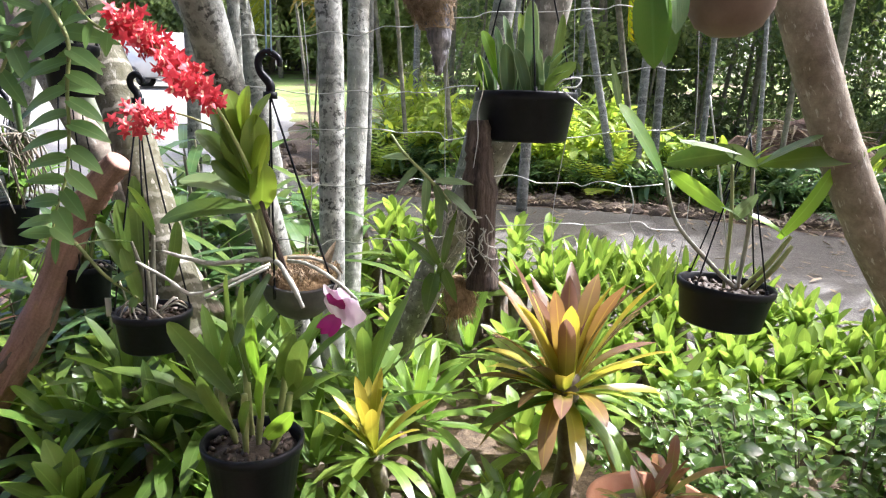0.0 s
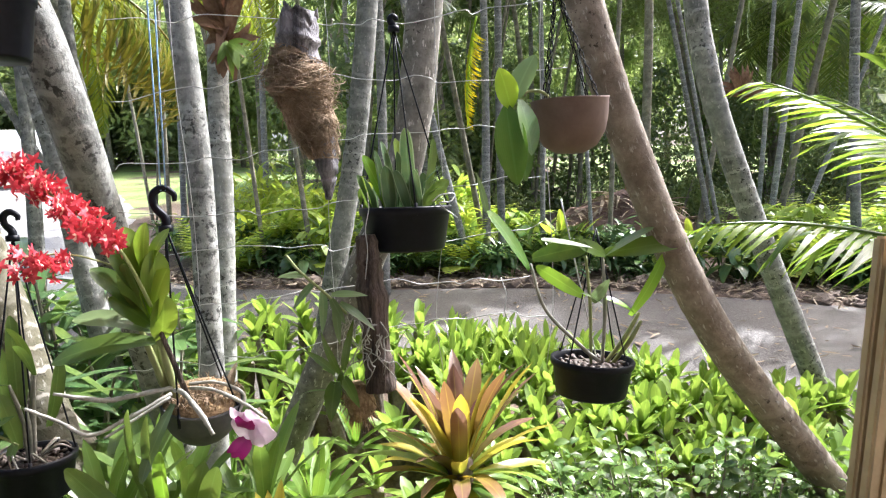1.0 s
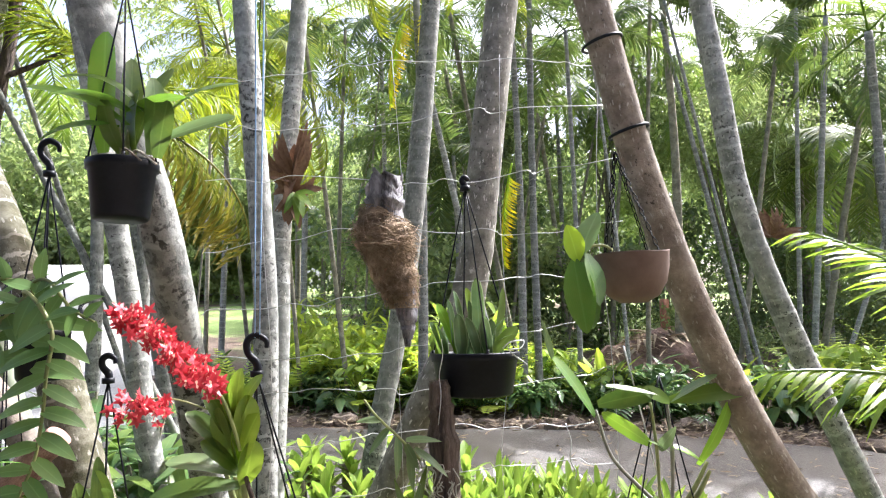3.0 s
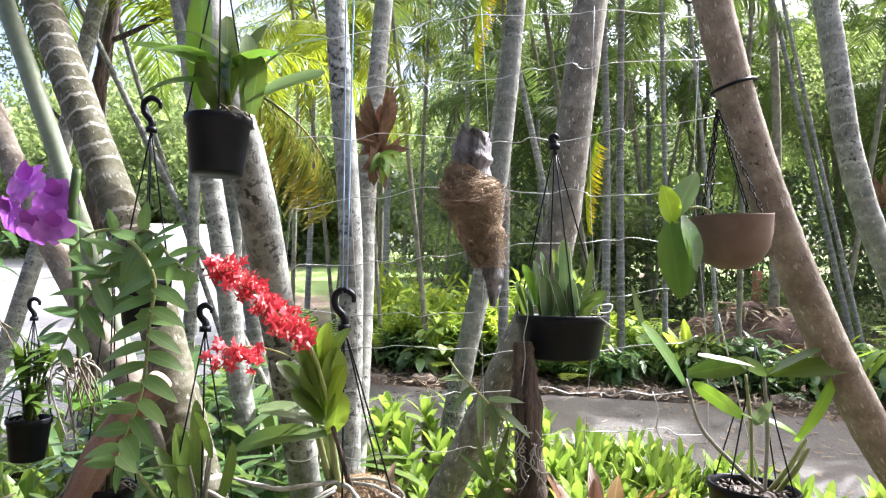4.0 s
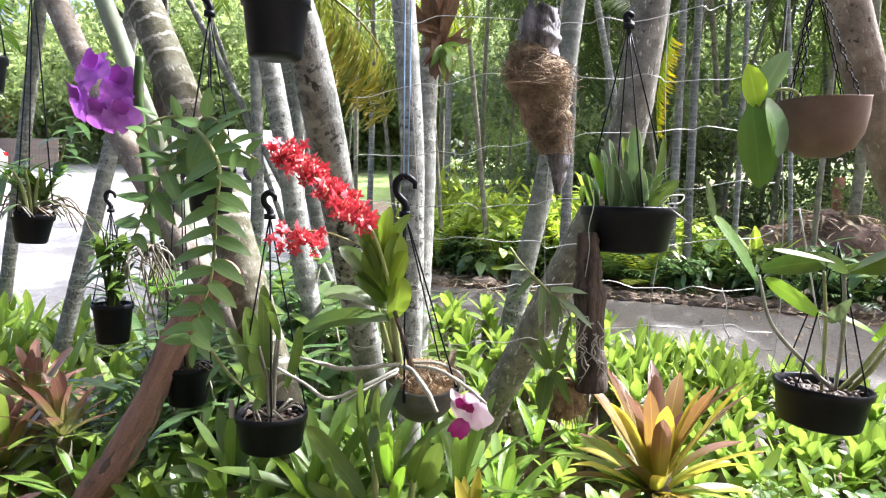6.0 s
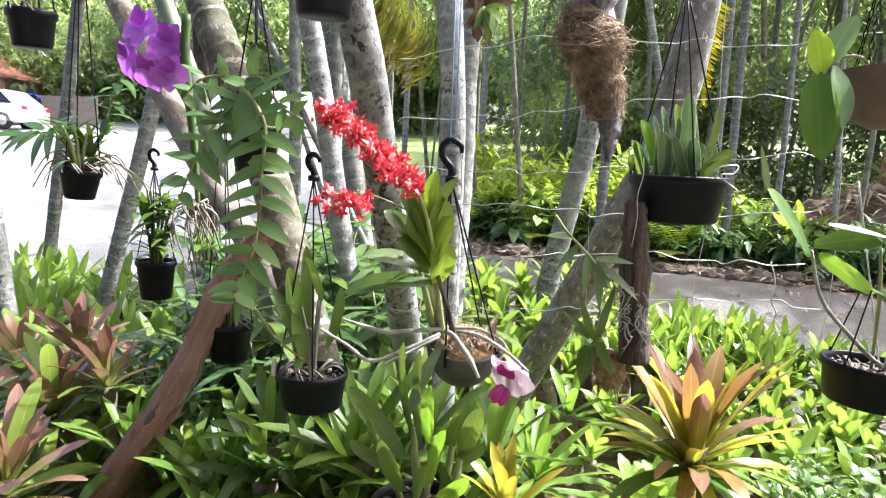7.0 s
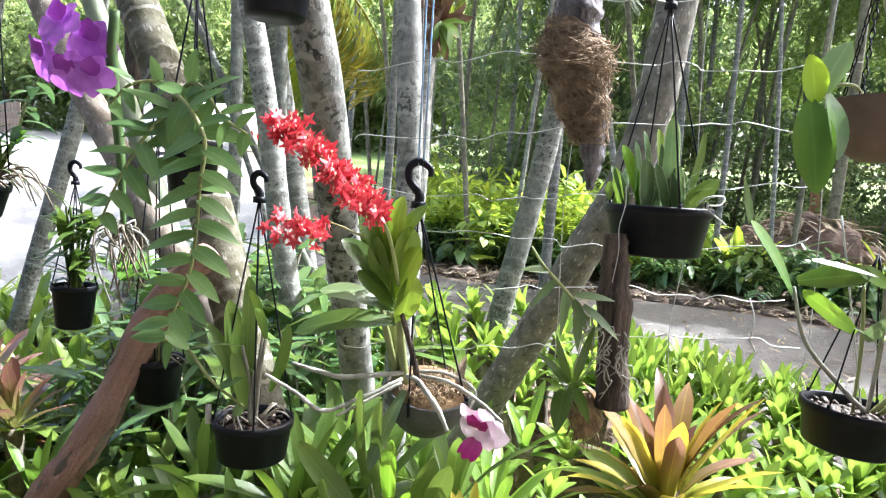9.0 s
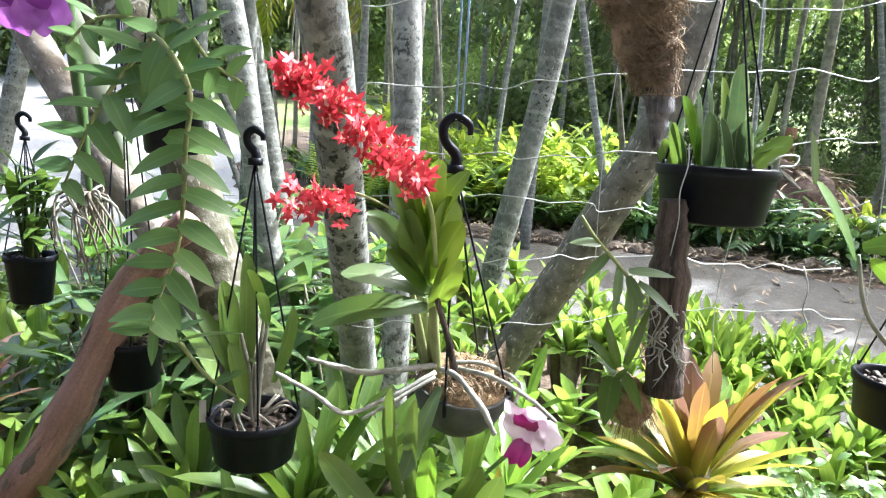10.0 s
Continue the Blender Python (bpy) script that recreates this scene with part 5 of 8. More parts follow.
def hanging_pot(centre, r_top, r_bot, height, label, material=None, tilt=(0, 0), hook=None, cords=4, chips=True, turn=20, category="hanging pot", squash=1.0, fill=0.018, hook_size=0.085, rounded=False):
    """A hanging pot: shell with a rolled lip, potting bark, cords to a hook. centre: the middle of its rim."""
    pot = thing("hanging_pot", label, category, pose(*centre), "hanging pots")
    tip = pose(0, 0, 0, tilt[0], tilt[1], 0)
    bm = bmesh.new()
    t = 0.004
    if rounded:
        arc = [(r_top * math.sin(u * 0.157), -height * math.cos(u * 0.157)) for u in range(11)]
        lathe(bm, arc + [(r_top + 0.002, 0.004), (r_top - t, 0.005)] + [(r * 0.94, z * 0.94) for r, z in arc[::-1]], 36, squash)
    else:
        lathe(bm, [(0, -height), (r_bot * 0.92, -height), (r_bot, -height + 0.006), (r_top * 0.985, -0.022), (r_top + 0.004, -0.018), (r_top + 0.006, -0.002), (r_top + 0.003, 0.002), (r_top - t, 0.0), (r_top - t, -0.018), (r_bot - t, -height + 0.012), (0, -height + 0.012)], 36, squash)
    bmesh.ops.transform(bm, matrix=tip, verts=bm.verts)
    part("shell", bm, material or M_BLACK, pot)
    if chips:
        rng_ = random.Random(label)
        bm = bmesh.new()
        rr = r_top - 0.008
        lathe(bm, [(rr, -fill - 0.01), (rr * 0.7, -fill), (rr * 0.3, -fill + 0.006), (0, -fill + 0.004)], 20, squash)
        for k in range(46):
            a_, d_ = rng_.uniform(0, 6.28), rr * 0.92 * math.sqrt(rng_.random())
            m = pose(d_ * math.cos(a_), d_ * math.sin(a_) * squash, -fill + 0.004, rng_.uniform(-40, 40), rng_.uniform(-40, 40), rng_.uniform(0, 360)) @ Matrix.Diagonal((rng_.uniform(0.006, 0.016), rng_.uniform(0.005, 0.01), 0.005, 1))
            bmesh.ops.create_cube(bm, size=1.6, matrix=m)
        bmesh.ops.transform(bm, matrix=tip, verts=bm.verts)
        tagged(part("potting_bark", bm, M_CHIP, pot, "coarse brown potting bark"), kind="stuff")
    if hook:
        h = Vector(hook) - Vector(centre)
        if hook_size:
            bm = bmesh.new()
            hook_mesh(bm, h + Vector((0, 0, hook_size)), h)
            part("hook", bm, M_BLACK, pot, "black moulded plastic hook")
        for k in range(cords):
            a_ = radians(turn + 360 * k / cords)
            q = tip @ Vector((r_top * math.cos(a_), squash * r_top * math.sin(a_), -0.004))
            bm = bmesh.new()
            cord(bm, h, q)
            tube(bm, [q - Vector((0, 0, 0.016)), q + Vector((0, 0, 0.014))], 0.0042, 6)
            part("cord", bm, M_BLACK, pot)
    return pot


def stalk(parent, name, pts, radii, material, k=6, sides=7, label="", wobble=0.0):
    bm = bmesh.new()
    tube(bm, spline(pts, k), radii, sides, wobble, len(pts))
    return part(name, bm, material, parent, label)


def blade(parent, p, azimuth, elevation, length, width, material, droop=0.5, shape="tongue", fold=0.2, roll=0.0, n=7, label=""):
    bm = bmesh.new()
    leaf(bm, Matrix.Identity(4), length, width, droop, fold, n, shape)
    return part("leaf", bm, material, parent, label, aim(p, azimuth, elevation, roll))


def leaf_to(parent, p, q, width, material, droop=0.4, shape="tongue", fold=0.2, roll=0.0, normal=None):
    """A leaf from p whose tip comes to about q, its upper face turned to the normal (as a rule up and out over the bed's edge)."""
    p, q = Vector(p), Vector(q)
    y = (q - p).normalized()
    k = math.sin(p.x * 911 + q.z * 577 + q.x * 313)
    n_ = Vector(normal or (0.35 * k, -0.75, 0.55 + 0.25 * math.sin(k * 7)))
    z = (n_ - y * n_.dot(y)).normalized()
    x = y.cross(z)
    m = Matrix((x, y, z)).transposed().to_4x4()
    m.translation = p
    m = m @ pose(0, 0, 0, math.degrees(droop) * 0.42, roll, 0)
    bm = bmesh.new()
    leaf(bm, Matrix.Identity(4), (q - p).length * (1 + droop * droop / 16), width, droop, fold, 7, shape)
    return part("leaf", bm, material, parent, "", m)


# the squat black pot with upright fleshy leaves
MP = (0.195, 1.66, 1.60)
hanging_pot(MP, 0.115, 0.099, 0.112, "squat black plastic pot hung over a timber slab", hook=(0.181, 1.66, 2.051), hook_size=0.03, turn=8)
orchid = thing("orchid", "clump of upright pale-margined fleshy leaves in a black pot", "orchid", at(MP), "orchids")
rng = random.Random(31)
for k in range(16):
    x, y = rng.uniform(-0.085, 0.075), rng.uniform(-0.04, 0.06)
    tip = (x * 1.25 + rng.uniform(-0.03, 0.03), y * 1.2 - 0.005, rng.uniform(0.04, 0.1))
    leaf_to(orchid, (x, y, -0.02), tip, rng.uniform(0.026, 0.036), M_MARGIN if k % 6 else M_ORCHID_OLIVE, rng.uniform(0.1, 0.6), "tongue", 0.3, normal=(rng.uniform(-0.9, 0.9), rng.uniform(-1, -0.1), rng.uniform(0, 0.4)))
for p, q, w, (nx, nz), mt in (((-0.05, -0.03, 0.0), (-0.105, -0.06, 0.131), 0.036, (0.5, 0.2), M_ORCHID_LIT), ((-0.041, -0.05, -0.02), (-0.053, -0.065, 0.103), 0.038, (0.2, 0.1), M_MARGIN),
                              ((0.004, -0.05, -0.02), (-0.03, -0.065, 0.093), 0.036, (0.55, 0.3), M_MARGIN), ((0.012, -0.03, 0.0), (0.002, -0.05, 0.197), 0.037, (-0.2, 0.05), M_MARGIN),
                              ((0.0, -0.01, 0.02), (-0.023, -0.03, 0.173), 0.034, (0.6, 0.2), M_ORCHID_WARM), ((0.033, -0.05, -0.02), (0.019, -0.06, 0.092), 0.035, (-0.6, 0.3), M_MARGIN),
                              ((0.045, -0.03, 0.0), (0.072, -0.05, 0.169), 0.03, (0.7, 0.1), M_ORCHID_OLIVE), ((0.035, -0.06, -0.005), (0.103, -0.075, 0.064), 0.042, (-0.5, 0.5), M_ORCHID_OLIVE),
                              ((-0.059, -0.03, 0.0), (-0.076, -0.05, 0.142), 0.03, (0.85, 0.4), M_MARGIN), ((-0.03, -0.02, 0.0), (-0.059, -0.05, 0.165), 0.03, (0.9, 0.3), M_MARGIN),
                              ((-0.02, -0.03, 0.0), (-0.02, -0.055, 0.138), 0.032, (0.8, 0.5), M_MARGIN)):
    leaf_to(orchid, p, q, w, mt, 0.25, "tongue", 0.22, normal=(nx, -0.8, nz))
for k in range(16):
    blade(orchid, (0.055 + rng.uniform(-0.015, 0.02), -0.03 + rng.uniform(-0.02, 0.02), rng.uniform(0.0, 0.07)), rng.uniform(-140, -30), rng.uniform(10, 70), rng.uniform(0.05, 0.09), 0.008, M_MARGIN if k % 2 else M_ORCHID_GREY, 0.5, "lance", 0.25)
stalk(orchid, "wire_loop", [(0.06, -0.085, 0.012), (0.08, -0.09, 0.028), (0.115, -0.085, 0.03), (0.105, -0.095, 0.012), (0.075, -0.1, 0.006), (0.12, -0.1, -0.03)], 0.0018, M_WIRE, label="loose end of pale wire")

# the weathered slab under it
slab = thing("timber_slab", "dark weathered timber slab hung upright with roots on it", "timber slab", at((0.1, 1.585, 1.34)))
bm = bmesh.new()
tube(bm, spline([(0.012, 0, -0.195), (0.006, 0, -0.1), (0.0, 0, 0.0), (-0.006, 0, 0.1), (-0.012, 0, 0.195)], 10), [0.041, 0.036, 0.037, 0.034, 0.024], 16, 0.22, 3.0)
part("slab", bm, M_WOOD, slab)
bm = bmesh.new()
tube(bm, spline([(-0.018, -0.036, 0.09), (-0.010, -0.036, 0.16), (-0.013, -0.034, 0.21), (-0.003, -0.032, 0.26), (-0.005, -0.03, 0.30)], 5), 0.0012, 5)
part("tie_wire", bm, M_WIRE, slab, "pale tie wire")

# the small plants wired to it
epi = thing("orchid", "small orchid with drooping leaves and thin roots on a timber slab", "orchid", at((0.05, 1.545, 1.33)), "orchids")
rng = random.Random(8)
for k in range(9):
    stalk(epi, "root", [(0, 0, 0.0), (rng.uniform(-0.03, 0.05), -0.012, rng.uniform(-0.05, 0.03)), (rng.uniform(-0.05, 0.08), -0.01, rng.uniform(-0.14, 0.02))], [0.002, 0.0016, 0.001], M_ROOT, 4, 5)
stalk(epi, "cane", [(-0.015, -0.01, 0.02), (-0.07, -0.02, 0.08), (-0.12, -0.03, 0.13), (-0.15, -0.03, 0.17)], [0.004, 0.0035, 0.003], M_CANE)
for p, q in (((-0.05, -0.02, 0.06), (-0.02, -0.03, 0.0)), ((-0.07, -0.02, 0.08), (-0.075, -0.03, -0.02)), ((-0.05, -0.02, 0.07), (0.035, -0.03, 0.065)), ((-0.03, -0.02, 0.05), (0.05, -0.03, -0.02)), ((-0.09, -0.02, 0.1), (-0.14, -0.03, 0.04)), ((-0.11, -0.03, 0.12), (-0.17, -0.04, 0.12)), ((-0.04, -0.02, 0.05), (-0.035, -0.03, -0.05))):
    leaf_to(epi, p, q, 0.022, M_ORCHID_GREY, 0.4, "lance")
for k in range(16):
    x0, z0 = rng.uniform(0.0, 0.07), rng.uniform(-0.1, 0.03)
    pts = [(x0, -0.012, z0)]
    for j in range(4):
        x0 += rng.uniform(-0.022, 0.022)
        z0 -= rng.uniform(0.0, 0.035)
        pts.append((x0, -0.012 + 0.25 * (x0 - 0.045) ** 2 / 0.04, z0))
    stalk(epi, "root", pts, [0.0017, 0.0016, 0.001], M_ROOT, 3, 5)
husk = thing("coconut_husk", "brown coconut husk tucked under the timber slab", "coconut husk", at((0.055, 1.60, 1.115)))
bm = bmesh.new()
bmesh.ops.create_icosphere(bm, subdivisions=3, radius=0.043, matrix=Matrix.Diagonal((0.9, 0.85, 1.2, 1)))
for v in bm.verts:
    v.co *= 1 + 0.3 * noise.noise(v.co * 22) + 0.12 * noise.noise(v.co * 60)
for k in range(150):
    d = Vector((rng.gauss(0, 1), rng.gauss(0, 1), rng.gauss(-0.2, 1))).normalized()
    p = Vector((d.x * 0.039, d.y * 0.037, d.z * 0.05))
    tube(bm, [p, p + d * 0.008 + Vector((0, 0, -0.008)), p + d * rng.uniform(0.008, 0.02) + Vector((0, 0, -rng.uniform(0.01, 0.03)))], [0.001, 0.001, 0.0005], 3)
part("husk", bm, M_COIR, husk)
husky = thing("orchid", "small green orchid growing on a coconut husk", "orchid", at((0.02, 1.58, 1.15)), "orchids")
for k in range(9):
    blade(husky, (rng.uniform(-0.03, 0.02), rng.uniform(-0.02, 0.02), rng.uniform(-0.02, 0.02)), rng.uniform(0, 360), rng.uniform(30, 85), rng.uniform(0.05, 0.11), 0.016, M_ORCHID_OLIVE if k % 3 else M_ORCHID_LIT, 0.8, "lance")
for p, q, w in (((-0.02, -0.02, 0.03), (-0.035, -0.05, -0.06), 0.045), ((-0.01, -0.02, 0.05), (-0.05, -0.04, 0.16), 0.02), ((0.0, -0.03, 0.06), (0.03, -0.05, 0.19), 0.02), ((-0.02, -0.02, 0.05), (-0.09, -0.05, 0.12), 0.022), ((0.0, -0.02, 0.04), (0.035, -0.05, -0.03), 0.026)):
    leaf_to(husky, p, q, w, M_ORCHID_OLIVE, 0.5, "lance", 0.2)

# the wide black bowl pot and its cane orchid
BOWL = (0.725, 1.74, 1.146)
hanging_pot(BOWL, 0.114, 0.1, 0.106, "wide black plastic bowl pot hung on wires", tilt=(0, 4), hook=(0.741, 1.74, 1.52), hook_size=0.0, turn=35)
orchid = thing("orchid", "tall cane orchid with long leaves and pale bare stems", "orchid", at(BOWL), "orchids")
stalk(orchid, "cane", [(0.03, 0.0, -0.01), (0.0, -0.03, 0.005), (-0.062, -0.03, 0.062), (-0.148, -0.03, 0.159), (-0.186, -0.03, 0.285)], [0.005, 0.006, 0.006, 0.005, 0.004], M_CANE_GREY, label="pale bare cane")
stalk(orchid, "cane", [(-0.012, -0.02, -0.01), (-0.016, -0.03, 0.16), (-0.027, -0.03, 0.30)], [0.004, 0.005, 0.004], M_CANE)
stalk(orchid, "cane", [(0.021, -0.02, -0.01), (0.028, -0.03, 0.15), (0.022, -0.03, 0.30)], [0.005, 0.006, 0.004], M_CANE_GREY)
stalk(orchid, "cane", [(0.038, -0.01, -0.01), (0.085, -0.03, 0.06), (0.129, -0.03, 0.131)], [0.006, 0.0075, 0.005], M_CANE)
stalk(orchid, "cane", [(0.06, 0.0, -0.02), (0.10, -0.03, 0.05), (0.135, -0.03, 0.107)], [0.006, 0.0075, 0.005], M_CANE)
stalk(orchid, "stake", [(0.01, -0.02, -0.02), (-0.04, -0.03, 0.20), (-0.096, -0.03, 0.46)], 0.0022, M_WIRE, label="thin grey wire stake")
FACE = {"up": (0.05, -0.35, 0.93), "front": (0.1, -0.9, 0.4), "side": (-0.55, -0.75, 0.35), "right": (0.6, -0.7, 0.4)}
for p, q, w, mt, d, f in (((-0.19, -0.03, 0.268), (-0.307, -0.05, 0.435), 0.05, M_ORCHID, 0.3, "right"), ((-0.306, -0.04, 0.43), (-0.335, -0.05, 0.54), 0.02, M_ORCHID_GREY, 0.15, "front"), ((-0.18, -0.03, 0.30), (-0.03, -0.06, 0.33), 0.055, M_ORCHID_OLIVE, 0.35, "front"),
                          ((-0.16, -0.05, 0.352), (-0.022, -0.08, 0.325), 0.034, M_ORCHID_GREY, 0.12, "up"), ((-0.032, -0.03, 0.185), (-0.178, -0.06, 0.28), 0.04, M_ORCHID_LIT, 0.3, "side"), ((0.03, -0.03, 0.305), (0.252, -0.07, 0.335), 0.052, M_ORCHID_OLIVE, 0.25, "front"),
                          ((0.03, -0.03, 0.30), (0.15, -0.08, 0.375), 0.04, M_ORCHID_GREY, 0.2, "up"), ((0.03, -0.03, 0.30), (-0.06, -0.06, 0.34), 0.04, M_ORCHID_OLIVE, 0.5, "front"), ((0.10, -0.03, 0.125), (0.198, -0.05, 0.30), 0.052, M_ORCHID_LIT, 0.4, "right"),
                          ((0.025, -0.03, 0.18), (0.112, -0.05, 0.13), 0.032, M_ORCHID_LIT, 0.5, "up"), ((-0.01, -0.03, 0.17), (0.035, -0.05, 0.235), 0.034, M_ORCHID_GREY, 0.3, "front"), ((0.02, -0.03, 0.16), (-0.05, -0.05, 0.20), 0.03, M_ORCHID_GREY, 0.4, "up")):
    leaf_to(orchid, p, q, w, mt, d, "tongue" if w > 0.035 else "lance", 0.16, normal=FACE[f])

# the brown bowl with round leaves
BROWN = (0.603, 1.55, 1.845)
hp = thing("hanging_pot", "rounded brown clay-coloured bowl hung on black chains", "hanging pot", pose(*BROWN), "hanging pots")
bm = bmesh.new()
lathe(bm, [(0, -0.125), (0.035, -0.123), (0.066, -0.105), (0.086, -0.07), (0.094, -0.03), (0.096, 0.0), (0.0975, 0.004), (0.092, 0.003), (0.089, -0.03), (0.08, -0.07), (0.05, -0.11), (0, -0.115)], 40)
for v in bm.verts:
    if v.co.z > -0.01:
        v.co.z += 0.012 * max(0, v.co.x / 0.1) ** 3
part("shell", bm, M_BROWNPOT, hp)
bm = bmesh.new()
lathe(bm, [(0.088, -0.03), (0.05, -0.02), (0, -0.018)], 20)
part("potting_bark", bm, M_CHIP, hp)
apex = Vector((-0.03, 0, 0.28))
for k in range(4):
    q = Vector((0.085 * math.cos(0.6 + k * 1.57), 0.085 * math.sin(0.6 + k * 1.57), 0.0))
    bm = bmesh.new()
    for j in range(14):
        c_ = q.lerp(apex, (j + 0.5) / 14)
        m = Matrix.Translation(c_) @ (apex - q).to_track_quat("Z", "Y").to_matrix().to_4x4() @ pose(0, 0, 0, 0, 0, 90 * (j % 2))
        ring = [m @ Vector((0.0045 * math.cos(u * 1.0472), 0, 0.013 * math.sin(u * 1.0472))) for u in range(7)]
        tube(bm, ring, 0.0016, 4)
    part("chain", bm, M_CHAIN, hp)
hoya = thing("hoya", "trailing plant with large rounded bright green leaves", "houseplant", at(BROWN))
stalk(hoya, "stem", [(-0.04, -0.02, -0.01), (-0.09, -0.05, 0.022), (-0.15, -0.06, 0.01), (-0.172, -0.065, -0.03)], [0.004, 0.004, 0.003], M_CANE)
for p, q, w, mt, nrm in (((-0.162, -0.06, -0.008), (-0.095, -0.03, 0.112), 0.058, M_HOYA_PALE, (-0.5, -0.8, 0.2)), ((-0.168, -0.07, -0.02), (-0.198, -0.09, 0.07), 0.058, M_HOYA_YOUNG, (0.1, -1, 0.1)),
                        ((-0.145, -0.07, 0.0), (-0.128, -0.10, -0.132), 0.068, M_HOYA, (0.5, -0.8, 0.35)), ((-0.178, -0.07, -0.015), (-0.166, -0.11, -0.20), 0.076, M_HOYA, (-0.35, -0.9, 0.3)), ((-0.15, -0.05, -0.02), (-0.13, -0.05, -0.19), 0.06, M_HOYA, (0.2, -0.9, 0.3))):
    leaf_to(hoya, p, q, w, mt, 0.35, "oval", 0.22, normal=nrm)

# the grey coconut-lined pot with thick roots
COCO = (-0.298, 1.48, 1.183)
pot = hanging_pot(COCO, 0.09, 0.068, 0.108, "round grey bowl lined with coconut fibre on black cords", M_GREYPOT, tilt=(14, 5), rounded=True, hook=(-0.337, 1.42, 1.576), chips=False, turn=-20)
bm = bmesh.new()
lathe(bm, [(0.085, -0.02), (0.082, 0.01), (0.05, 0.022), (0.0, 0.012)], 24)
rng = random.Random(3)
for k in range(120):
    a_, d_ = rng.uniform(0, 6.28), rng.uniform(0.02, 0.083)
    p = Vector((d_ * math.cos(a_), d_ * math.sin(a_), 0.014))
    q = p + Vector((rng.uniform(-0.02, 0.02), rng.uniform(-0.02, 0.02), rng.uniform(0.003, 0.02)))
    tube(bm, [p, p.lerp(q, 0.5) + Vector((0, 0, 0.006)), q], 0.0008, 3)
bmesh.ops.transform(bm, matrix=pose(0, 0, 0, 14, 5, 0), verts=bm.verts)
part("fibre_liner", bm, M_COIR, pot, "tan coconut fibre")
rng = random.Random(131)
bm = bmesh.new()
for k in range(260):
    a_, r = rng.uniform(0, 6.28), 0.084 * math.sqrt(rng.random())
    d_ = rng.uniform(0, 6.28)
    l = rng.uniform(0.02, 0.06)
    p, z0 = Vector((r * math.cos(a_), r * math.sin(a_), 0)), 0.012 + 0.1 * (0.084 - r)
    q = p + Vector((math.cos(d_), math.sin(d_), 0)) * l
    if q.length > 0.098:
        q *= 0.098 / q.length
    tube(bm, [p + Vector((0, 0, z0 - 0.006)), p.lerp(q, 0.5) + Vector((0, 0, z0 + rng.uniform(0.002, 0.016))), q + Vector((0, 0, rng.uniform(0.0, 0.012)))], [0.0013, 0.0012, 0.0005], 4)
part("fibre_strand", bm, M_STRAW, pot, "loose pale straw strands")
orchid = thing("orchid", "orchid with thick pale aerial roots and upright leaves", "orchid", at(COCO), "orchids")


def rel(p, c):
    return tuple(Vector(p) - Vector(c))


for pts, r in (([(-0.35, 1.44, 1.225), (-0.42, 1.41, 1.222), (-0.48, 1.40, 1.219), (-0.569, 1.38, 1.245)], 0.0072), ([(-0.35, 1.43, 1.215), (-0.42, 1.39, 1.185), (-0.495, 1.36, 1.159), (-0.55, 1.36, 1.19), (-0.616, 1.36, 1.224)], 0.006),
               ([(-0.34, 1.42, 1.225), (-0.31, 1.38, 1.225), (-0.27, 1.34, 1.19), (-0.247, 1.33, 1.15)], 0.0075), ([(-0.31, 1.43, 1.225), (-0.25, 1.38, 1.23), (-0.19, 1.37, 1.2), (-0.142, 1.36, 1.165)], 0.0055),
               ([(-0.35, 1.42, 1.21), (-0.43, 1.38, 1.17), (-0.47, 1.36, 1.15)], 0.0045), ([(-0.32, 1.46, 1.225), (-0.26, 1.46, 1.225), (-0.2, 1.44, 1.2), (-0.21, 1.42, 1.16)], 0.005)):
    stalk(orchid, "root", [rel(p, COCO) for p in pts], [r * 0.8, r * 0.72, r * 0.78, r * 0.5], M_ROOT, 8, 9, wobble=0.4)
for k in range(3):
    stalk(orchid, "cane", [(-0.05, -0.02, 0.01), (-0.06 - 0.01 * k, -0.03, 0.07), (-0.07 - 0.01 * k, -0.03, 0.13 + 0.05 * k)], [0.007, 0.009, 0.006], M_CANE)
stalk(orchid, "cane", [rel((-0.345, 1.45, 1.20), COCO), rel((-0.36, 1.42, 1.33), COCO), rel((-0.365, 1.40, 1.46), COCO), rel((-0.355, 1.39, 1.53), COCO)], [0.008, 0.009, 0.007, 0.004], M_CANE)
stalk(orchid, "cane", [rel((-0.36, 1.45, 1.20), COCO), rel((-0.385, 1.43, 1.30), COCO), rel((-0.40, 1.41, 1.37), COCO)], [0.007, 0.008, 0.005], M_CANE)
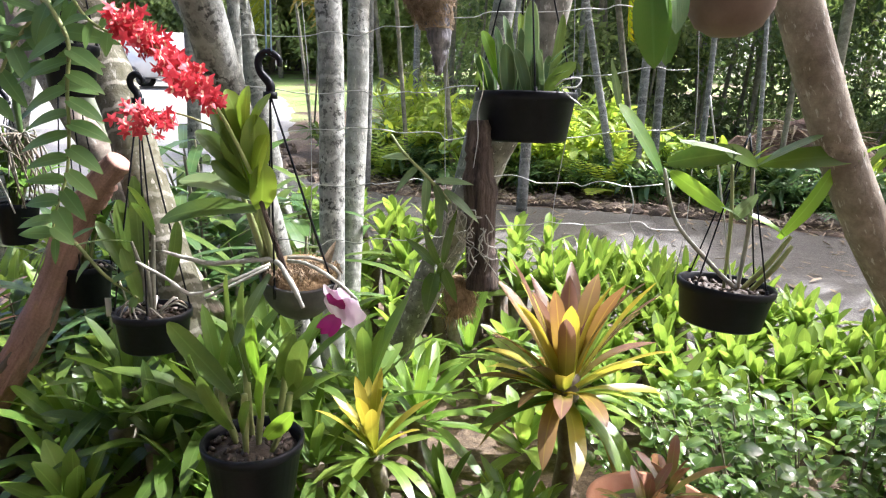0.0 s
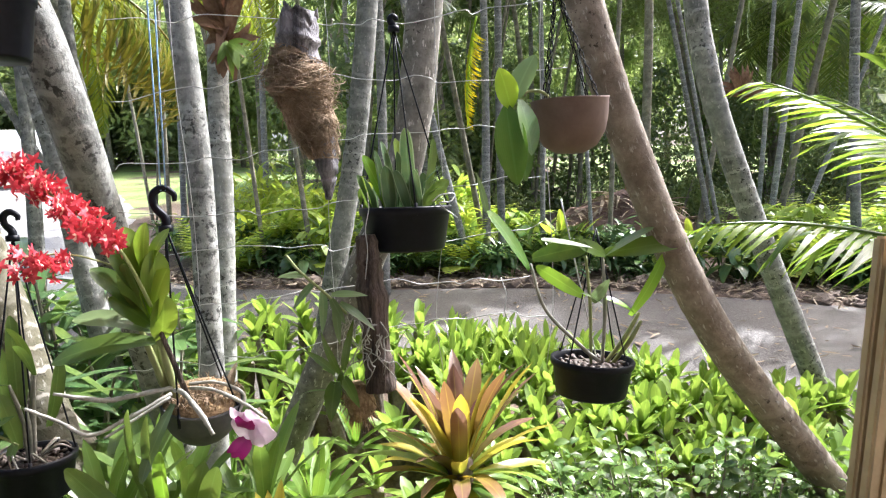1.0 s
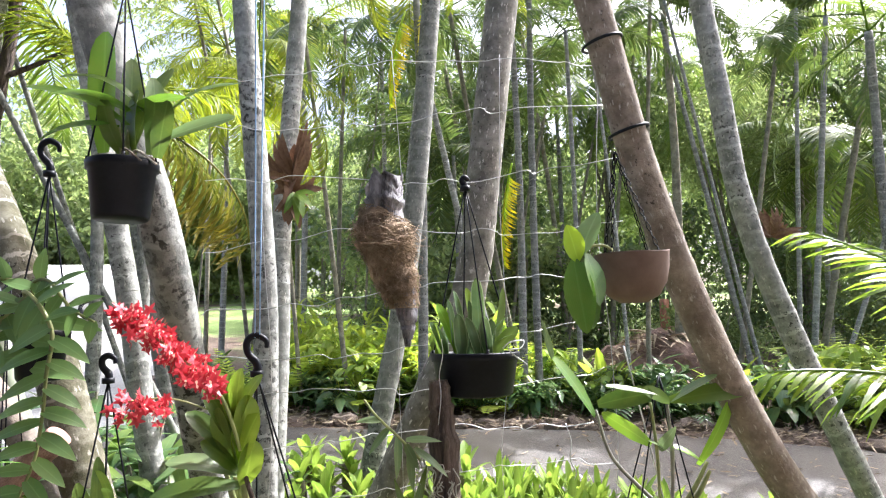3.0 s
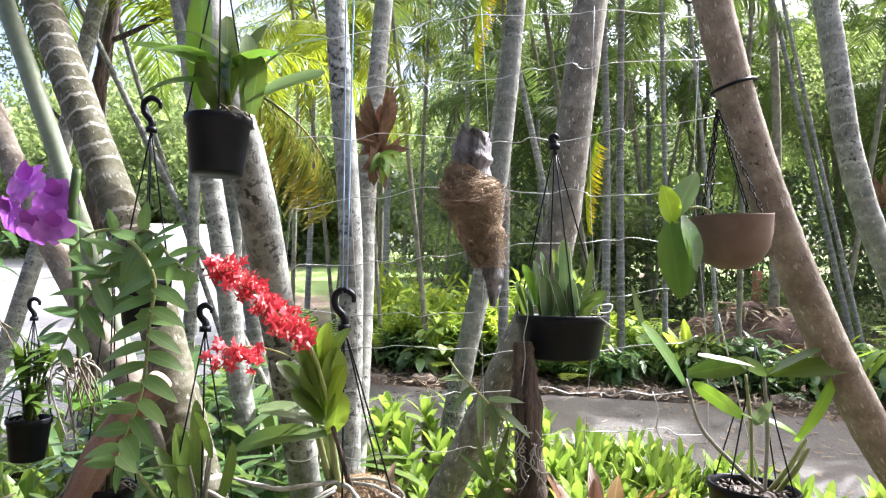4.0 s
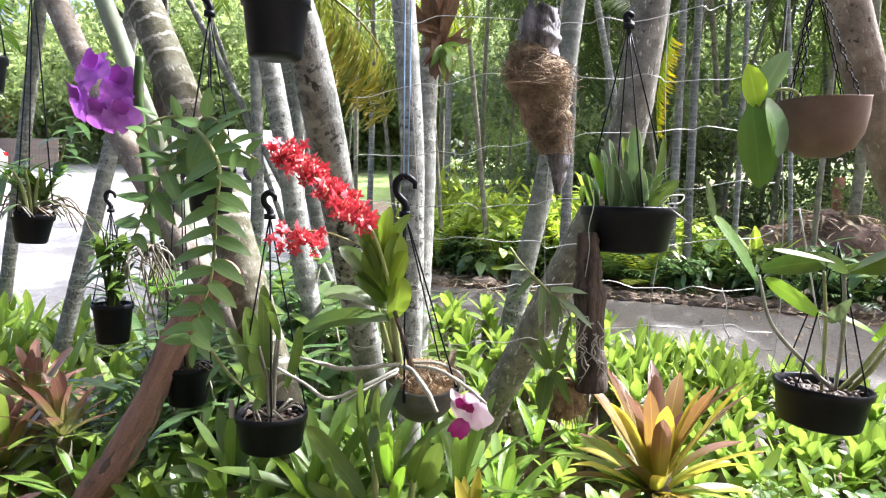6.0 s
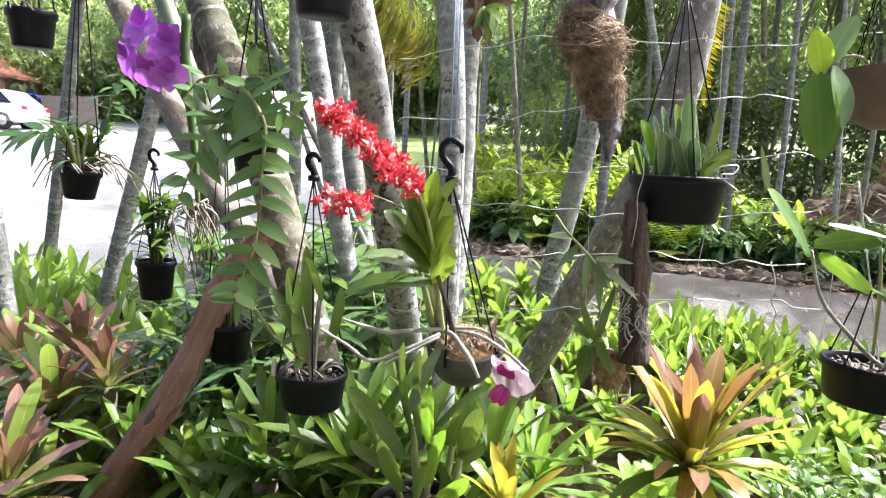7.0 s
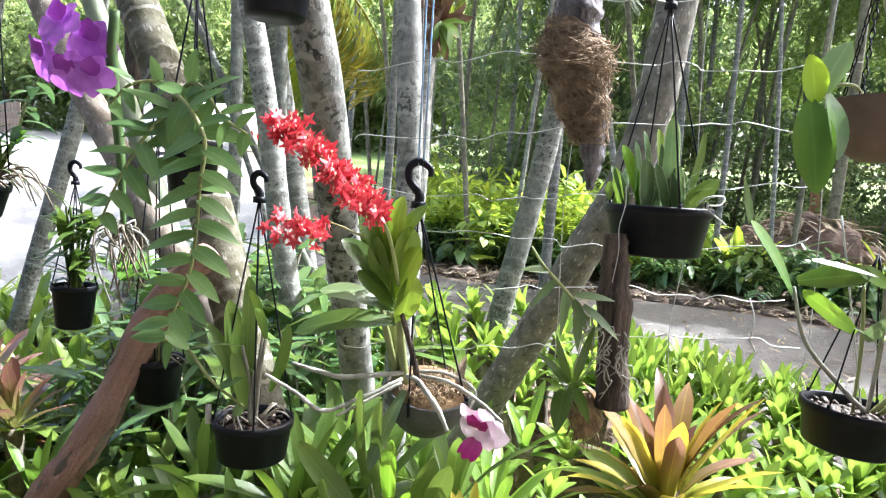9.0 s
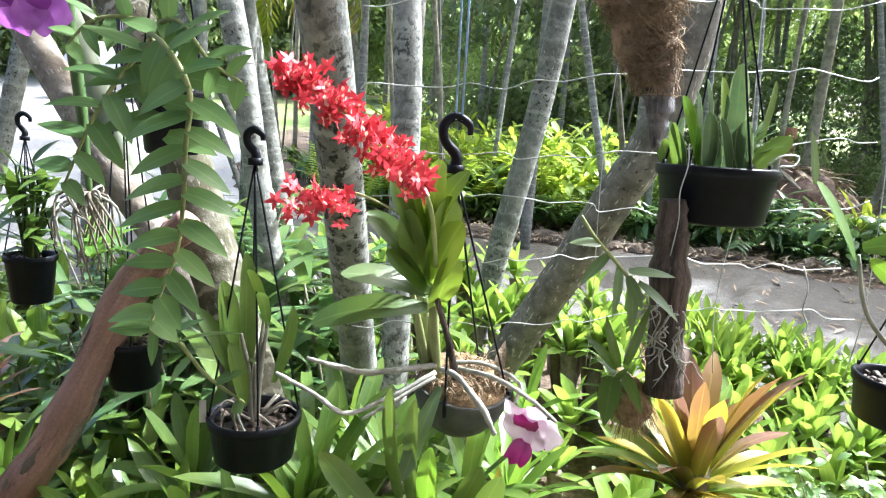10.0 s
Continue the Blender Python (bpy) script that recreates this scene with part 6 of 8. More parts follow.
for p, q, w, mt, d, nrm in (((-0.375, 1.40, 1.43), (-0.437, 1.36, 1.555), 0.045, M_ORCHID_OLIVE, 0.5, (0.5, -0.8, 0.4)), ((-0.37, 1.39, 1.45), (-0.41, 1.37, 1.583), 0.04, M_ORCHID_WARM, 0.3, (0.7, -0.7, 0.2)), ((-0.37, 1.39, 1.44), (-0.36, 1.36, 1.59), 0.045, M_ORCHID_WARM, 0.5, (-0.6, -0.8, 0.2)),
                            ((-0.365, 1.39, 1.46), (-0.318, 1.36, 1.575), 0.04, M_ORCHID_WARM, 0.9, (-0.5, -0.6, 0.6)), ((-0.37, 1.39, 1.40), (-0.345, 1.35, 1.535), 0.05, M_ORCHID_WARM, 0.4, (0.55, -0.8, 0.2)), ((-0.365, 1.39, 1.385), (-0.322, 1.35, 1.495), 0.05, M_ORCHID_WARM, 0.6, (-0.4, -0.85, 0.3)),
                            ((-0.375, 1.40, 1.38), (-0.405, 1.35, 1.51), 0.045, M_ORCHID_OLIVE, 0.4, (-0.5, -0.85, 0.1)), ((-0.38, 1.40, 1.40), (-0.475, 1.37, 1.50), 0.042, M_ORCHID_OLIVE, 0.5, (0.3, -0.7, 0.7)), ((-0.37, 1.40, 1.36), (-0.51, 1.36, 1.40), 0.042, M_ORCHID_GREY, 0.8, (0.1, -0.55, 0.85)),
                            ((-0.37, 1.41, 1.335), (-0.555, 1.36, 1.315), 0.044, M_ORCHID_OLIVE, 0.9, (0.1, -0.6, 0.8)), ((-0.36, 1.41, 1.34), (-0.335, 1.36, 1.44), 0.046, M_ORCHID_WARM, 0.5, (0.5, -0.85, 0.2)), ((-0.37, 1.40, 1.37), (-0.44, 1.36, 1.44), 0.04, M_ORCHID_OLIVE, 0.7, (0.2, -0.7, 0.6))):
    leaf_to(orchid, rel(p, COCO), rel(q, COCO), 1.2 * w, mt, d, "tongue", 0.32, normal=nrm)
stalk(orchid, "cane", [rel((-0.315, 1.42, 1.21), COCO), rel((-0.33, 1.40, 1.28), COCO), rel((-0.36, 1.40, 1.37), COCO)], [0.007, 0.006, 0.005], M_WOOD, label="dark dried cane")
leaf_to(orchid, rel((-0.34, 1.40, 1.20), COCO), rel((-0.395, 1.33, 1.06), COCO), 0.032, M_ORCHID_GREY, 0.4, "tongue")
bm = bmesh.new()
leaf(bm, aim(rel((-0.235, 1.47, 1.20), COCO), -20, 70), 0.07, 0.022, 0.5, 0.4, 5, "lance")
part("bract", bm, M_STRAW, orchid, "dry papery sheath")


def flower(parent, p, size, face, petal_mat, lip_mat, petals=5, width=0.6, label="", lip=True):
    """An orchid flower: petals round a lip, facing the way given (azimuth, elevation)."""
    m = aim(p, face[0], face[1]) @ pose(0, 0, 0, -90, 0, 0)
    for k in range(petals):
        bm = bmesh.new()
        leaf(bm, pose(0, 0, 0, 0, 0, 360 * k / petals + 8) @ pose(0, 0, 0, 18, 0, 0), size * (0.5 if k % 2 else 0.46), size * width * (0.62 if k in (1, 4) else 0.42), 0.6, 0.12, 10, "oval", wave=0.24)
        part("petal", bm, petal_mat, parent, label, m)
    if lip:
        bm = bmesh.new()
        leaf(bm, pose(0, 0, 0.012 * size / 0.1, 0, 0, 180) @ pose(0, 0, 0, 40, 0, 0), size * 0.42, size * 0.36, 0.9, -0.35, 6, "heart", wave=0.3)
        part("lip", bm, lip_mat, parent, "deep magenta lip", m)


flower(orchid, rel((-0.178, 1.40, 1.14), COCO), 0.128, (150, -20), M_PINK, M_MAGENTA, label="pale pink petal", width=0.9)
for dx, dz, w in ((-0.026, -0.03, 0.036), (-0.008, -0.036, 0.032), (-0.036, -0.018, 0.026)):
    leaf_to(orchid, rel((-0.19, 1.375, 1.12), COCO), rel((-0.19 + dx, 1.352, 1.12 + dz), COCO), w, M_MAGENTA, 0.8, "heart", -0.3, normal=(0, -1, 0.3))
bm = bmesh.new()
for dx in (-0.004, 0.006):
    cord(bm, (-0.337 + dx, 1.415, 1.655), (-0.345 + dx * 2.5, 1.44, 2.95), 0.0019)
tagged(part("string", bm, M_STRING), "pale blue string looped over the pot's hook", "string")

# the red flower spike
spike = thing("red_orchid", "arching spray of small bright red orchid flowers", "orchid", at((-0.50, 1.33, 1.62)), "orchids")
line = spline([(-0.36, 1.36, 1.42), (-0.375, 1.26, 1.535), (-0.43, 1.25, 1.60), (-0.51, 1.29, 1.655), (-0.605, 1.33, 1.715)], 8)
stalk(spike, "stem", [rel(p, (-0.50, 1.33, 1.62)) for p in line[::4]], [0.004, 0.003, 0.002], M_CANE)
def red_bloom(parent, p, rng_):
    az, el = rng_.uniform(0, 360), rng_.uniform(-50, 40)
    m0 = aim(rel(p, (-0.50, 1.33, 1.62)), az, el) @ pose(0, 0, 0, -90, 0, 0)
    bm = bmesh.new()
    for k in range(5):
        leaf(bm, pose(0, 0, 0, 0, 0, 72 * k + rng_.uniform(-10, 10)) @ pose(0, 0, 0, rng_.uniform(5, 40), 0, 0), rng_.uniform(0.013, 0.021), 0.008, 0.5, 0.1, 3, "lance")
    first = len(bm.faces)
    for k in range(2):
        leaf(bm, pose(0, 0, 0.003, 0, 0, 180 * k + rng_.uniform(-30, 30)) @ pose(0, 0, 0, 35, 0, 0), 0.009, 0.006, 0.6, 0.1, 2, "oval")
    bm.faces.ensure_lookup_table()
    for f in bm.faces[first:]:
        f.material_index = 1
    part("bloom", bm, (M_RED, M_PALE), parent, m=m0)


rng = random.Random(17)
for k in range(190):
    t = rng.random() ** 0.85
    p = line[int(10 + t * (len(line) - 11))] + Vector((rng.gauss(0, 0.015), rng.gauss(0, 0.018), rng.gauss(0, 0.015)))
    red_bloom(spike, p, rng)
for k in range(46):
    red_bloom(spike, Vector((-0.545 + rng.gauss(0, 0.034), 1.30 + rng.gauss(0, 0.015), 1.52 + rng.gauss(0, 0.014))), rng)
stalk(spike, "stem", [rel((-0.42, 1.38, 1.5), (-0.50, 1.33, 1.62)), rel((-0.5, 1.33, 1.535), (-0.50, 1.33, 1.62)), rel((-0.6, 1.32, 1.53), (-0.50, 1.33, 1.62))], 0.002, M_CANE)


def cane_orchid(pos, canes, leaf_len, leaf_w, height, spread, seed, label, mat=None, roots=6, leaves=4, shape="lance", cane_mat=None, hang=0.8, bare=0.5):
    """A clump of canes with leaves in two ranks and thin roots over the pot's rim."""
    rng_ = random.Random(seed)
    plant = thing("orchid", label, "orchid", at(pos), "orchids")
    for k in range(canes):
        a_ = rng_.uniform(0, 360)
        d_ = rng_.uniform(0.2, 1) * spread
        h = height * rng_.uniform(0.6, 1.1)
        tip = Vector((-math.sin(radians(a_)) * d_, math.cos(radians(a_)) * d_, h))
        pts = spline([(tip.x * 0.2, tip.y * 0.2, -0.02), (tip.x * 0.5, tip.y * 0.5, h * 0.55), tip], 6)
        bm = bmesh.new()
        tube(bm, pts, [0.005, 0.006, 0.0035], 6)
        part("cane", bm, cane_mat or M_CANE, plant)
        for j in range(leaves):
            u = 1 - (1 - bare) * j / max(leaves, 1)
            p = pts[int(u * (len(pts) - 1))]
            blade(plant, p, a_ + (90 if j % 2 else -90) + rng_.uniform(-60, 60), rng_.uniform(5, 65), leaf_len * rng_.uniform(0.7, 1.15), leaf_w, mat or M_ORCHID, hang * rng_.uniform(0.6, 1.4), shape, 0.2)
    for k in range(roots):
        a_ = rng_.uniform(0, 6.28)
        stalk(plant, "root", [(0.02 * math.cos(a_), 0.02 * math.sin(a_), -0.005), (0.06 * math.cos(a_), 0.06 * math.sin(a_), 0.02), (0.09 * math.cos(a_ + 0.4), 0.09 * math.sin(a_ + 0.4), -0.01)], [0.003, 0.0028, 0.002], M_ROOT_DK if k % 2 else M_ROOT, 4, 5)
    return plant


# black pots with cane orchids
BP = (-0.718, 1.60, 1.043)
hanging_pot(BP, 0.09, 0.08, 0.098, "broad black plastic pot with bark and a white tag", hook=(-0.723, 1.60, 1.56), hook_size=0.06)
plant = cane_orchid(BP, 6, 0.13, 0.022, 0.2, 0.06, 5, "leafy cane orchid in a broad black pot", M_ORCHID_OLIVE, roots=16, shape="tongue", leaves=1, hang=0.6, cane_mat=M_CANE_GREY)
for p, q, w, d in (((-0.045, -0.01, 0.06), (-0.06, -0.02, 0.28), 0.05, 0.2), ((-0.02, -0.01, 0.06), (-0.012, -0.03, 0.34), 0.042, 0.12), ((-0.03, -0.03, 0.08), (-0.1, -0.05, 0.23), 0.036, 0.5), ((0.03, 0.02, 0.06), (0.075, 0.0, 0.23), 0.034, 0.4), ((-0.01, -0.04, 0.03), (-0.03, -0.07, 0.17), 0.036, 0.3)):
    leaf_to(plant, p, q, w, M_ORCHID_OLIVE, d, "tongue", 0.4, normal=(0.75, -0.6, 0.1))
bm = bmesh.new()
bmesh.ops.create_cube(bm, size=1.0, matrix=pose(-0.095, -0.035, 0.012, 8, 0, 20) @ Matrix.Diagonal((0.014, 0.0015, 0.05, 1)))
part("plant_tag", bm, plain("white_tag", (0.7, 0.7, 0.68), (0.8, 0.8, 0.78), 30, 0.5, 0), plant, "blank white plastic plant tag")

SP = (-1.673, 2.40, 1.179)
hanging_pot(SP, 0.074, 0.060, 0.155, "small deep black plastic pot on black cords", hook=(-1.675, 2.40, 1.55), hook_size=0.075)
cane_orchid(SP, 7, 0.15, 0.034, 0.30, 0.09, 6, "narrow-leaved cane orchid in a small black pot", M_ORCHID_OLIVE, roots=3, leaves=9, cane_mat=M_ORCHID_OLIVE, bare=0.12)

LP = (-1.618, 1.90, 1.547)
hanging_pot(LP, 0.06, 0.046, 0.095, "small black pot tilted, with stiff roots spilling out", tilt=(0, 5), hook=(-1.60, 1.90, 2.3), hook_size=0.0, cords=3)
cane_orchid(LP, 7, 0.13, 0.02, 0.13, 0.16, 7, "spidery orchid with arching leaves and loose roots", roots=16, leaves=3)
rng = random.Random(12)
spid = thing("orchid", "bunch of stiff curling pale roots over a pot", "orchid", at(LP), "orchids")
for k in range(18):
    a_ = rng.uniform(0, 6.28)
    r = rng.uniform(0.1, 0.18)
    stalk(spid, "root", [(0, 0, 0.0), (r * 0.6 * math.cos(a_), r * 0.6 * math.sin(a_), rng.uniform(0.02, 0.08)), (r * math.cos(a_), r * math.sin(a_), rng.uniform(-0.08, 0.02))], [0.003, 0.003, 0.002], M_ROOT_DK, 4, 5)

for k in range(12):
    blade(spid, (0, 0, 0.01), k * 137.5, rng.uniform(20, 70), rng.uniform(0.14, 0.2), 0.016, M_ORCHID_GREY, rng.uniform(1.2, 2.2), "lance", 0.2)
for k in range(26):
    blade(spid, (rng.uniform(-0.02, 0.04), 0, rng.uniform(0.01, 0.09)), k * 137.5 + rng.uniform(-20, 20), rng.uniform(5, 75), rng.uniform(0.09, 0.17), rng.uniform(0.012, 0.02), M_ORCHID_OLIVE if k % 3 else M_SEEDLING, rng.uniform(0.6, 1.8), "lance", 0.25)
# a leafy twig standing over it
stalk(spid, "stem", [(0.02, 0.02, 0.02), (0.06, 0.04, 0.14), (0.09, 0.05, 0.26), (0.14, 0.05, 0.33)], [0.004, 0.004, 0.003, 0.002], M_CANE)
for k in range(16):
    u = 0.25 + 0.75 * k / 15
    blade(spid, (0.02 + 0.11 * u, 0.04, 0.04 + 0.28 * u), k * 137.5, rng.uniform(-35, 40), rng.uniform(0.07, 0.11), rng.uniform(0.025, 0.036), M_SEEDLING, rng.uniform(0.6, 1.3), "lance", 0.2)

# a drooping epiphyte on the palm by the paving
epiphyte = thing("epiphyte", "drooping dark green leaves of an epiphyte on a palm trunk", "epiphyte", at((-2.56, 3.0, 1.72)))
stalk(epiphyte, "stem", [(0.06, 0.02, 0.02), (0.0, 0, 0.03), (-0.08, 0, -0.02), (-0.2, -0.02, -0.035)], [0.006, 0.005, 0.004, 0.003], M_STEM)
for p, q, w in (((-0.2, -0.02, -0.035), (-0.36, -0.05, -0.06), 0.05), ((-0.14, -0.02, -0.02), (-0.26, -0.1, -0.15), 0.045), ((-0.12, 0, -0.02), (-0.19, -0.1, -0.13), 0.05), ((-0.09, 0, -0.02), (-0.09, -0.1, -0.2), 0.045),
                ((-0.05, 0, 0.0), (0.0, -0.1, -0.17), 0.045), ((-0.02, 0, 0.02), (0.09, -0.04, -0.03), 0.04), ((-0.1, 0, -0.01), (-0.23, 0.02, 0.02), 0.045), ((-0.16, -0.02, -0.03), (-0.3, -0.06, -0.1), 0.04)):
    leaf_to(epiphyte, p, q, w, M_SEEDLING, 0.7, "lance", 0.2, normal=(0.1, -0.7, 0.7))

TP = (-1.61, 1.70, 1.995)
hanging_pot(TP, 0.062, 0.052, 0.10, "black plastic pot hung high with leaves over its rim", hook=(-1.61, 1.70, 2.5), hook_size=0.0)
cane_orchid(TP, 5, 0.16, 0.04, 0.2, 0.07, 8, "leafy orchid in a high black pot", roots=3)

UP = (-0.652, 1.45, 2.066)
hanging_pot(UP, 0.074, 0.062, 0.135, "black plastic pot hung against a palm trunk", hook=(-0.66, 1.45, 2.5), hook_size=0.0)
plant = cane_orchid(UP, 4, 0.2, 0.05, 0.12, 0.04, 9, "broad-leaved orchid in a black pot hung high", roots=10, leaves=1, shape="tongue")
for p, q, w, d, mt, nrm in (((-0.05, 0.02, 0.03), (-0.057, 0.02, 0.33), 0.07, 0.15, M_ORCHID, (-0.2, -1, 0.1)), ((0.045, -0.01, 0.12), (-0.115, -0.05, 0.19), 0.05, 1.5, M_ORCHID_OLIVE, (0, -0.45, 0.9)), ((0.06, 0, 0.05), (0.265, -0.05, 0.18), 0.05, 1.2, M_ORCHID_OLIVE, (0, -0.5, 0.85)), ((0.09, -0.02, 0.05), (0.262, -0.05, 0.098), 0.036, 0.3, M_HOYA_PALE, (0.1, -0.9, 0.4)),
                            ((0.06, 0, 0.02), (0.07, -0.02, 0.20), 0.055, 0.5, M_ORCHID_OLIVE, (0.7, -0.7, 0.2)), ((0.03, 0, 0.02), (0.035, -0.02, 0.17), 0.05, 0.6, M_ORCHID_OLIVE, (-0.7, -0.7, 0.2)), ((0.08, -0.01, 0.01), (0.115, -0.06, 0.13), 0.045, 0.7, M_ORCHID_OLIVE, (0.3, -0.8, 0.5)), ((0.0, 0, 0.02), (-0.03, -0.05, 0.14), 0.045, 0.9, M_ORCHID_OLIVE, (-0.3, -0.8, 0.4)),
                            ((0.02, 0.01, 0.04), (0.10, 0.02, 0.24), 0.045, 0.5, M_ORCHID_OLIVE, (-0.4, -0.9, 0.2)), ((0.0, 0.02, 0.05), (0.0, 0.04, 0.27), 0.05, 0.4, M_ORCHID_OLIVE, (0.5, -0.8, 0.2))):
    leaf_to(plant, p, q, w, mt, d, "tongue", 0.3, normal=nrm)

HP = (-0.884, 1.60, 1.682)
hanging_pot(HP, 0.060, 0.05, 0.118, "black pot hidden behind a leafy hanging cane", hook=(-0.883, 1.60, 2.077), hook_size=0.085)

vine = thing("orchid", "long hanging orchid cane with paired pale green leaves", "orchid", at(HP), "orchids")


def leafy_cane(plant, pts, count, l, w, mat, start=0.1, seed=1, hang=0.25, taper=0.4):
    """A cane with leaves in two ranks, each leaf standing off to its side and hanging a little at its tip."""
    rng_ = random.Random(seed)
    line_ = spline(pts, 12)
    bm = bmesh.new()
    tube(bm, line_, [0.0045, 0.005, 0.004, 0.0025], 6)
    part("cane", bm, M_CANE, plant)
    for k in range(count):
        t = start + (1 - start) * k / (count - 1)
        i = min(int(t * (len(line_) - 1)), len(line_) - 2)
        p = line_[i]
        tang = (line_[i + 1] - line_[i]).normalized()
        side = Vector((-tang.z, 0, tang.x)).normalized() * (1 if k % 2 else -1)
        size = l * rng_.uniform(0.85, 1.12) * (1 - taper * max(0, t - 0.7) / 0.3)
        out = (side + tang * rng_.uniform(0.1, 0.45) + Vector((0, rng_.uniform(-0.45, 0.1), -hang * rng_.uniform(0.2, 1.2)))).normalized() * size
        leaf_to(plant, p, p + out, w * rng_.uniform(0.85, 1.1), mat, rng_.uniform(0.25, 0.65), "lance", 0.2, normal=(rng_.uniform(-0.25, 0.25), -0.62, rng_.uniform(0.5, 0.95)))


def relh(p):
    return rel(p, HP)


leafy_cane(vine, [relh((-0.89, 1.60, 1.70)), relh((-0.90, 1.54, 1.775)), relh((-0.845, 1.49, 1.748)), relh((-0.80, 1.47, 1.677)), relh((-0.804, 1.46, 1.58)), relh((-0.808, 1.46, 1.49)), relh((-0.82, 1.46, 1.40)), relh((-0.85, 1.46, 1.32)), relh((-0.872, 1.46, 1.25))], 23, 0.108, 0.042, M_VINE, 0.22, 1, 0.35)
leafy_cane(vine, [relh((-0.89, 1.60, 1.70)), relh((-0.89, 1.55, 1.765)), relh((-0.95, 1.52, 1.69)), relh((-1.0, 1.51, 1.60)), relh((-1.045, 1.51, 1.50))], 12, 0.098, 0.036, M_VINE, 0.2, 2)
leafy_cane(vine, [relh((-0.88, 1.60, 1.70)), relh((-0.89, 1.56, 1.79)), relh((-0.84, 1.53, 1.80)), relh((-0.78, 1.51, 1.735)), relh((-0.72, 1.50, 1.70))], 11, 0.082, 0.034, M_VINE, 0.15, 3)
leafy_cane(vine, [relh((-0.89, 1.60, 1.70)), relh((-0.93, 1.58, 1.80)), relh((-1.0, 1.55, 1.80)), relh((-1.05, 1.54, 1.75))], 8, 0.07, 0.026, M_VINE, 0.25, 5)
leafy_cane(vine, [relh((-0.872, 1.46, 1.25)), relh((-0.842, 1.49, 1.235)), relh((-0.79, 1.52, 1.15)), relh((-0.724, 1.55, 1.085))], 5, 0.07, 0.022, M_VINE, 0.1, 4)
for k, (x, z) in enumerate(((-0.87, 1.66), (-0.84, 1.63), (-0.90, 1.60), (-0.86, 1.57), (-0.92, 1.68), (-0.80, 1.68), (-0.88, 1.72))):
    leaf_to(vine, relh((-0.87, 1.54, z + 0.03)), relh((x + 0.09 * (1 if k % 2 else -1), 1.52, z)), 0.046, M_VINE, 0.5, "lance", 0.2)

# the hanging vanda with purple flowers
VA = (-1.12, 1.70, 1.75)
vanda = thing("vanda_orchid", "bare-rooted hanging orchid with large purple flowers", "orchid", at(VA), "orchids")
stalk(vanda, "stem", [(0.004, -0.03, 0.235), (0.0, -0.03, 0.1), (0.012, -0.01, -0.1), (0.02, 0, -0.30)], [0.012, 0.014, 0.012, 0.006], M_VANDA, label="thick green stem")
rng = random.Random(44)
for dx, dz, az, el, sz in ((-0.045, 0.065, 168, 20, 0.115), (0.02, 0.03, 195, 5, 0.11), (-0.075, -0.015, 150, 0, 0.11), (-0.01, -0.045, 180, -20, 0.115), (0.035, -0.05, 210, -15, 0.1)):
    flower(vanda, (-0.065 + dx, -0.055 + rng.uniform(-0.02, 0.02), 0.125 + dz), 1.18 * sz, (az, el + rng.uniform(-8, 8)), M_PURPLE, M_VIOLET, label="purple petal", width=0.85)
for k in range(30):
    a_ = rng.uniform(0, 6.28)
    r = rng.uniform(0.02, 0.075)
    z0 = rng.uniform(-0.34, -0.26)
    stalk(vanda, "root", [(0.02, 0, -0.28), (0.02 + r * math.cos(a_), r * math.sin(a_), z0), (0.02 + r * 1.1 * math.cos(a_ + 0.8), r * math.sin(a_ + 0.8), z0 - rng.uniform(0.02, 0.16))], [0.003, 0.003, 0.002], M_ROOT_DK if k % 3 else M_ROOT, 4, 5)
for k in range(6):
    blade(vanda, (0.02, 0, -0.42), rng.uniform(0, 360), rng.uniform(10, 60), 0.15, 0.03, M_ORCHID, 1.0, "lance")

# low pots standing or hung in the bed
CP = (-0.37, 1.35, 0.843)
hanging_pot(CP, 0.105, 0.085, 0.15, "black pot set low among the bromeliads", hook=None)
plant = thing("orchid", "clump of tall stiff upright green orchid leaves", "orchid", at(CP), "orchids")
for dx, dy, h in ((-0.06, 0, 0.12), (-0.02, 0.03, 0.16), (0.02, 0, 0.14), (0.06, 0.02, 0.15), (0.0, -0.04, 0.12), (0.08, -0.02, 0.12), (-0.08, 0.03, 0.1)):
    stalk(plant, "cane", [(dx * 0.6, dy, -0.02), (dx, dy, h * 0.5), (dx * 1.15, dy, h)], [0.006, 0.009, 0.007], M_CANE)
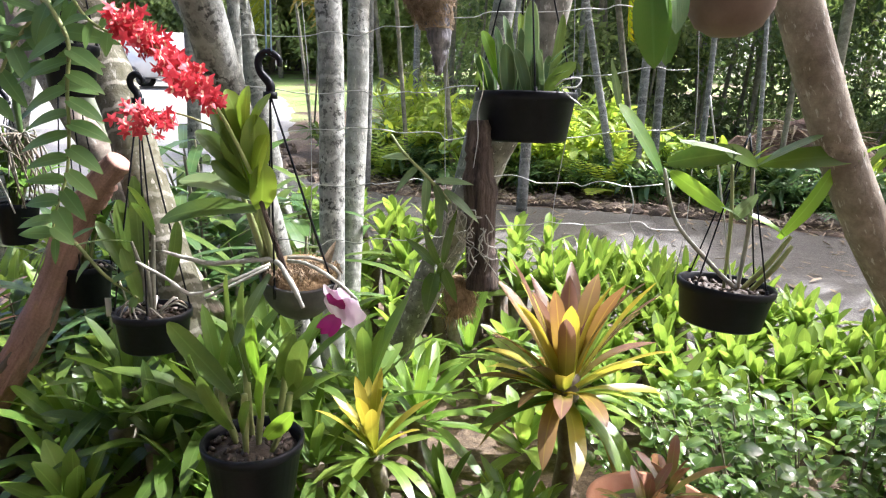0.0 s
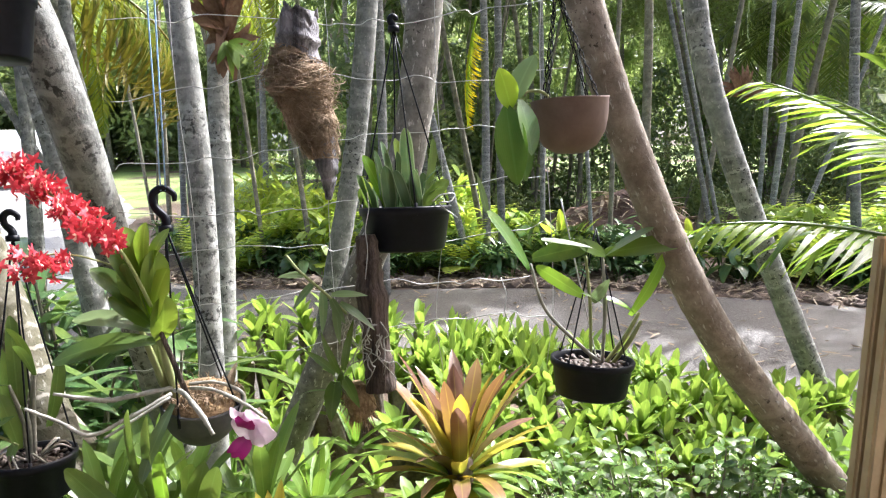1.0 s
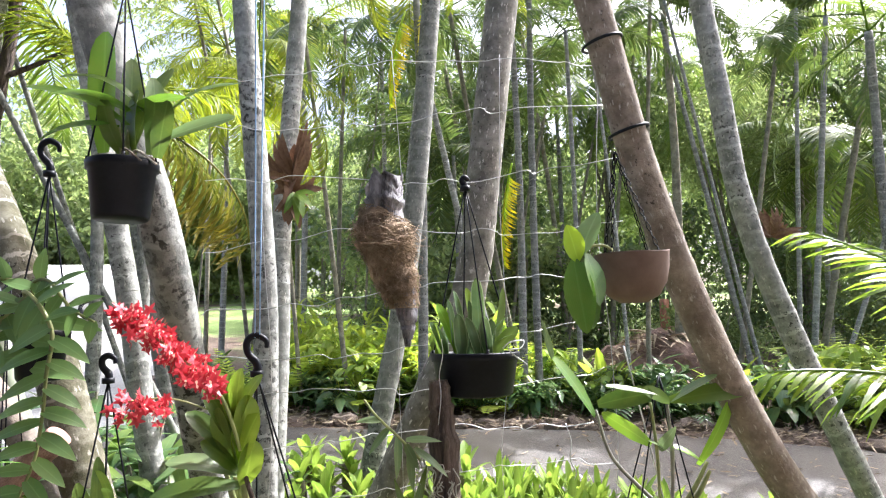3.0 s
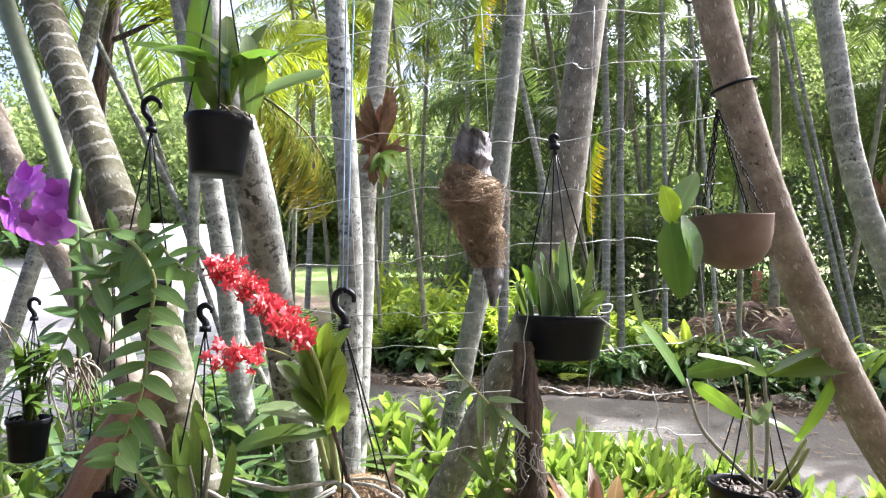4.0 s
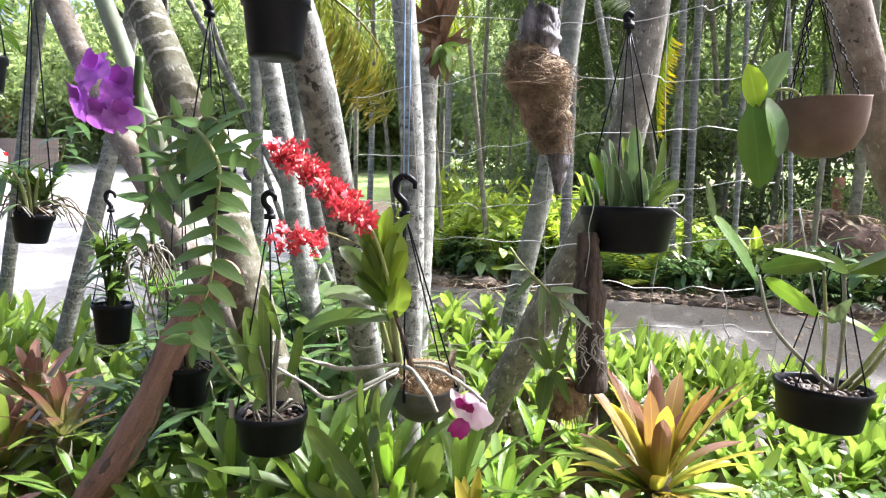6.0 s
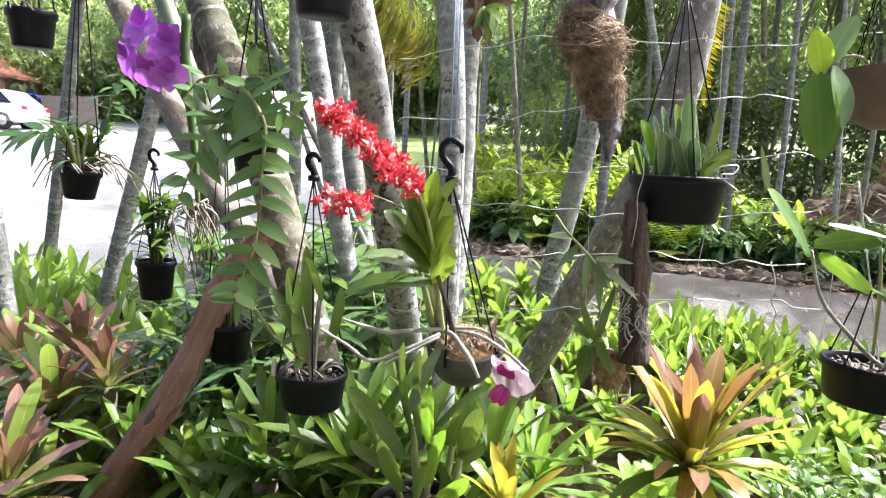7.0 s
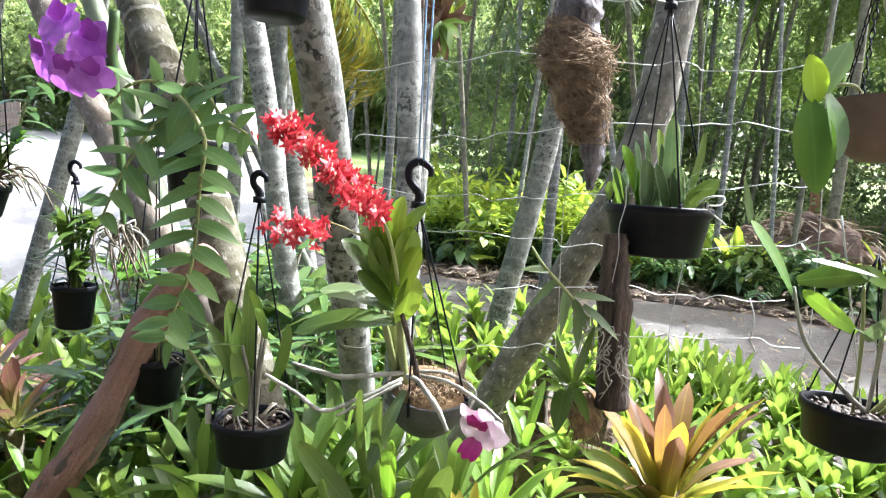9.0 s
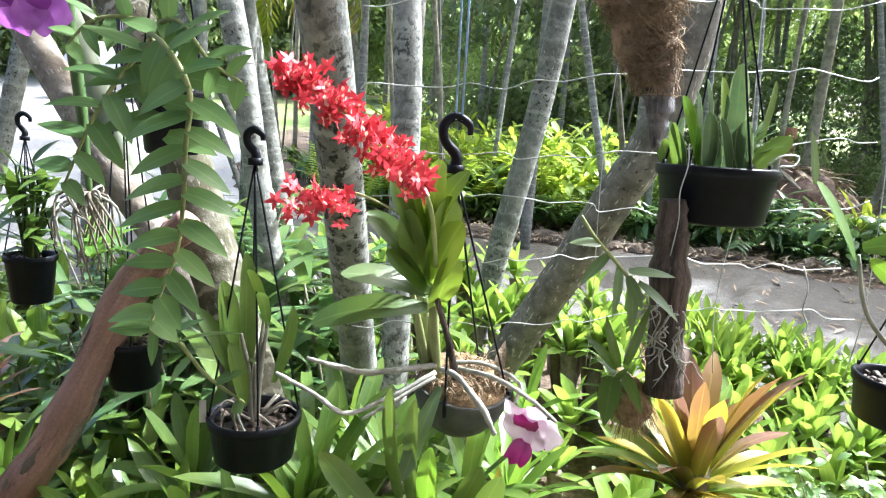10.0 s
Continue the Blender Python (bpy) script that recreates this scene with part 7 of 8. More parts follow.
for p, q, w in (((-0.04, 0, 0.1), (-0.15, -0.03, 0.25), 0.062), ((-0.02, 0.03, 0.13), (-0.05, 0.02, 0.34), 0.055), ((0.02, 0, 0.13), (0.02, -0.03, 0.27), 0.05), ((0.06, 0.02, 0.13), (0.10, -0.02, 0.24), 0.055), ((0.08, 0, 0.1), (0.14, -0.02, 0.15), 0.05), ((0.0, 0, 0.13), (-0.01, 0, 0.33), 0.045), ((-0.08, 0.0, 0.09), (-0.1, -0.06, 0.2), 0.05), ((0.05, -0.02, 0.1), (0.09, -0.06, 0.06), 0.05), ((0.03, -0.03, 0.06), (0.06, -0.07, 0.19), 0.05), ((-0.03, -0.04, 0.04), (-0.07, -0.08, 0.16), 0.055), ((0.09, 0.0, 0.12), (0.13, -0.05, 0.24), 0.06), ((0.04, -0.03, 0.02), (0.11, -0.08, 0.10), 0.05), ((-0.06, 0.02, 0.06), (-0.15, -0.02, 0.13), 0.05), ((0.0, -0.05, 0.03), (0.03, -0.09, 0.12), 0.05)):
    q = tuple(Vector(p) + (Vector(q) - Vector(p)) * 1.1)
    # Sun on the clump's middle leaves is put into a brighter leaf colour.
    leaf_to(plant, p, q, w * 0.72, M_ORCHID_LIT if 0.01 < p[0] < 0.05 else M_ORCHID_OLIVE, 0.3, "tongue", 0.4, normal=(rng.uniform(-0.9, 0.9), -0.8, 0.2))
p = (-1.165, 2.02, 1.045)
hanging_pot(p, 0.075, 0.062, 0.13, "dark pot hung in the shade behind a leaning branch", hook=(p[0] - 0.02, p[1], 1.9), hook_size=0.0)
cane_orchid(p, 5, 0.15, 0.04, 0.2, 0.08, 3, "dark green cane orchid hung in the shade", roots=4)

terra = thing("flower_pot", "round terracotta pot sunk among the plants", "flower pot", at((0.53, 1.5, 0.66)))
bm = bmesh.new()
lathe(bm, [(0, -0.35), (0.10, -0.35), (0.135, -0.04), (0.15, -0.035), (0.152, 0.0), (0.138, 0.0), (0.12, -0.04), (0.0, -0.05)], 36)
part("shell", bm, M_TERRA, terra)
bm = bmesh.new()
lathe(bm, [(0.122, -0.04), (0.08, -0.025), (0.0, -0.02)], 20)
part("potting_soil", bm, M_CHIP, terra)
for x, y, s, sd in ((0.50, 1.46, 0.52, 84), (0.58, 1.55, 0.55, 85)):
    bromeliad((x, y, 0.63), [BROM["red"][0], BROM["green"][1], BROM["red"][2], BROM["red"][3]], 14, s, sd, "bromeliad with pinkish leaf tips in a terracotta pot", (10, 84), "large bromeliads")

# the nest of fibre on a grey stump
nest = thing("fern_mount", "grey timber stump wrapped in shaggy brown fibre", "plant mount", at((-0.035, 1.47, 1.86)))
bm = bmesh.new()
tube(bm, spline([(0.04, 0, -0.235), (0.042, 0, -0.17), (0.03, 0, -0.10), (0.0, 0, 0.0), (-0.010, 0, 0.10), (-0.008, 0, 0.18)], 12), [0.006, 0.022, 0.03, 0.043, 0.044, 0.040], 26, 0.35, 7.0)
for v in bm.verts:
    a_ = math.atan2(v.co.y, v.co.x + 0.008)
    groove = noise.noise(Vector((math.cos(a_) * 3.2, math.sin(a_) * 3.2, v.co.z * 2.5)))
    if v.co.z > -0.02:
        v.co.x += 0.010 * groove * math.cos(a_)
        v.co.y += 0.010 * groove * math.sin(a_)
    if v.co.z > 0.10:
        v.co.z += (v.co.z - 0.10) / 0.08 * (0.045 * noise.noise(Vector((math.cos(a_) * 2.1 + 4.0, math.sin(a_) * 2.1, 1.0))) + 0.022 * noise.noise(Vector((math.cos(a_) * 6.0, math.sin(a_) * 6.0, 5.0))) - 0.005)
part("stump", bm, M_GREYWOOD, nest)
rng = random.Random(71)


def wrap_shape(u):
    """Centre and radius of the fibre wrap at u from its foot (0) to its top (1)."""
    return Vector((0.030 - 0.066 * u, 0, -0.125 + 0.225 * u)), 0.03 + 0.017 * math.exp(-((u - 0.22) / 0.18) ** 2) + 0.038 * math.exp(-((u - 0.68) / 0.27) ** 2)


bm = bmesh.new()
line = [wrap_shape(k / 20) for k in range(21)]
tube(bm, [c_ for c_, r in line], [r * 0.86 for c_, r in line], 22, 0.55, 5.0)
for k in range(2600):
    u = rng.random()
    a_ = rng.uniform(0, 6.28)
    da, du = rng.gauss(0, 0.28), rng.gauss(-0.04, 0.09)
    stray = rng.random() < 0.22
    pts = []
    for j in range(4):
        cc, rr = wrap_shape(min(1.02, max(-0.08, u + du * j / 2)))
        lump = 1 + 0.4 * noise.noise(Vector((math.cos(a_) * 1.6, math.sin(a_) * 1.6, u * 5)))
        pts.append(cc + Vector((math.cos(a_ + da * j), math.sin(a_ + da * j), 0)) * rr * lump * (0.9 + rng.uniform(0.0, 0.1) + (0.11 * j if stray else 0.0)))
    tube(bm, pts, [0.0009, 0.0009, 0.0008, 0.0004], 3)
part("fibre_wrap", bm, M_STRAW, nest, "shaggy brown straw-like fibre")

# the leaning barked branch
limb = thing("leaning_branch", "thick leaning branch with peeling reddish-brown bark", "branch", at((-1.66, 1.88, 0.25)))
BR = [rel(p, (-1.66, 1.88, 0.25)) for p in ((-1.66, 1.88, 0.25), (-1.535, 1.9, 0.476), (-1.41, 1.92, 0.674), (-1.301, 1.95, 0.864), (-1.155, 1.96, 1.176), (-1.06, 1.94, 1.30), (-0.975, 1.93, 1.39))]
stalk(limb, "limb", BR, [0.062, 0.058, 0.054, 0.05, 0.048, 0.044, 0.036], M_BRANCH, 14, 22, wobble=0.2)
line = spline(BR, 14)
rng = random.Random(61)
for k in range(11):
    i0 = rng.randrange(4, 52)
    a_ = rng.uniform(3.4, 6.0)
    span = rng.randrange(7, 18)
    bm = bmesh.new()
    rows = []
    for t in range(span):
        c_ = line[min(i0 + t, len(line) - 1)]
        r = 0.056 - 0.012 * (i0 + t) / len(line)
        wdt = 0.32 * math.sin(math.pi * (t + 0.5) / span) * (0.8 + 0.3 * noise.noise(Vector((k * 3.1, t * 0.5, 0))))
        rows.append([bm.verts.new(c_ + Vector((math.cos(a_ + s * wdt), math.sin(a_ + s * wdt), 0.25 * math.cos(a_ + s * wdt) * -1)) * (r + (0.003 if abs(s) < 1 else -0.001))) for s in (-1, -0.4, 0.4, 1)])
    for r0, r1 in zip(rows, rows[1:]):
        for s in range(3):
            bm.faces.new((r0[s], r0[s + 1], r1[s + 1], r1[s]))
    part("bark_flake", bm, M_BARK_BROWN if k % 2 else M_BRANCH, limb)

# staghorn fern on the slim palm
stag = thing("staghorn_fern", "dried brown staghorn fern bound to a palm trunk", "fern", at((-0.475, 3.10, 2.47), 0, 0, 0, 1.25))
rng = random.Random(6)
for k in range(34):
    a_ = math.pi * rng.uniform(-0.05, 1.05)
    l = rng.uniform(0.12, 0.22)
    z0 = rng.uniform(-0.14, -0.04)
    leaf_to(stag, (0.02, -0.03, z0), (0.02 + l * 0.6 * math.cos(a_), rng.uniform(-0.1, -0.05), z0 + l * (0.15 + 1.0 * math.sin(a_)) * rng.choice((1, 1, 1, 1, -0.5))), rng.uniform(0.022, 0.05), M_SHIELD, rng.uniform(0.3, 1.4), "lance" if k % 3 else "oval", 0.5, normal=(math.cos(a_) * 0.8, -1, rng.uniform(-0.4, 0.4)))
for dx, dz, w in ((0.05, -0.17, 0.05), (0.09, -0.10, 0.05), (-0.05, -0.14, 0.04), (0.12, -0.02, 0.04), (0.02, -0.22, 0.035)):
    leaf_to(stag, (0.03, -0.08, -0.12), (0.03 + dx * 0.7, -0.12, -0.12 + dz * 0.6), w * 0.8, M_PALM, 0.7, "lance", 0.1)

# another on the canes across the drive
stag2 = thing("staghorn_fern", "dry orange-brown staghorn fern on a slender stem", "fern", at((4.64, 7.25, 2.79)))
for k in range(26):
    a_ = math.pi * rng.uniform(-0.1, 1.1)
    l = rng.uniform(0.18, 0.36)
    leaf_to(stag2, (0, 0, -0.1), (l * math.cos(a_), rng.uniform(-0.15, -0.03), -0.1 + l * math.sin(a_)), rng.uniform(0.05, 0.1), M_SHIELD, rng.uniform(0.3, 1.2), "lance", 0.4, normal=(0, -1, rng.uniform(-0.3, 0.5)))
for x, y, z, hgt in ((3.25, 3.55, 2.98, 2.75), (3.40, 3.55, 2.80, 2.6)):
    pl = thing("ginger_plant", "tall stem with a loose orange flower head", "flowering plant", at((x, y, gz(x, y))), "flowering stems")
    stalk(pl, "stem", [(0.1, 0, -0.05), (0.06, 0, 1.2), (0, 0, z - gz(x, y))], [0.012, 0.01, 0.006], M_CANE)
    for k in range(14):
        blade(pl, (0, 0, z - gz(x, y) - 0.02), k * 40 + 10, rng.uniform(-50, 75), 0.11, 0.042, M_ORANGE, 1.4, "lance")
    for k in range(7):
        blade(pl, (0.06 - 0.008 * k, 0, 0.7 + 0.2 * k), k * 137, 35, 0.34, 0.07, M_PALM, 0.9, "lance")

for c_ in (Vector((0.652, 1.638, 2.21)), Vector((0.578, 1.612, 2.46))):
    ring = [c_ + Vector((0.055 * math.cos(u * 0.3491), 0.055 * math.sin(u * 0.3491), 0.30 * 0.055 * math.cos(u * 0.3491))) for u in range(19)]
    bm = bmesh.new()
    tube(bm, ring, 0.005, 6)
    tagged(part("tie", bm, M_BLACK), "black tie wound round a palm trunk", "tie", "ties on the palm trunk")

# ---- wire netting ----
fence = thing("wire_fence", "slack galvanised wire netting strung across the bed", "wire fence")
rng = random.Random(4)
FY = 1.80
for k, z in enumerate((1.24, 1.37, 1.50, 1.63, 1.78, 1.95, 2.12, 2.30, 2.46)):
    pts = []
    x1 = 0.62 if z < 1.9 else 0.70
    x = -0.55
    while x < x1:
        pts.append((x, FY + rng.uniform(-0.012, 0.012), z + 0.06 * (x - 0.1) + 0.02 * math.sin(5 * x + k * 1.7) + rng.uniform(-0.011, 0.011)))
        x += rng.uniform(0.02, 0.09)
    bm = bmesh.new()
    tube(bm, spline(pts, 3), 0.0013, 5)
    part("strand", bm, M_WIRE, fence)
for x in (-0.38, 0.0, 0.30, 0.62):
    bm = bmesh.new()
    tube(bm, spline([(x + rng.uniform(-0.02, 0.02), FY - 0.004, z) for z in (1.12, 1.3, 1.6, 2.0, 2.5)], 5), 0.0012, 4)
    part("strand", bm, M_WIRE, fence)

bm = bmesh.new()
tube(bm, spline([(0.476, FY, 1.385), (0.488, FY - 0.01, 1.335), (0.482, FY - 0.012, 1.285), (0.498, FY - 0.012, 1.25), (0.492, FY - 0.01, 1.228)], 5), [0.0016, 0.0016, 0.0022, 0.0012], 6)
part("loose_end", bm, M_WIRE, fence)

# ---- right-hand side: slatted post and palm fronds ----
post = thing("slatted_post", "post of upright pale bamboo slats in the sun", "post", at((0.957, 1.03, 0.28), 0, 6.0, 0))
for k in range(10):
    bm = bmesh.new()
    bmesh.ops.create_cube(bm, size=1.0, matrix=pose(-0.052 + 0.026 * (k % 5), -0.014 + 0.028 * (k // 5) + 0.003 * (k % 2), 0.615, 0, 0.3 * math.sin(k * 2.3), 0) @ Matrix.Diagonal((0.0252, 0.024, 1.24 + 0.012 * (k % 3), 1)))
    bmesh.ops.bevel(bm, geom=bm.edges[:], offset=0.005, segments=2, affect="EDGES")
    part("slat", bm, M_SLAT, post, smooth=False)
areca = thing("palm_tree", "young feather palm with sunlit arching fronds", "palm tree", at((2.25, 1.62, 0.3)), "palms in the bed")
stalk(areca, "trunk", [(0, 0, 0), (0.0, 0, 0.5), (-0.06, 0.02, 1.02)], [0.03, 0.025, 0.02], M_CANE)
SIDE = frond_mesh("side_frond", M_PALM_GLOSS, 1.08, 25, 0.34, 0.45, 0.022, -20, 0.85)
for p, az, el in (((-0.10, 0.06, 1.0), 84, 22), ((-0.06, 0, 1.02), 62, 48), ((-0.04, 0.0, 1.0), 20, 50), ((-0.04, 0.0, 1.0), -60, 40), ((-0.04, 0, 1.0), -120, 40)):
    part("frond", SIDE, None, areca, m=aim(p, az, el))

# the dark branchy tree beyond the ringed palm
dark = thing("tree", "dark-barked branchy tree beside the drive", "tree", at((-2.42, 4.2, gz(-2.4, 4.2) - 0.05)), "trees behind the drive")
bm = bmesh.new()
tube(bm, spline([(0.05, 0, 0), (0.0, 0, 1.2), (-0.05, 0, 2.4), (0.05, 0, 3.2), (0.1, 0, 4.2)], 8), [0.06, 0.05, 0.048, 0.04, 0.02], 12, 0.25, 3)
part("trunk", bm, M_WOOD, dark)
for pts, r in (([(-0.05, 0, 2.45), (-0.35, 0.05, 2.75), (-0.6, 0, 2.8)], 0.03), ([(0.02, 0, 2.9), (0.3, -0.05, 3.0), (0.75, 0, 3.3)], 0.02), ([(0.05, 0, 3.2), (-0.2, 0.1, 3.6), (-0.5, 0, 3.9)], 0.02), ([(-0.03, 0, 2.2), (-0.25, -0.05, 2.35), (-0.5, 0, 2.6)], 0.018)):
    bm = bmesh.new()
    tube(bm, spline(pts, 6), [r, r * 0.8, r * 0.4], 8, 0.2, r)
    part("limb", bm, M_WOOD, dark)
for k, (x, z) in enumerate(((-0.6, 2.95), (0.75, 3.5), (-0.5, 4.1), (0.1, 4.4))):
    part("crown", CLOUDS[k % 2], None, dark, m=at((x, 0, z), 0, 0, k * 80, 0.32))

# feather palms between the trunks
def feather_palm(x, y, height, count, seed, mesh, label, scale=1.0, low=-30, high=70, hanging=(), hanging_mesh=None):
    z = gz(x, y)
    tree = thing("palm_tree", label, "palm tree", at((x, y, z - 0.05)), "feather palms")
    bm = bmesh.new()
    tube(bm, spline([(0, 0, 0), (0.04, 0, height * 0.5), (0, 0, height)], 8), [0.05, 0.04, 0.03], 10, 0.05, seed)
    part("trunk", bm, M_BARK, tree)
    crown_of(tree, Vector((0, 0, height)), count, mesh, seed, scale, low, high)
    for p, az, el, k in hanging:
        part("frond", hanging_mesh or FROND_YEL, None, tree, "yellow hanging frond", aim(p, az, el) @ Matrix.Scale(k, 4))


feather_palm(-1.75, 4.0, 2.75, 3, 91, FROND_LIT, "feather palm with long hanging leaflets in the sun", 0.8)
feather_palm(1.52, 7.0, 5.2, 6, 92, FROND_DK, "slender palm with one yellow hanging frond", 1.0, -20, 60, [((-0.06, -0.1, 2.75), 100, -74, 0.95)])
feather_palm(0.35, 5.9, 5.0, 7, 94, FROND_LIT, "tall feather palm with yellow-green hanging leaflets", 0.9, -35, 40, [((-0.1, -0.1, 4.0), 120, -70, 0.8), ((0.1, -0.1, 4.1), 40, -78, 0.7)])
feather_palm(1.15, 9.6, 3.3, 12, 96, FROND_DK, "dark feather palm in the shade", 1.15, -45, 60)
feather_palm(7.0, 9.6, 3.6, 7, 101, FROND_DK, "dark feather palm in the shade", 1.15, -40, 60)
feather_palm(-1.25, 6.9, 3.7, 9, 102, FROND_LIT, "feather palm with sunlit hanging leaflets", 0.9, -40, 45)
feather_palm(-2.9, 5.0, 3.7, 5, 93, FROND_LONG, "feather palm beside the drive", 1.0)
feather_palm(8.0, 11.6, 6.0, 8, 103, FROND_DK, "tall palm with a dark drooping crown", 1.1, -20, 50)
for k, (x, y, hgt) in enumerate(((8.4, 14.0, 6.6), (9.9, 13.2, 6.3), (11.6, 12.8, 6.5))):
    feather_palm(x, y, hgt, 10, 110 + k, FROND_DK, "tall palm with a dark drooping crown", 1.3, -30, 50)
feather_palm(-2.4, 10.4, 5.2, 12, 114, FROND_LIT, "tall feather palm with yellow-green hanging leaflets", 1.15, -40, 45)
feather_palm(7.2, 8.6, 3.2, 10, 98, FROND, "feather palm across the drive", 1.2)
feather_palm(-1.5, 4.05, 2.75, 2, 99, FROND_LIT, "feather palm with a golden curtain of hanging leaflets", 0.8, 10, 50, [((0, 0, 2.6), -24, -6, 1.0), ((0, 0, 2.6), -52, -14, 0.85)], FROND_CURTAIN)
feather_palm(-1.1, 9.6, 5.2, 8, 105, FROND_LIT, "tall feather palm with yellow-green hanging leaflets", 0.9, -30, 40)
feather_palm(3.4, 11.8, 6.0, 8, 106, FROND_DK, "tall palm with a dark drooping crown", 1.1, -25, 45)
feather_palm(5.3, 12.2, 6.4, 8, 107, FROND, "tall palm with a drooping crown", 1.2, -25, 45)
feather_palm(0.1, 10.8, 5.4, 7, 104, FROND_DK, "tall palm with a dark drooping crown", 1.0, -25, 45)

# ---- the round-leaved shrub ----
shrub = thing("shrub", "low shrub of small glossy leaves catching the sun", "shrub", at((1.12, 1.85, gz(1, 1.85))))
rng = random.Random(15)
bm = bmesh.new()
tips = []
for k in range(70):
    a_, d_ = rng.uniform(0, 6.28), 0.75 * math.sqrt(rng.random())
    tip = Vector((d_ * math.cos(a_), 0.75 * d_ * math.sin(a_), 0.5 * math.sqrt(max(0.05, 1 - (d_ / 0.85) ** 2)) * rng.uniform(0.75, 1.1)))
    tips.append(tip)
    tube(bm, spline([(tip.x * 0.4, tip.y * 0.4, 0), (tip.x * 0.8, tip.y * 0.8, tip.z * 0.5), tip], 4), [0.005, 0.004, 0.002], 5)
tagged(part("stem", bm, M_STEM, shrub), kind="stuff")
bm = bmesh.new()
for tip in tips:
    for j in range(40):
        u = rng.uniform(0.4, 1.05)
        p = Vector((tip.x * (0.5 + 0.5 * u), tip.y * (0.5 + 0.5 * u), tip.z * u)) + Vector((rng.uniform(-0.06, 0.06), rng.uniform(-0.06, 0.06), rng.uniform(-0.05, 0.03)))
        l = rng.uniform(0.03, 0.062)
        leaf(bm, aim(p, rng.uniform(0, 360), rng.uniform(-40, 45), rng.uniform(-35, 35)), l, l * rng.uniform(0.55, 0.72), 0.7, 0.3, 4, "oval")
tagged(part("foliage", bm, M_SHRUB, shrub), kind="stuff")

# ---- vehicles, house and fence up the drive ----


def paint(name, c, rough=0.25):
    return plain(name, tuple(0.94 * v for v in c), c, 8, rough, 0.0, 0.6)


M_WHITE = paint("white_paint", (0.8, 0.8, 0.8))
M_BLUE = paint("blue_paint", (0.03, 0.07, 0.45))
M_GLASS = plain("tinted_glass", (0.03, 0.035, 0.04), (0.05, 0.055, 0.06), 5, 0.08, 0.0, 0.8)
M_TYRE = plain("tyre_rubber", (0.02, 0.02, 0.02), (0.035, 0.035, 0.035), 60, 0.85)
M_RIM = plain("alloy_rim", (0.45, 0.45, 0.46), (0.6, 0.6, 0.61), 30, 0.35, 0.1, metal=0.6)
M_TAIL = plain("tail_lamp", (0.4, 0.02, 0.02), (0.5, 0.03, 0.03), 20, 0.2, 0.0)


def extrude_profile(bm, pts, half, top_in=0.0, zmax=1.0):
    """A side profile (x along, z up), made solid across y; top_in narrows it towards zmax."""
    rows = []
    for s in (-1, 1):
        rows.append([bm.verts.new((x, s * (half - top_in * max(0, z - 0.75) / max(0.01, zmax - 0.75)), z)) for x, z in pts])
    n = len(pts)
    for i in range(n):
        j = (i + 1) % n
        bm.faces.new((rows[0][i], rows[0][j], rows[1][j], rows[1][i]))
    bm.faces.new(rows[0][::-1])
    bm.faces.new(rows[1])
    bmesh.ops.recalc_face_normals(bm, faces=bm.faces)


def vehicle(name, label, x, y, heading, body_pts, cabin_pts, colour, length, height, wheels, windows, scale=1.0):
    car = thing(name, label, name.replace("_", " "), at((x, y, gz(x, y) + 0.03), 0, 0, heading, scale), "parked vehicles")
    bm = bmesh.new()
    extrude_profile(bm, body_pts, 0.86)
    bmesh.ops.bevel(bm, geom=bm.edges[:], offset=0.03, segments=2, affect="EDGES")
    body = part("body", bm, colour, car)
    if cabin_pts:
        bm = bmesh.new()
        extrude_profile(bm, cabin_pts, 0.80, 0.14, height)
        bmesh.ops.bevel(bm, geom=bm.edges[:], offset=0.04, segments=2, affect="EDGES")
        part("cabin", bm, colour, car)
    for pts, inset in windows:
        for s in (-1, 1):
            bm = bmesh.new()
            vs = [bm.verts.new((px_, s * (0.815 - inset * (pz - 0.75)), pz)) for px_, pz in pts]
            f = bm.faces.new(vs if s < 0 else vs[::-1])
            bmesh.ops.solidify(bm, geom=[f], thickness=0.02)
            part("window", bm, M_GLASS, car, smooth=False)
    for wx in wheels:
        for s in (-1, 1):
            tyre_bm = bmesh.new()
            lathe(tyre_bm, [(0.19, -0.1), (0.31, -0.1), (0.325, -0.06), (0.325, 0.06), (0.31, 0.1), (0.19, 0.1), (0.19, -0.1)], 24)
            w = part("wheel", tyre_bm, M_TYRE, car, m=pose(wx, s * 0.76, 0.325, 90, 0, 0))
            rim_bm = bmesh.new()
            lathe(rim_bm, [(0, -0.07), (0.06, -0.08), (0.1, -0.06), (0.19, -0.075), (0.195, 0.075), (0.1, 0.06), (0.06, 0.08), (0, 0.07)], 18)
            part("rim", rim_bm, M_RIM, w)
    for s in (-1, 1):
        bm = bmesh.new()
        bmesh.ops.create_cube(bm, size=1, matrix=pose(length / 2 - 0.03, s * 0.7, 0.82) @ Matrix.Diagonal((0.08, 0.28, 0.14, 1)))
        part("tail_light", bm, M_TAIL, car, "red tail light", smooth=False)
    return car


L = 4.2
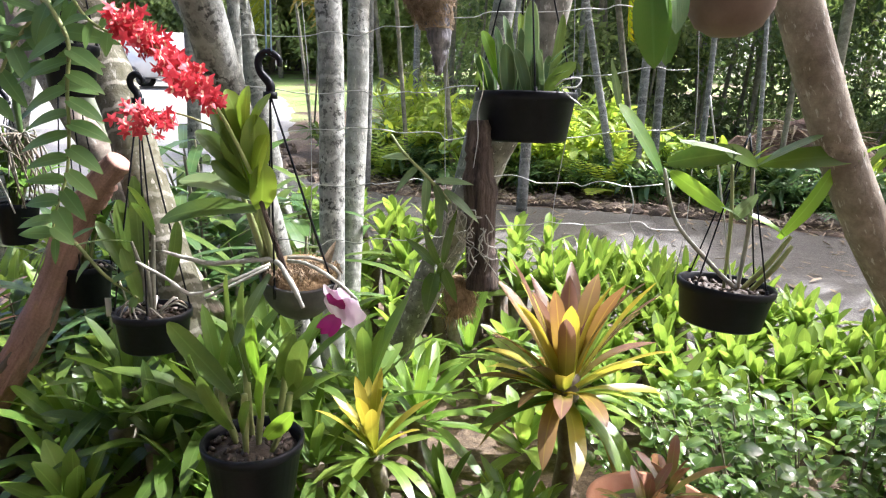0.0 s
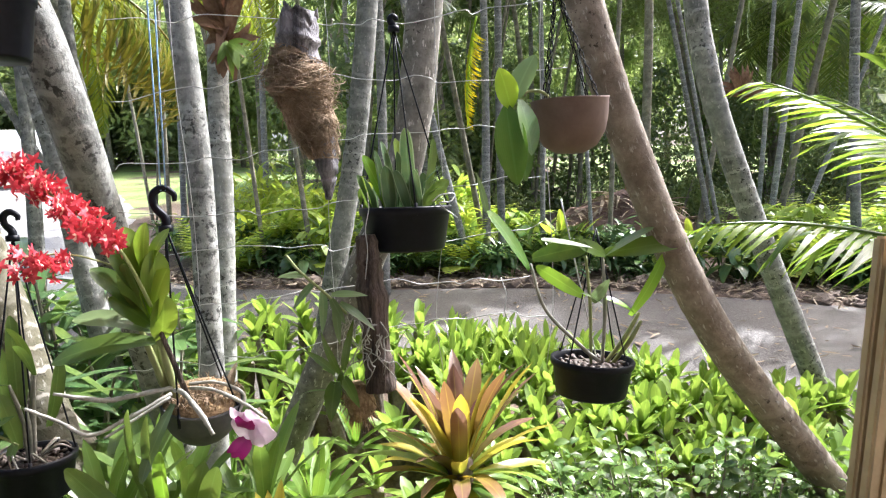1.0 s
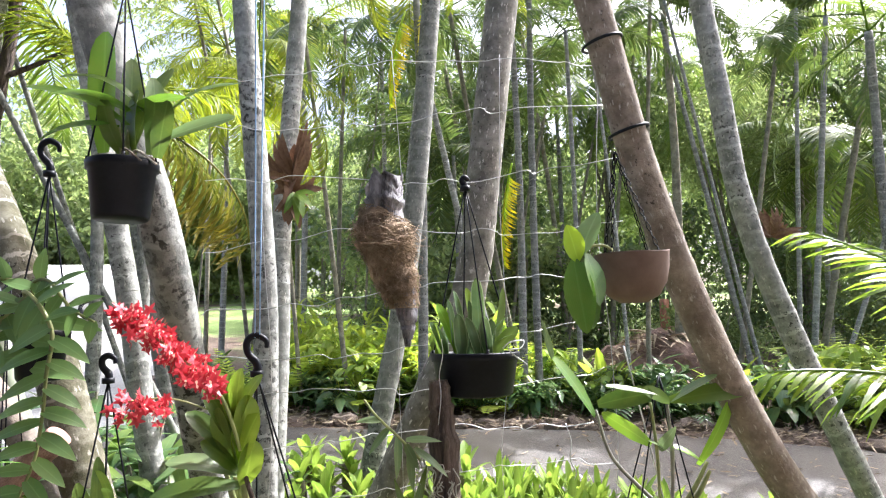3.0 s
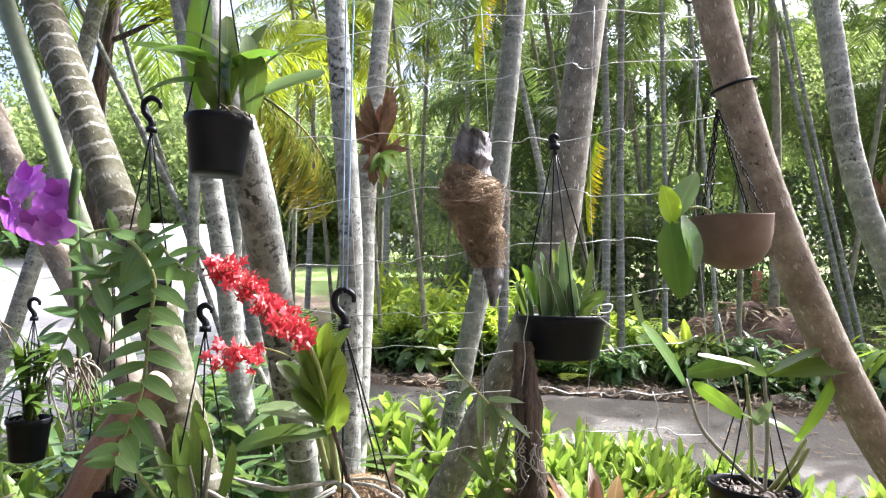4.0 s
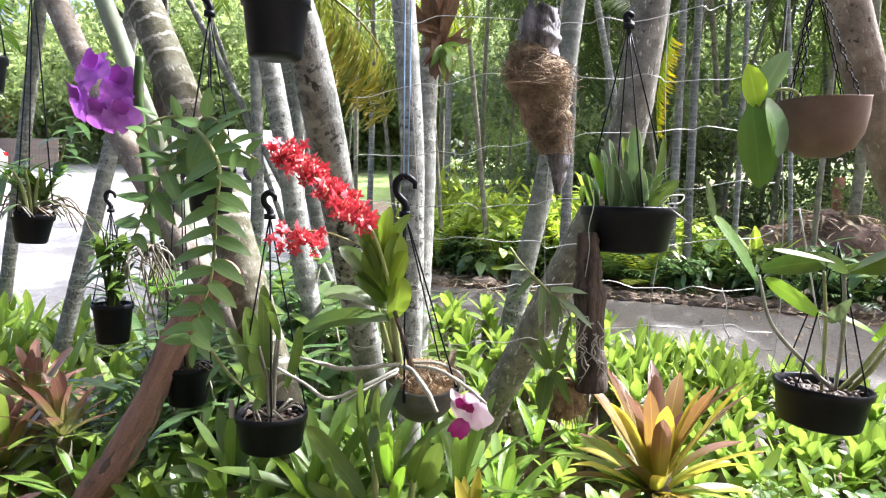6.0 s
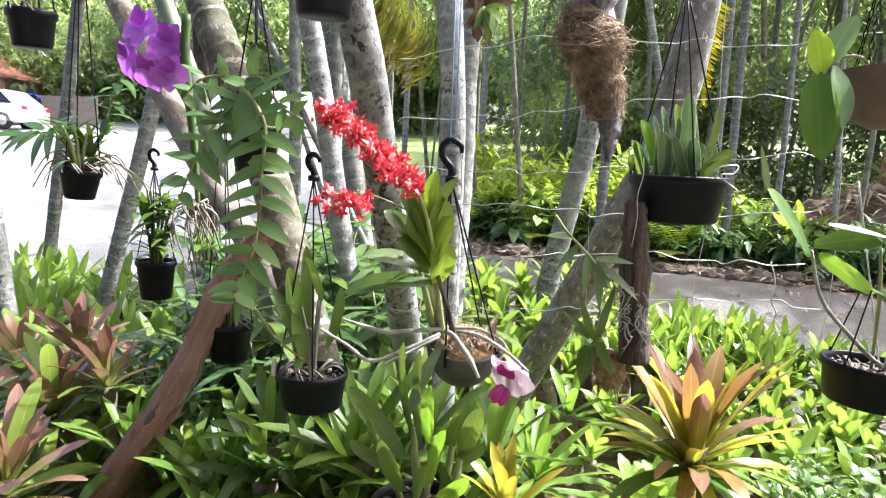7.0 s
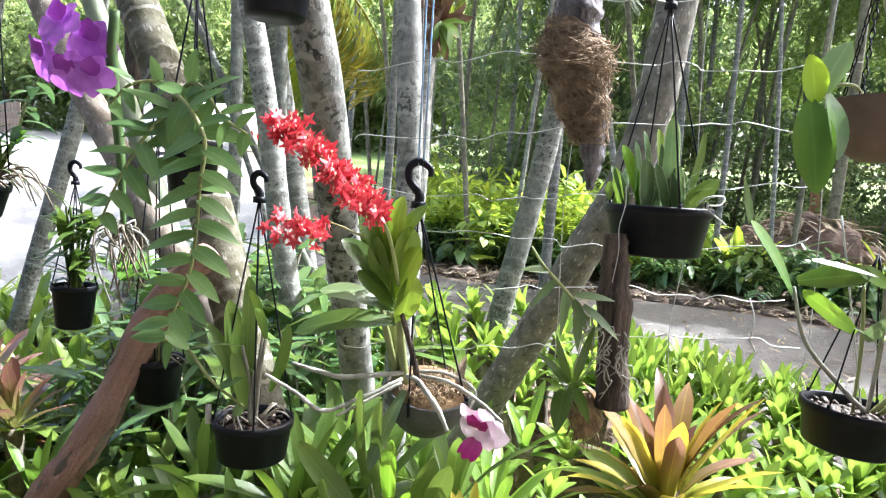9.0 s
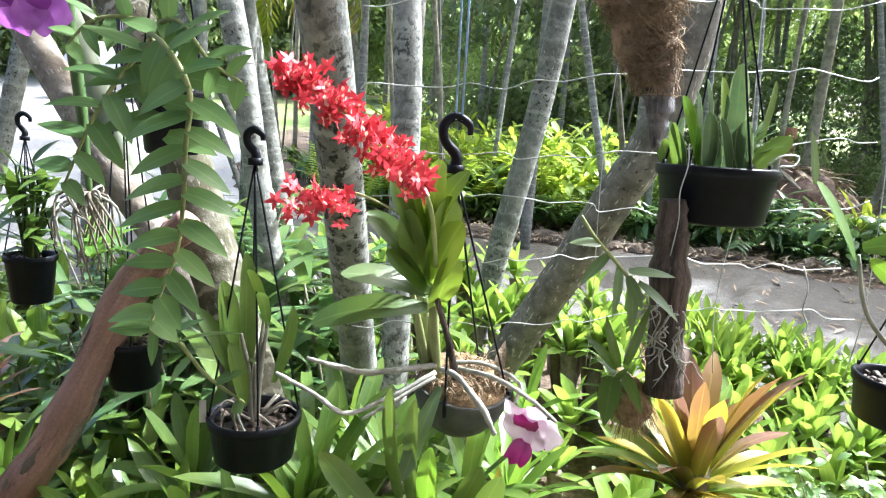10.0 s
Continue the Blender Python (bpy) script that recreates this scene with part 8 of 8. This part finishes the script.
vehicle("car", "white hatchback parked on the sunlit drive", -21.8, 23.0, 8, [(-2.1, 0.28), (-2.12, 0.6), (-1.95, 0.8), (-1.0, 0.92), (1.95, 0.95), (2.1, 0.85), (2.1, 0.3)], [(-1.2, 0.88), (-0.45, 1.45), (1.3, 1.48), (2.0, 0.95)], M_WHITE, L, 1.48, (-1.3, 1.3),
        [([(-0.85, 0.98), (-0.35, 1.38), (0.3, 1.4), (0.3, 0.98)], 0.2), ([(0.38, 0.98), (0.38, 1.4), (1.2, 1.4), (1.65, 0.98)], 0.2)])
vehicle("van", "white delivery van parked up the drive", -9.9, 21.0, 12, [(-2.2, 0.3), (-2.25, 0.75), (-2.05, 0.95), (-1.55, 1.6), (-1.3, 1.68), (2.2, 1.72), (2.25, 0.3)], None, M_WHITE, 4.5, 1.72, (-1.5, 1.4),
        [([(-1.95, 1.0), (-1.55, 1.5), (-0.95, 1.5), (-0.95, 1.0)], 0.0)], 0.95)
vehicle("car", "blue hatchback parked beyond the drive", -23.6, 26.0, 95, [(-2.1, 0.28), (-2.12, 0.6), (-1.95, 0.8), (-1.0, 0.92), (1.95, 0.95), (2.1, 0.85), (2.1, 0.3)], [(-1.2, 0.88), (-0.45, 1.45), (1.3, 1.48), (2.0, 0.95)], M_BLUE, L, 1.48, (-1.3, 1.3),
        [([(-0.85, 0.98), (-0.35, 1.38), (0.3, 1.4), (0.3, 0.98)], 0.2), ([(0.38, 0.98), (0.38, 1.4), (1.2, 1.4), (1.65, 0.98)], 0.2)])

M_BRICK = plain("painted_brick", (0.36, 0.20, 0.14), (0.45, 0.28, 0.2), 6, 0.9, 0.3)
M_TILE = plain("roof_tile", (0.30, 0.10, 0.07), (0.42, 0.17, 0.11), 5, 0.8, 0.4)
house = thing("house", "low brick house with a red tiled roof", "house", at((-30.8, 30.5, gz(-33, 30.5) - 0.9)))
bm = bmesh.new()
bmesh.ops.create_cube(bm, size=1, matrix=pose(0, 0, 1.3) @ Matrix.Diagonal((11.0, 5.0, 2.8, 1)))
part("wall", bm, M_BRICK, house, smooth=False)
bm = bmesh.new()
e1 = [bm.verts.new(p) for p in ((-6.1, -3.1, 2.7), (6.1, -3.1, 2.7), (6.1, 3.1, 2.7), (-6.1, 3.1, 2.7))]
e2 = [bm.verts.new((p.co.x, p.co.y, 2.85)) for p in e1]
r1, r2 = bm.verts.new((-3.2, 0, 4.3)), bm.verts.new((3.2, 0, 4.3))
bm.faces.new(e1[::-1])
for i in range(4):
    bm.faces.new((e1[i], e1[(i + 1) % 4], e2[(i + 1) % 4], e2[i]))
bm.faces.new((e2[0], e2[1], r2, r1))
bm.faces.new((e2[1], e2[2], r2))
bm.faces.new((e2[2], e2[3], r1, r2))
bm.faces.new((e2[3], e2[0], r1))
part("roof", bm, M_TILE, house, smooth=False)
for wx in (-3.0, 0.4, 4.2):
    fb = bmesh.new()
    bmesh.ops.create_cube(fb, size=1, matrix=pose(wx, -2.52, 1.5) @ Matrix.Diagonal((1.5, 0.1, 1.2, 1)))
    w = part("window", fb, M_WHITE, house, smooth=False)
    for k in (-1, 1):
        gb = bmesh.new()
        bmesh.ops.create_cube(gb, size=1, matrix=pose(wx + k * 0.36, -2.575, 1.5) @ Matrix.Diagonal((0.62, 0.02, 1.02, 1)))
        part("pane", gb, M_GLASS, w, smooth=False)

M_PALING = plain("fence_paling", (0.26, 0.19, 0.13), (0.40, 0.31, 0.22), 10, 0.85, 0.4)
pf = thing("timber_fence", "weathered timber paling fence behind the parked cars", "fence", at((-19.5, 27.5, gz(-19, 27.5))))
bm = bmesh.new()
bmesh.ops.create_cube(bm, size=1, matrix=Matrix.Diagonal((0.14, 0.02, 1.35, 1)))
PALE = mesh_of(bm, "paling", M_PALING, False)
rng = random.Random(2)
for k in range(26):
    part("paling", PALE, None, pf, m=pose(-4.5 + 0.15 * k, 0, 0.66 + rng.uniform(-0.02, 0.02)))
for z in (0.3, 1.0):
    bm = bmesh.new()
    bmesh.ops.create_cube(bm, size=1, matrix=pose(-2.55, 0.04, z) @ Matrix.Diagonal((4.0, 0.05, 0.08, 1)))
    part("rail", bm, M_PALING, pf, smooth=False)

# ---- unseen wall, roof and floor, added to hold back sky light ----
M_RENDER = plain("painted_wall", (0.34, 0.29, 0.22), (0.42, 0.36, 0.28), 9, 0.85, 0.2)
bm = bmesh.new()
bmesh.ops.create_cube(bm, size=1, matrix=pose(-1.0, -1.9, 1.75) @ Matrix.Diagonal((14.0, 0.2, 3.1, 1)))
tagged(part("wall_south", bm, M_RENDER, smooth=False), "plain painted wall added out of view, facing the bed", "wall", kind="structure")
bm = bmesh.new()
bmesh.ops.create_cube(bm, size=1, matrix=pose(-1.0, -0.75, 3.05, 6, 0, 0) @ Matrix.Diagonal((14.0, 2.3, 0.12, 1)))
tagged(part("ceiling", bm, M_PALING, smooth=False), "timber-lined roof added out of view to block the sky", "roof", kind="structure")
bm = bmesh.new()
bmesh.ops.create_cube(bm, size=1, matrix=pose(-1.0, -0.8, 0.30) @ Matrix.Diagonal((14.0, 2.2, 0.10, 1)))
tagged(part("floor", bm, plain("concrete", (0.25, 0.24, 0.22), (0.36, 0.35, 0.32), 20, 0.9, 0.3), smooth=False), "plain concrete floor added out of view", "floor", kind="structure")
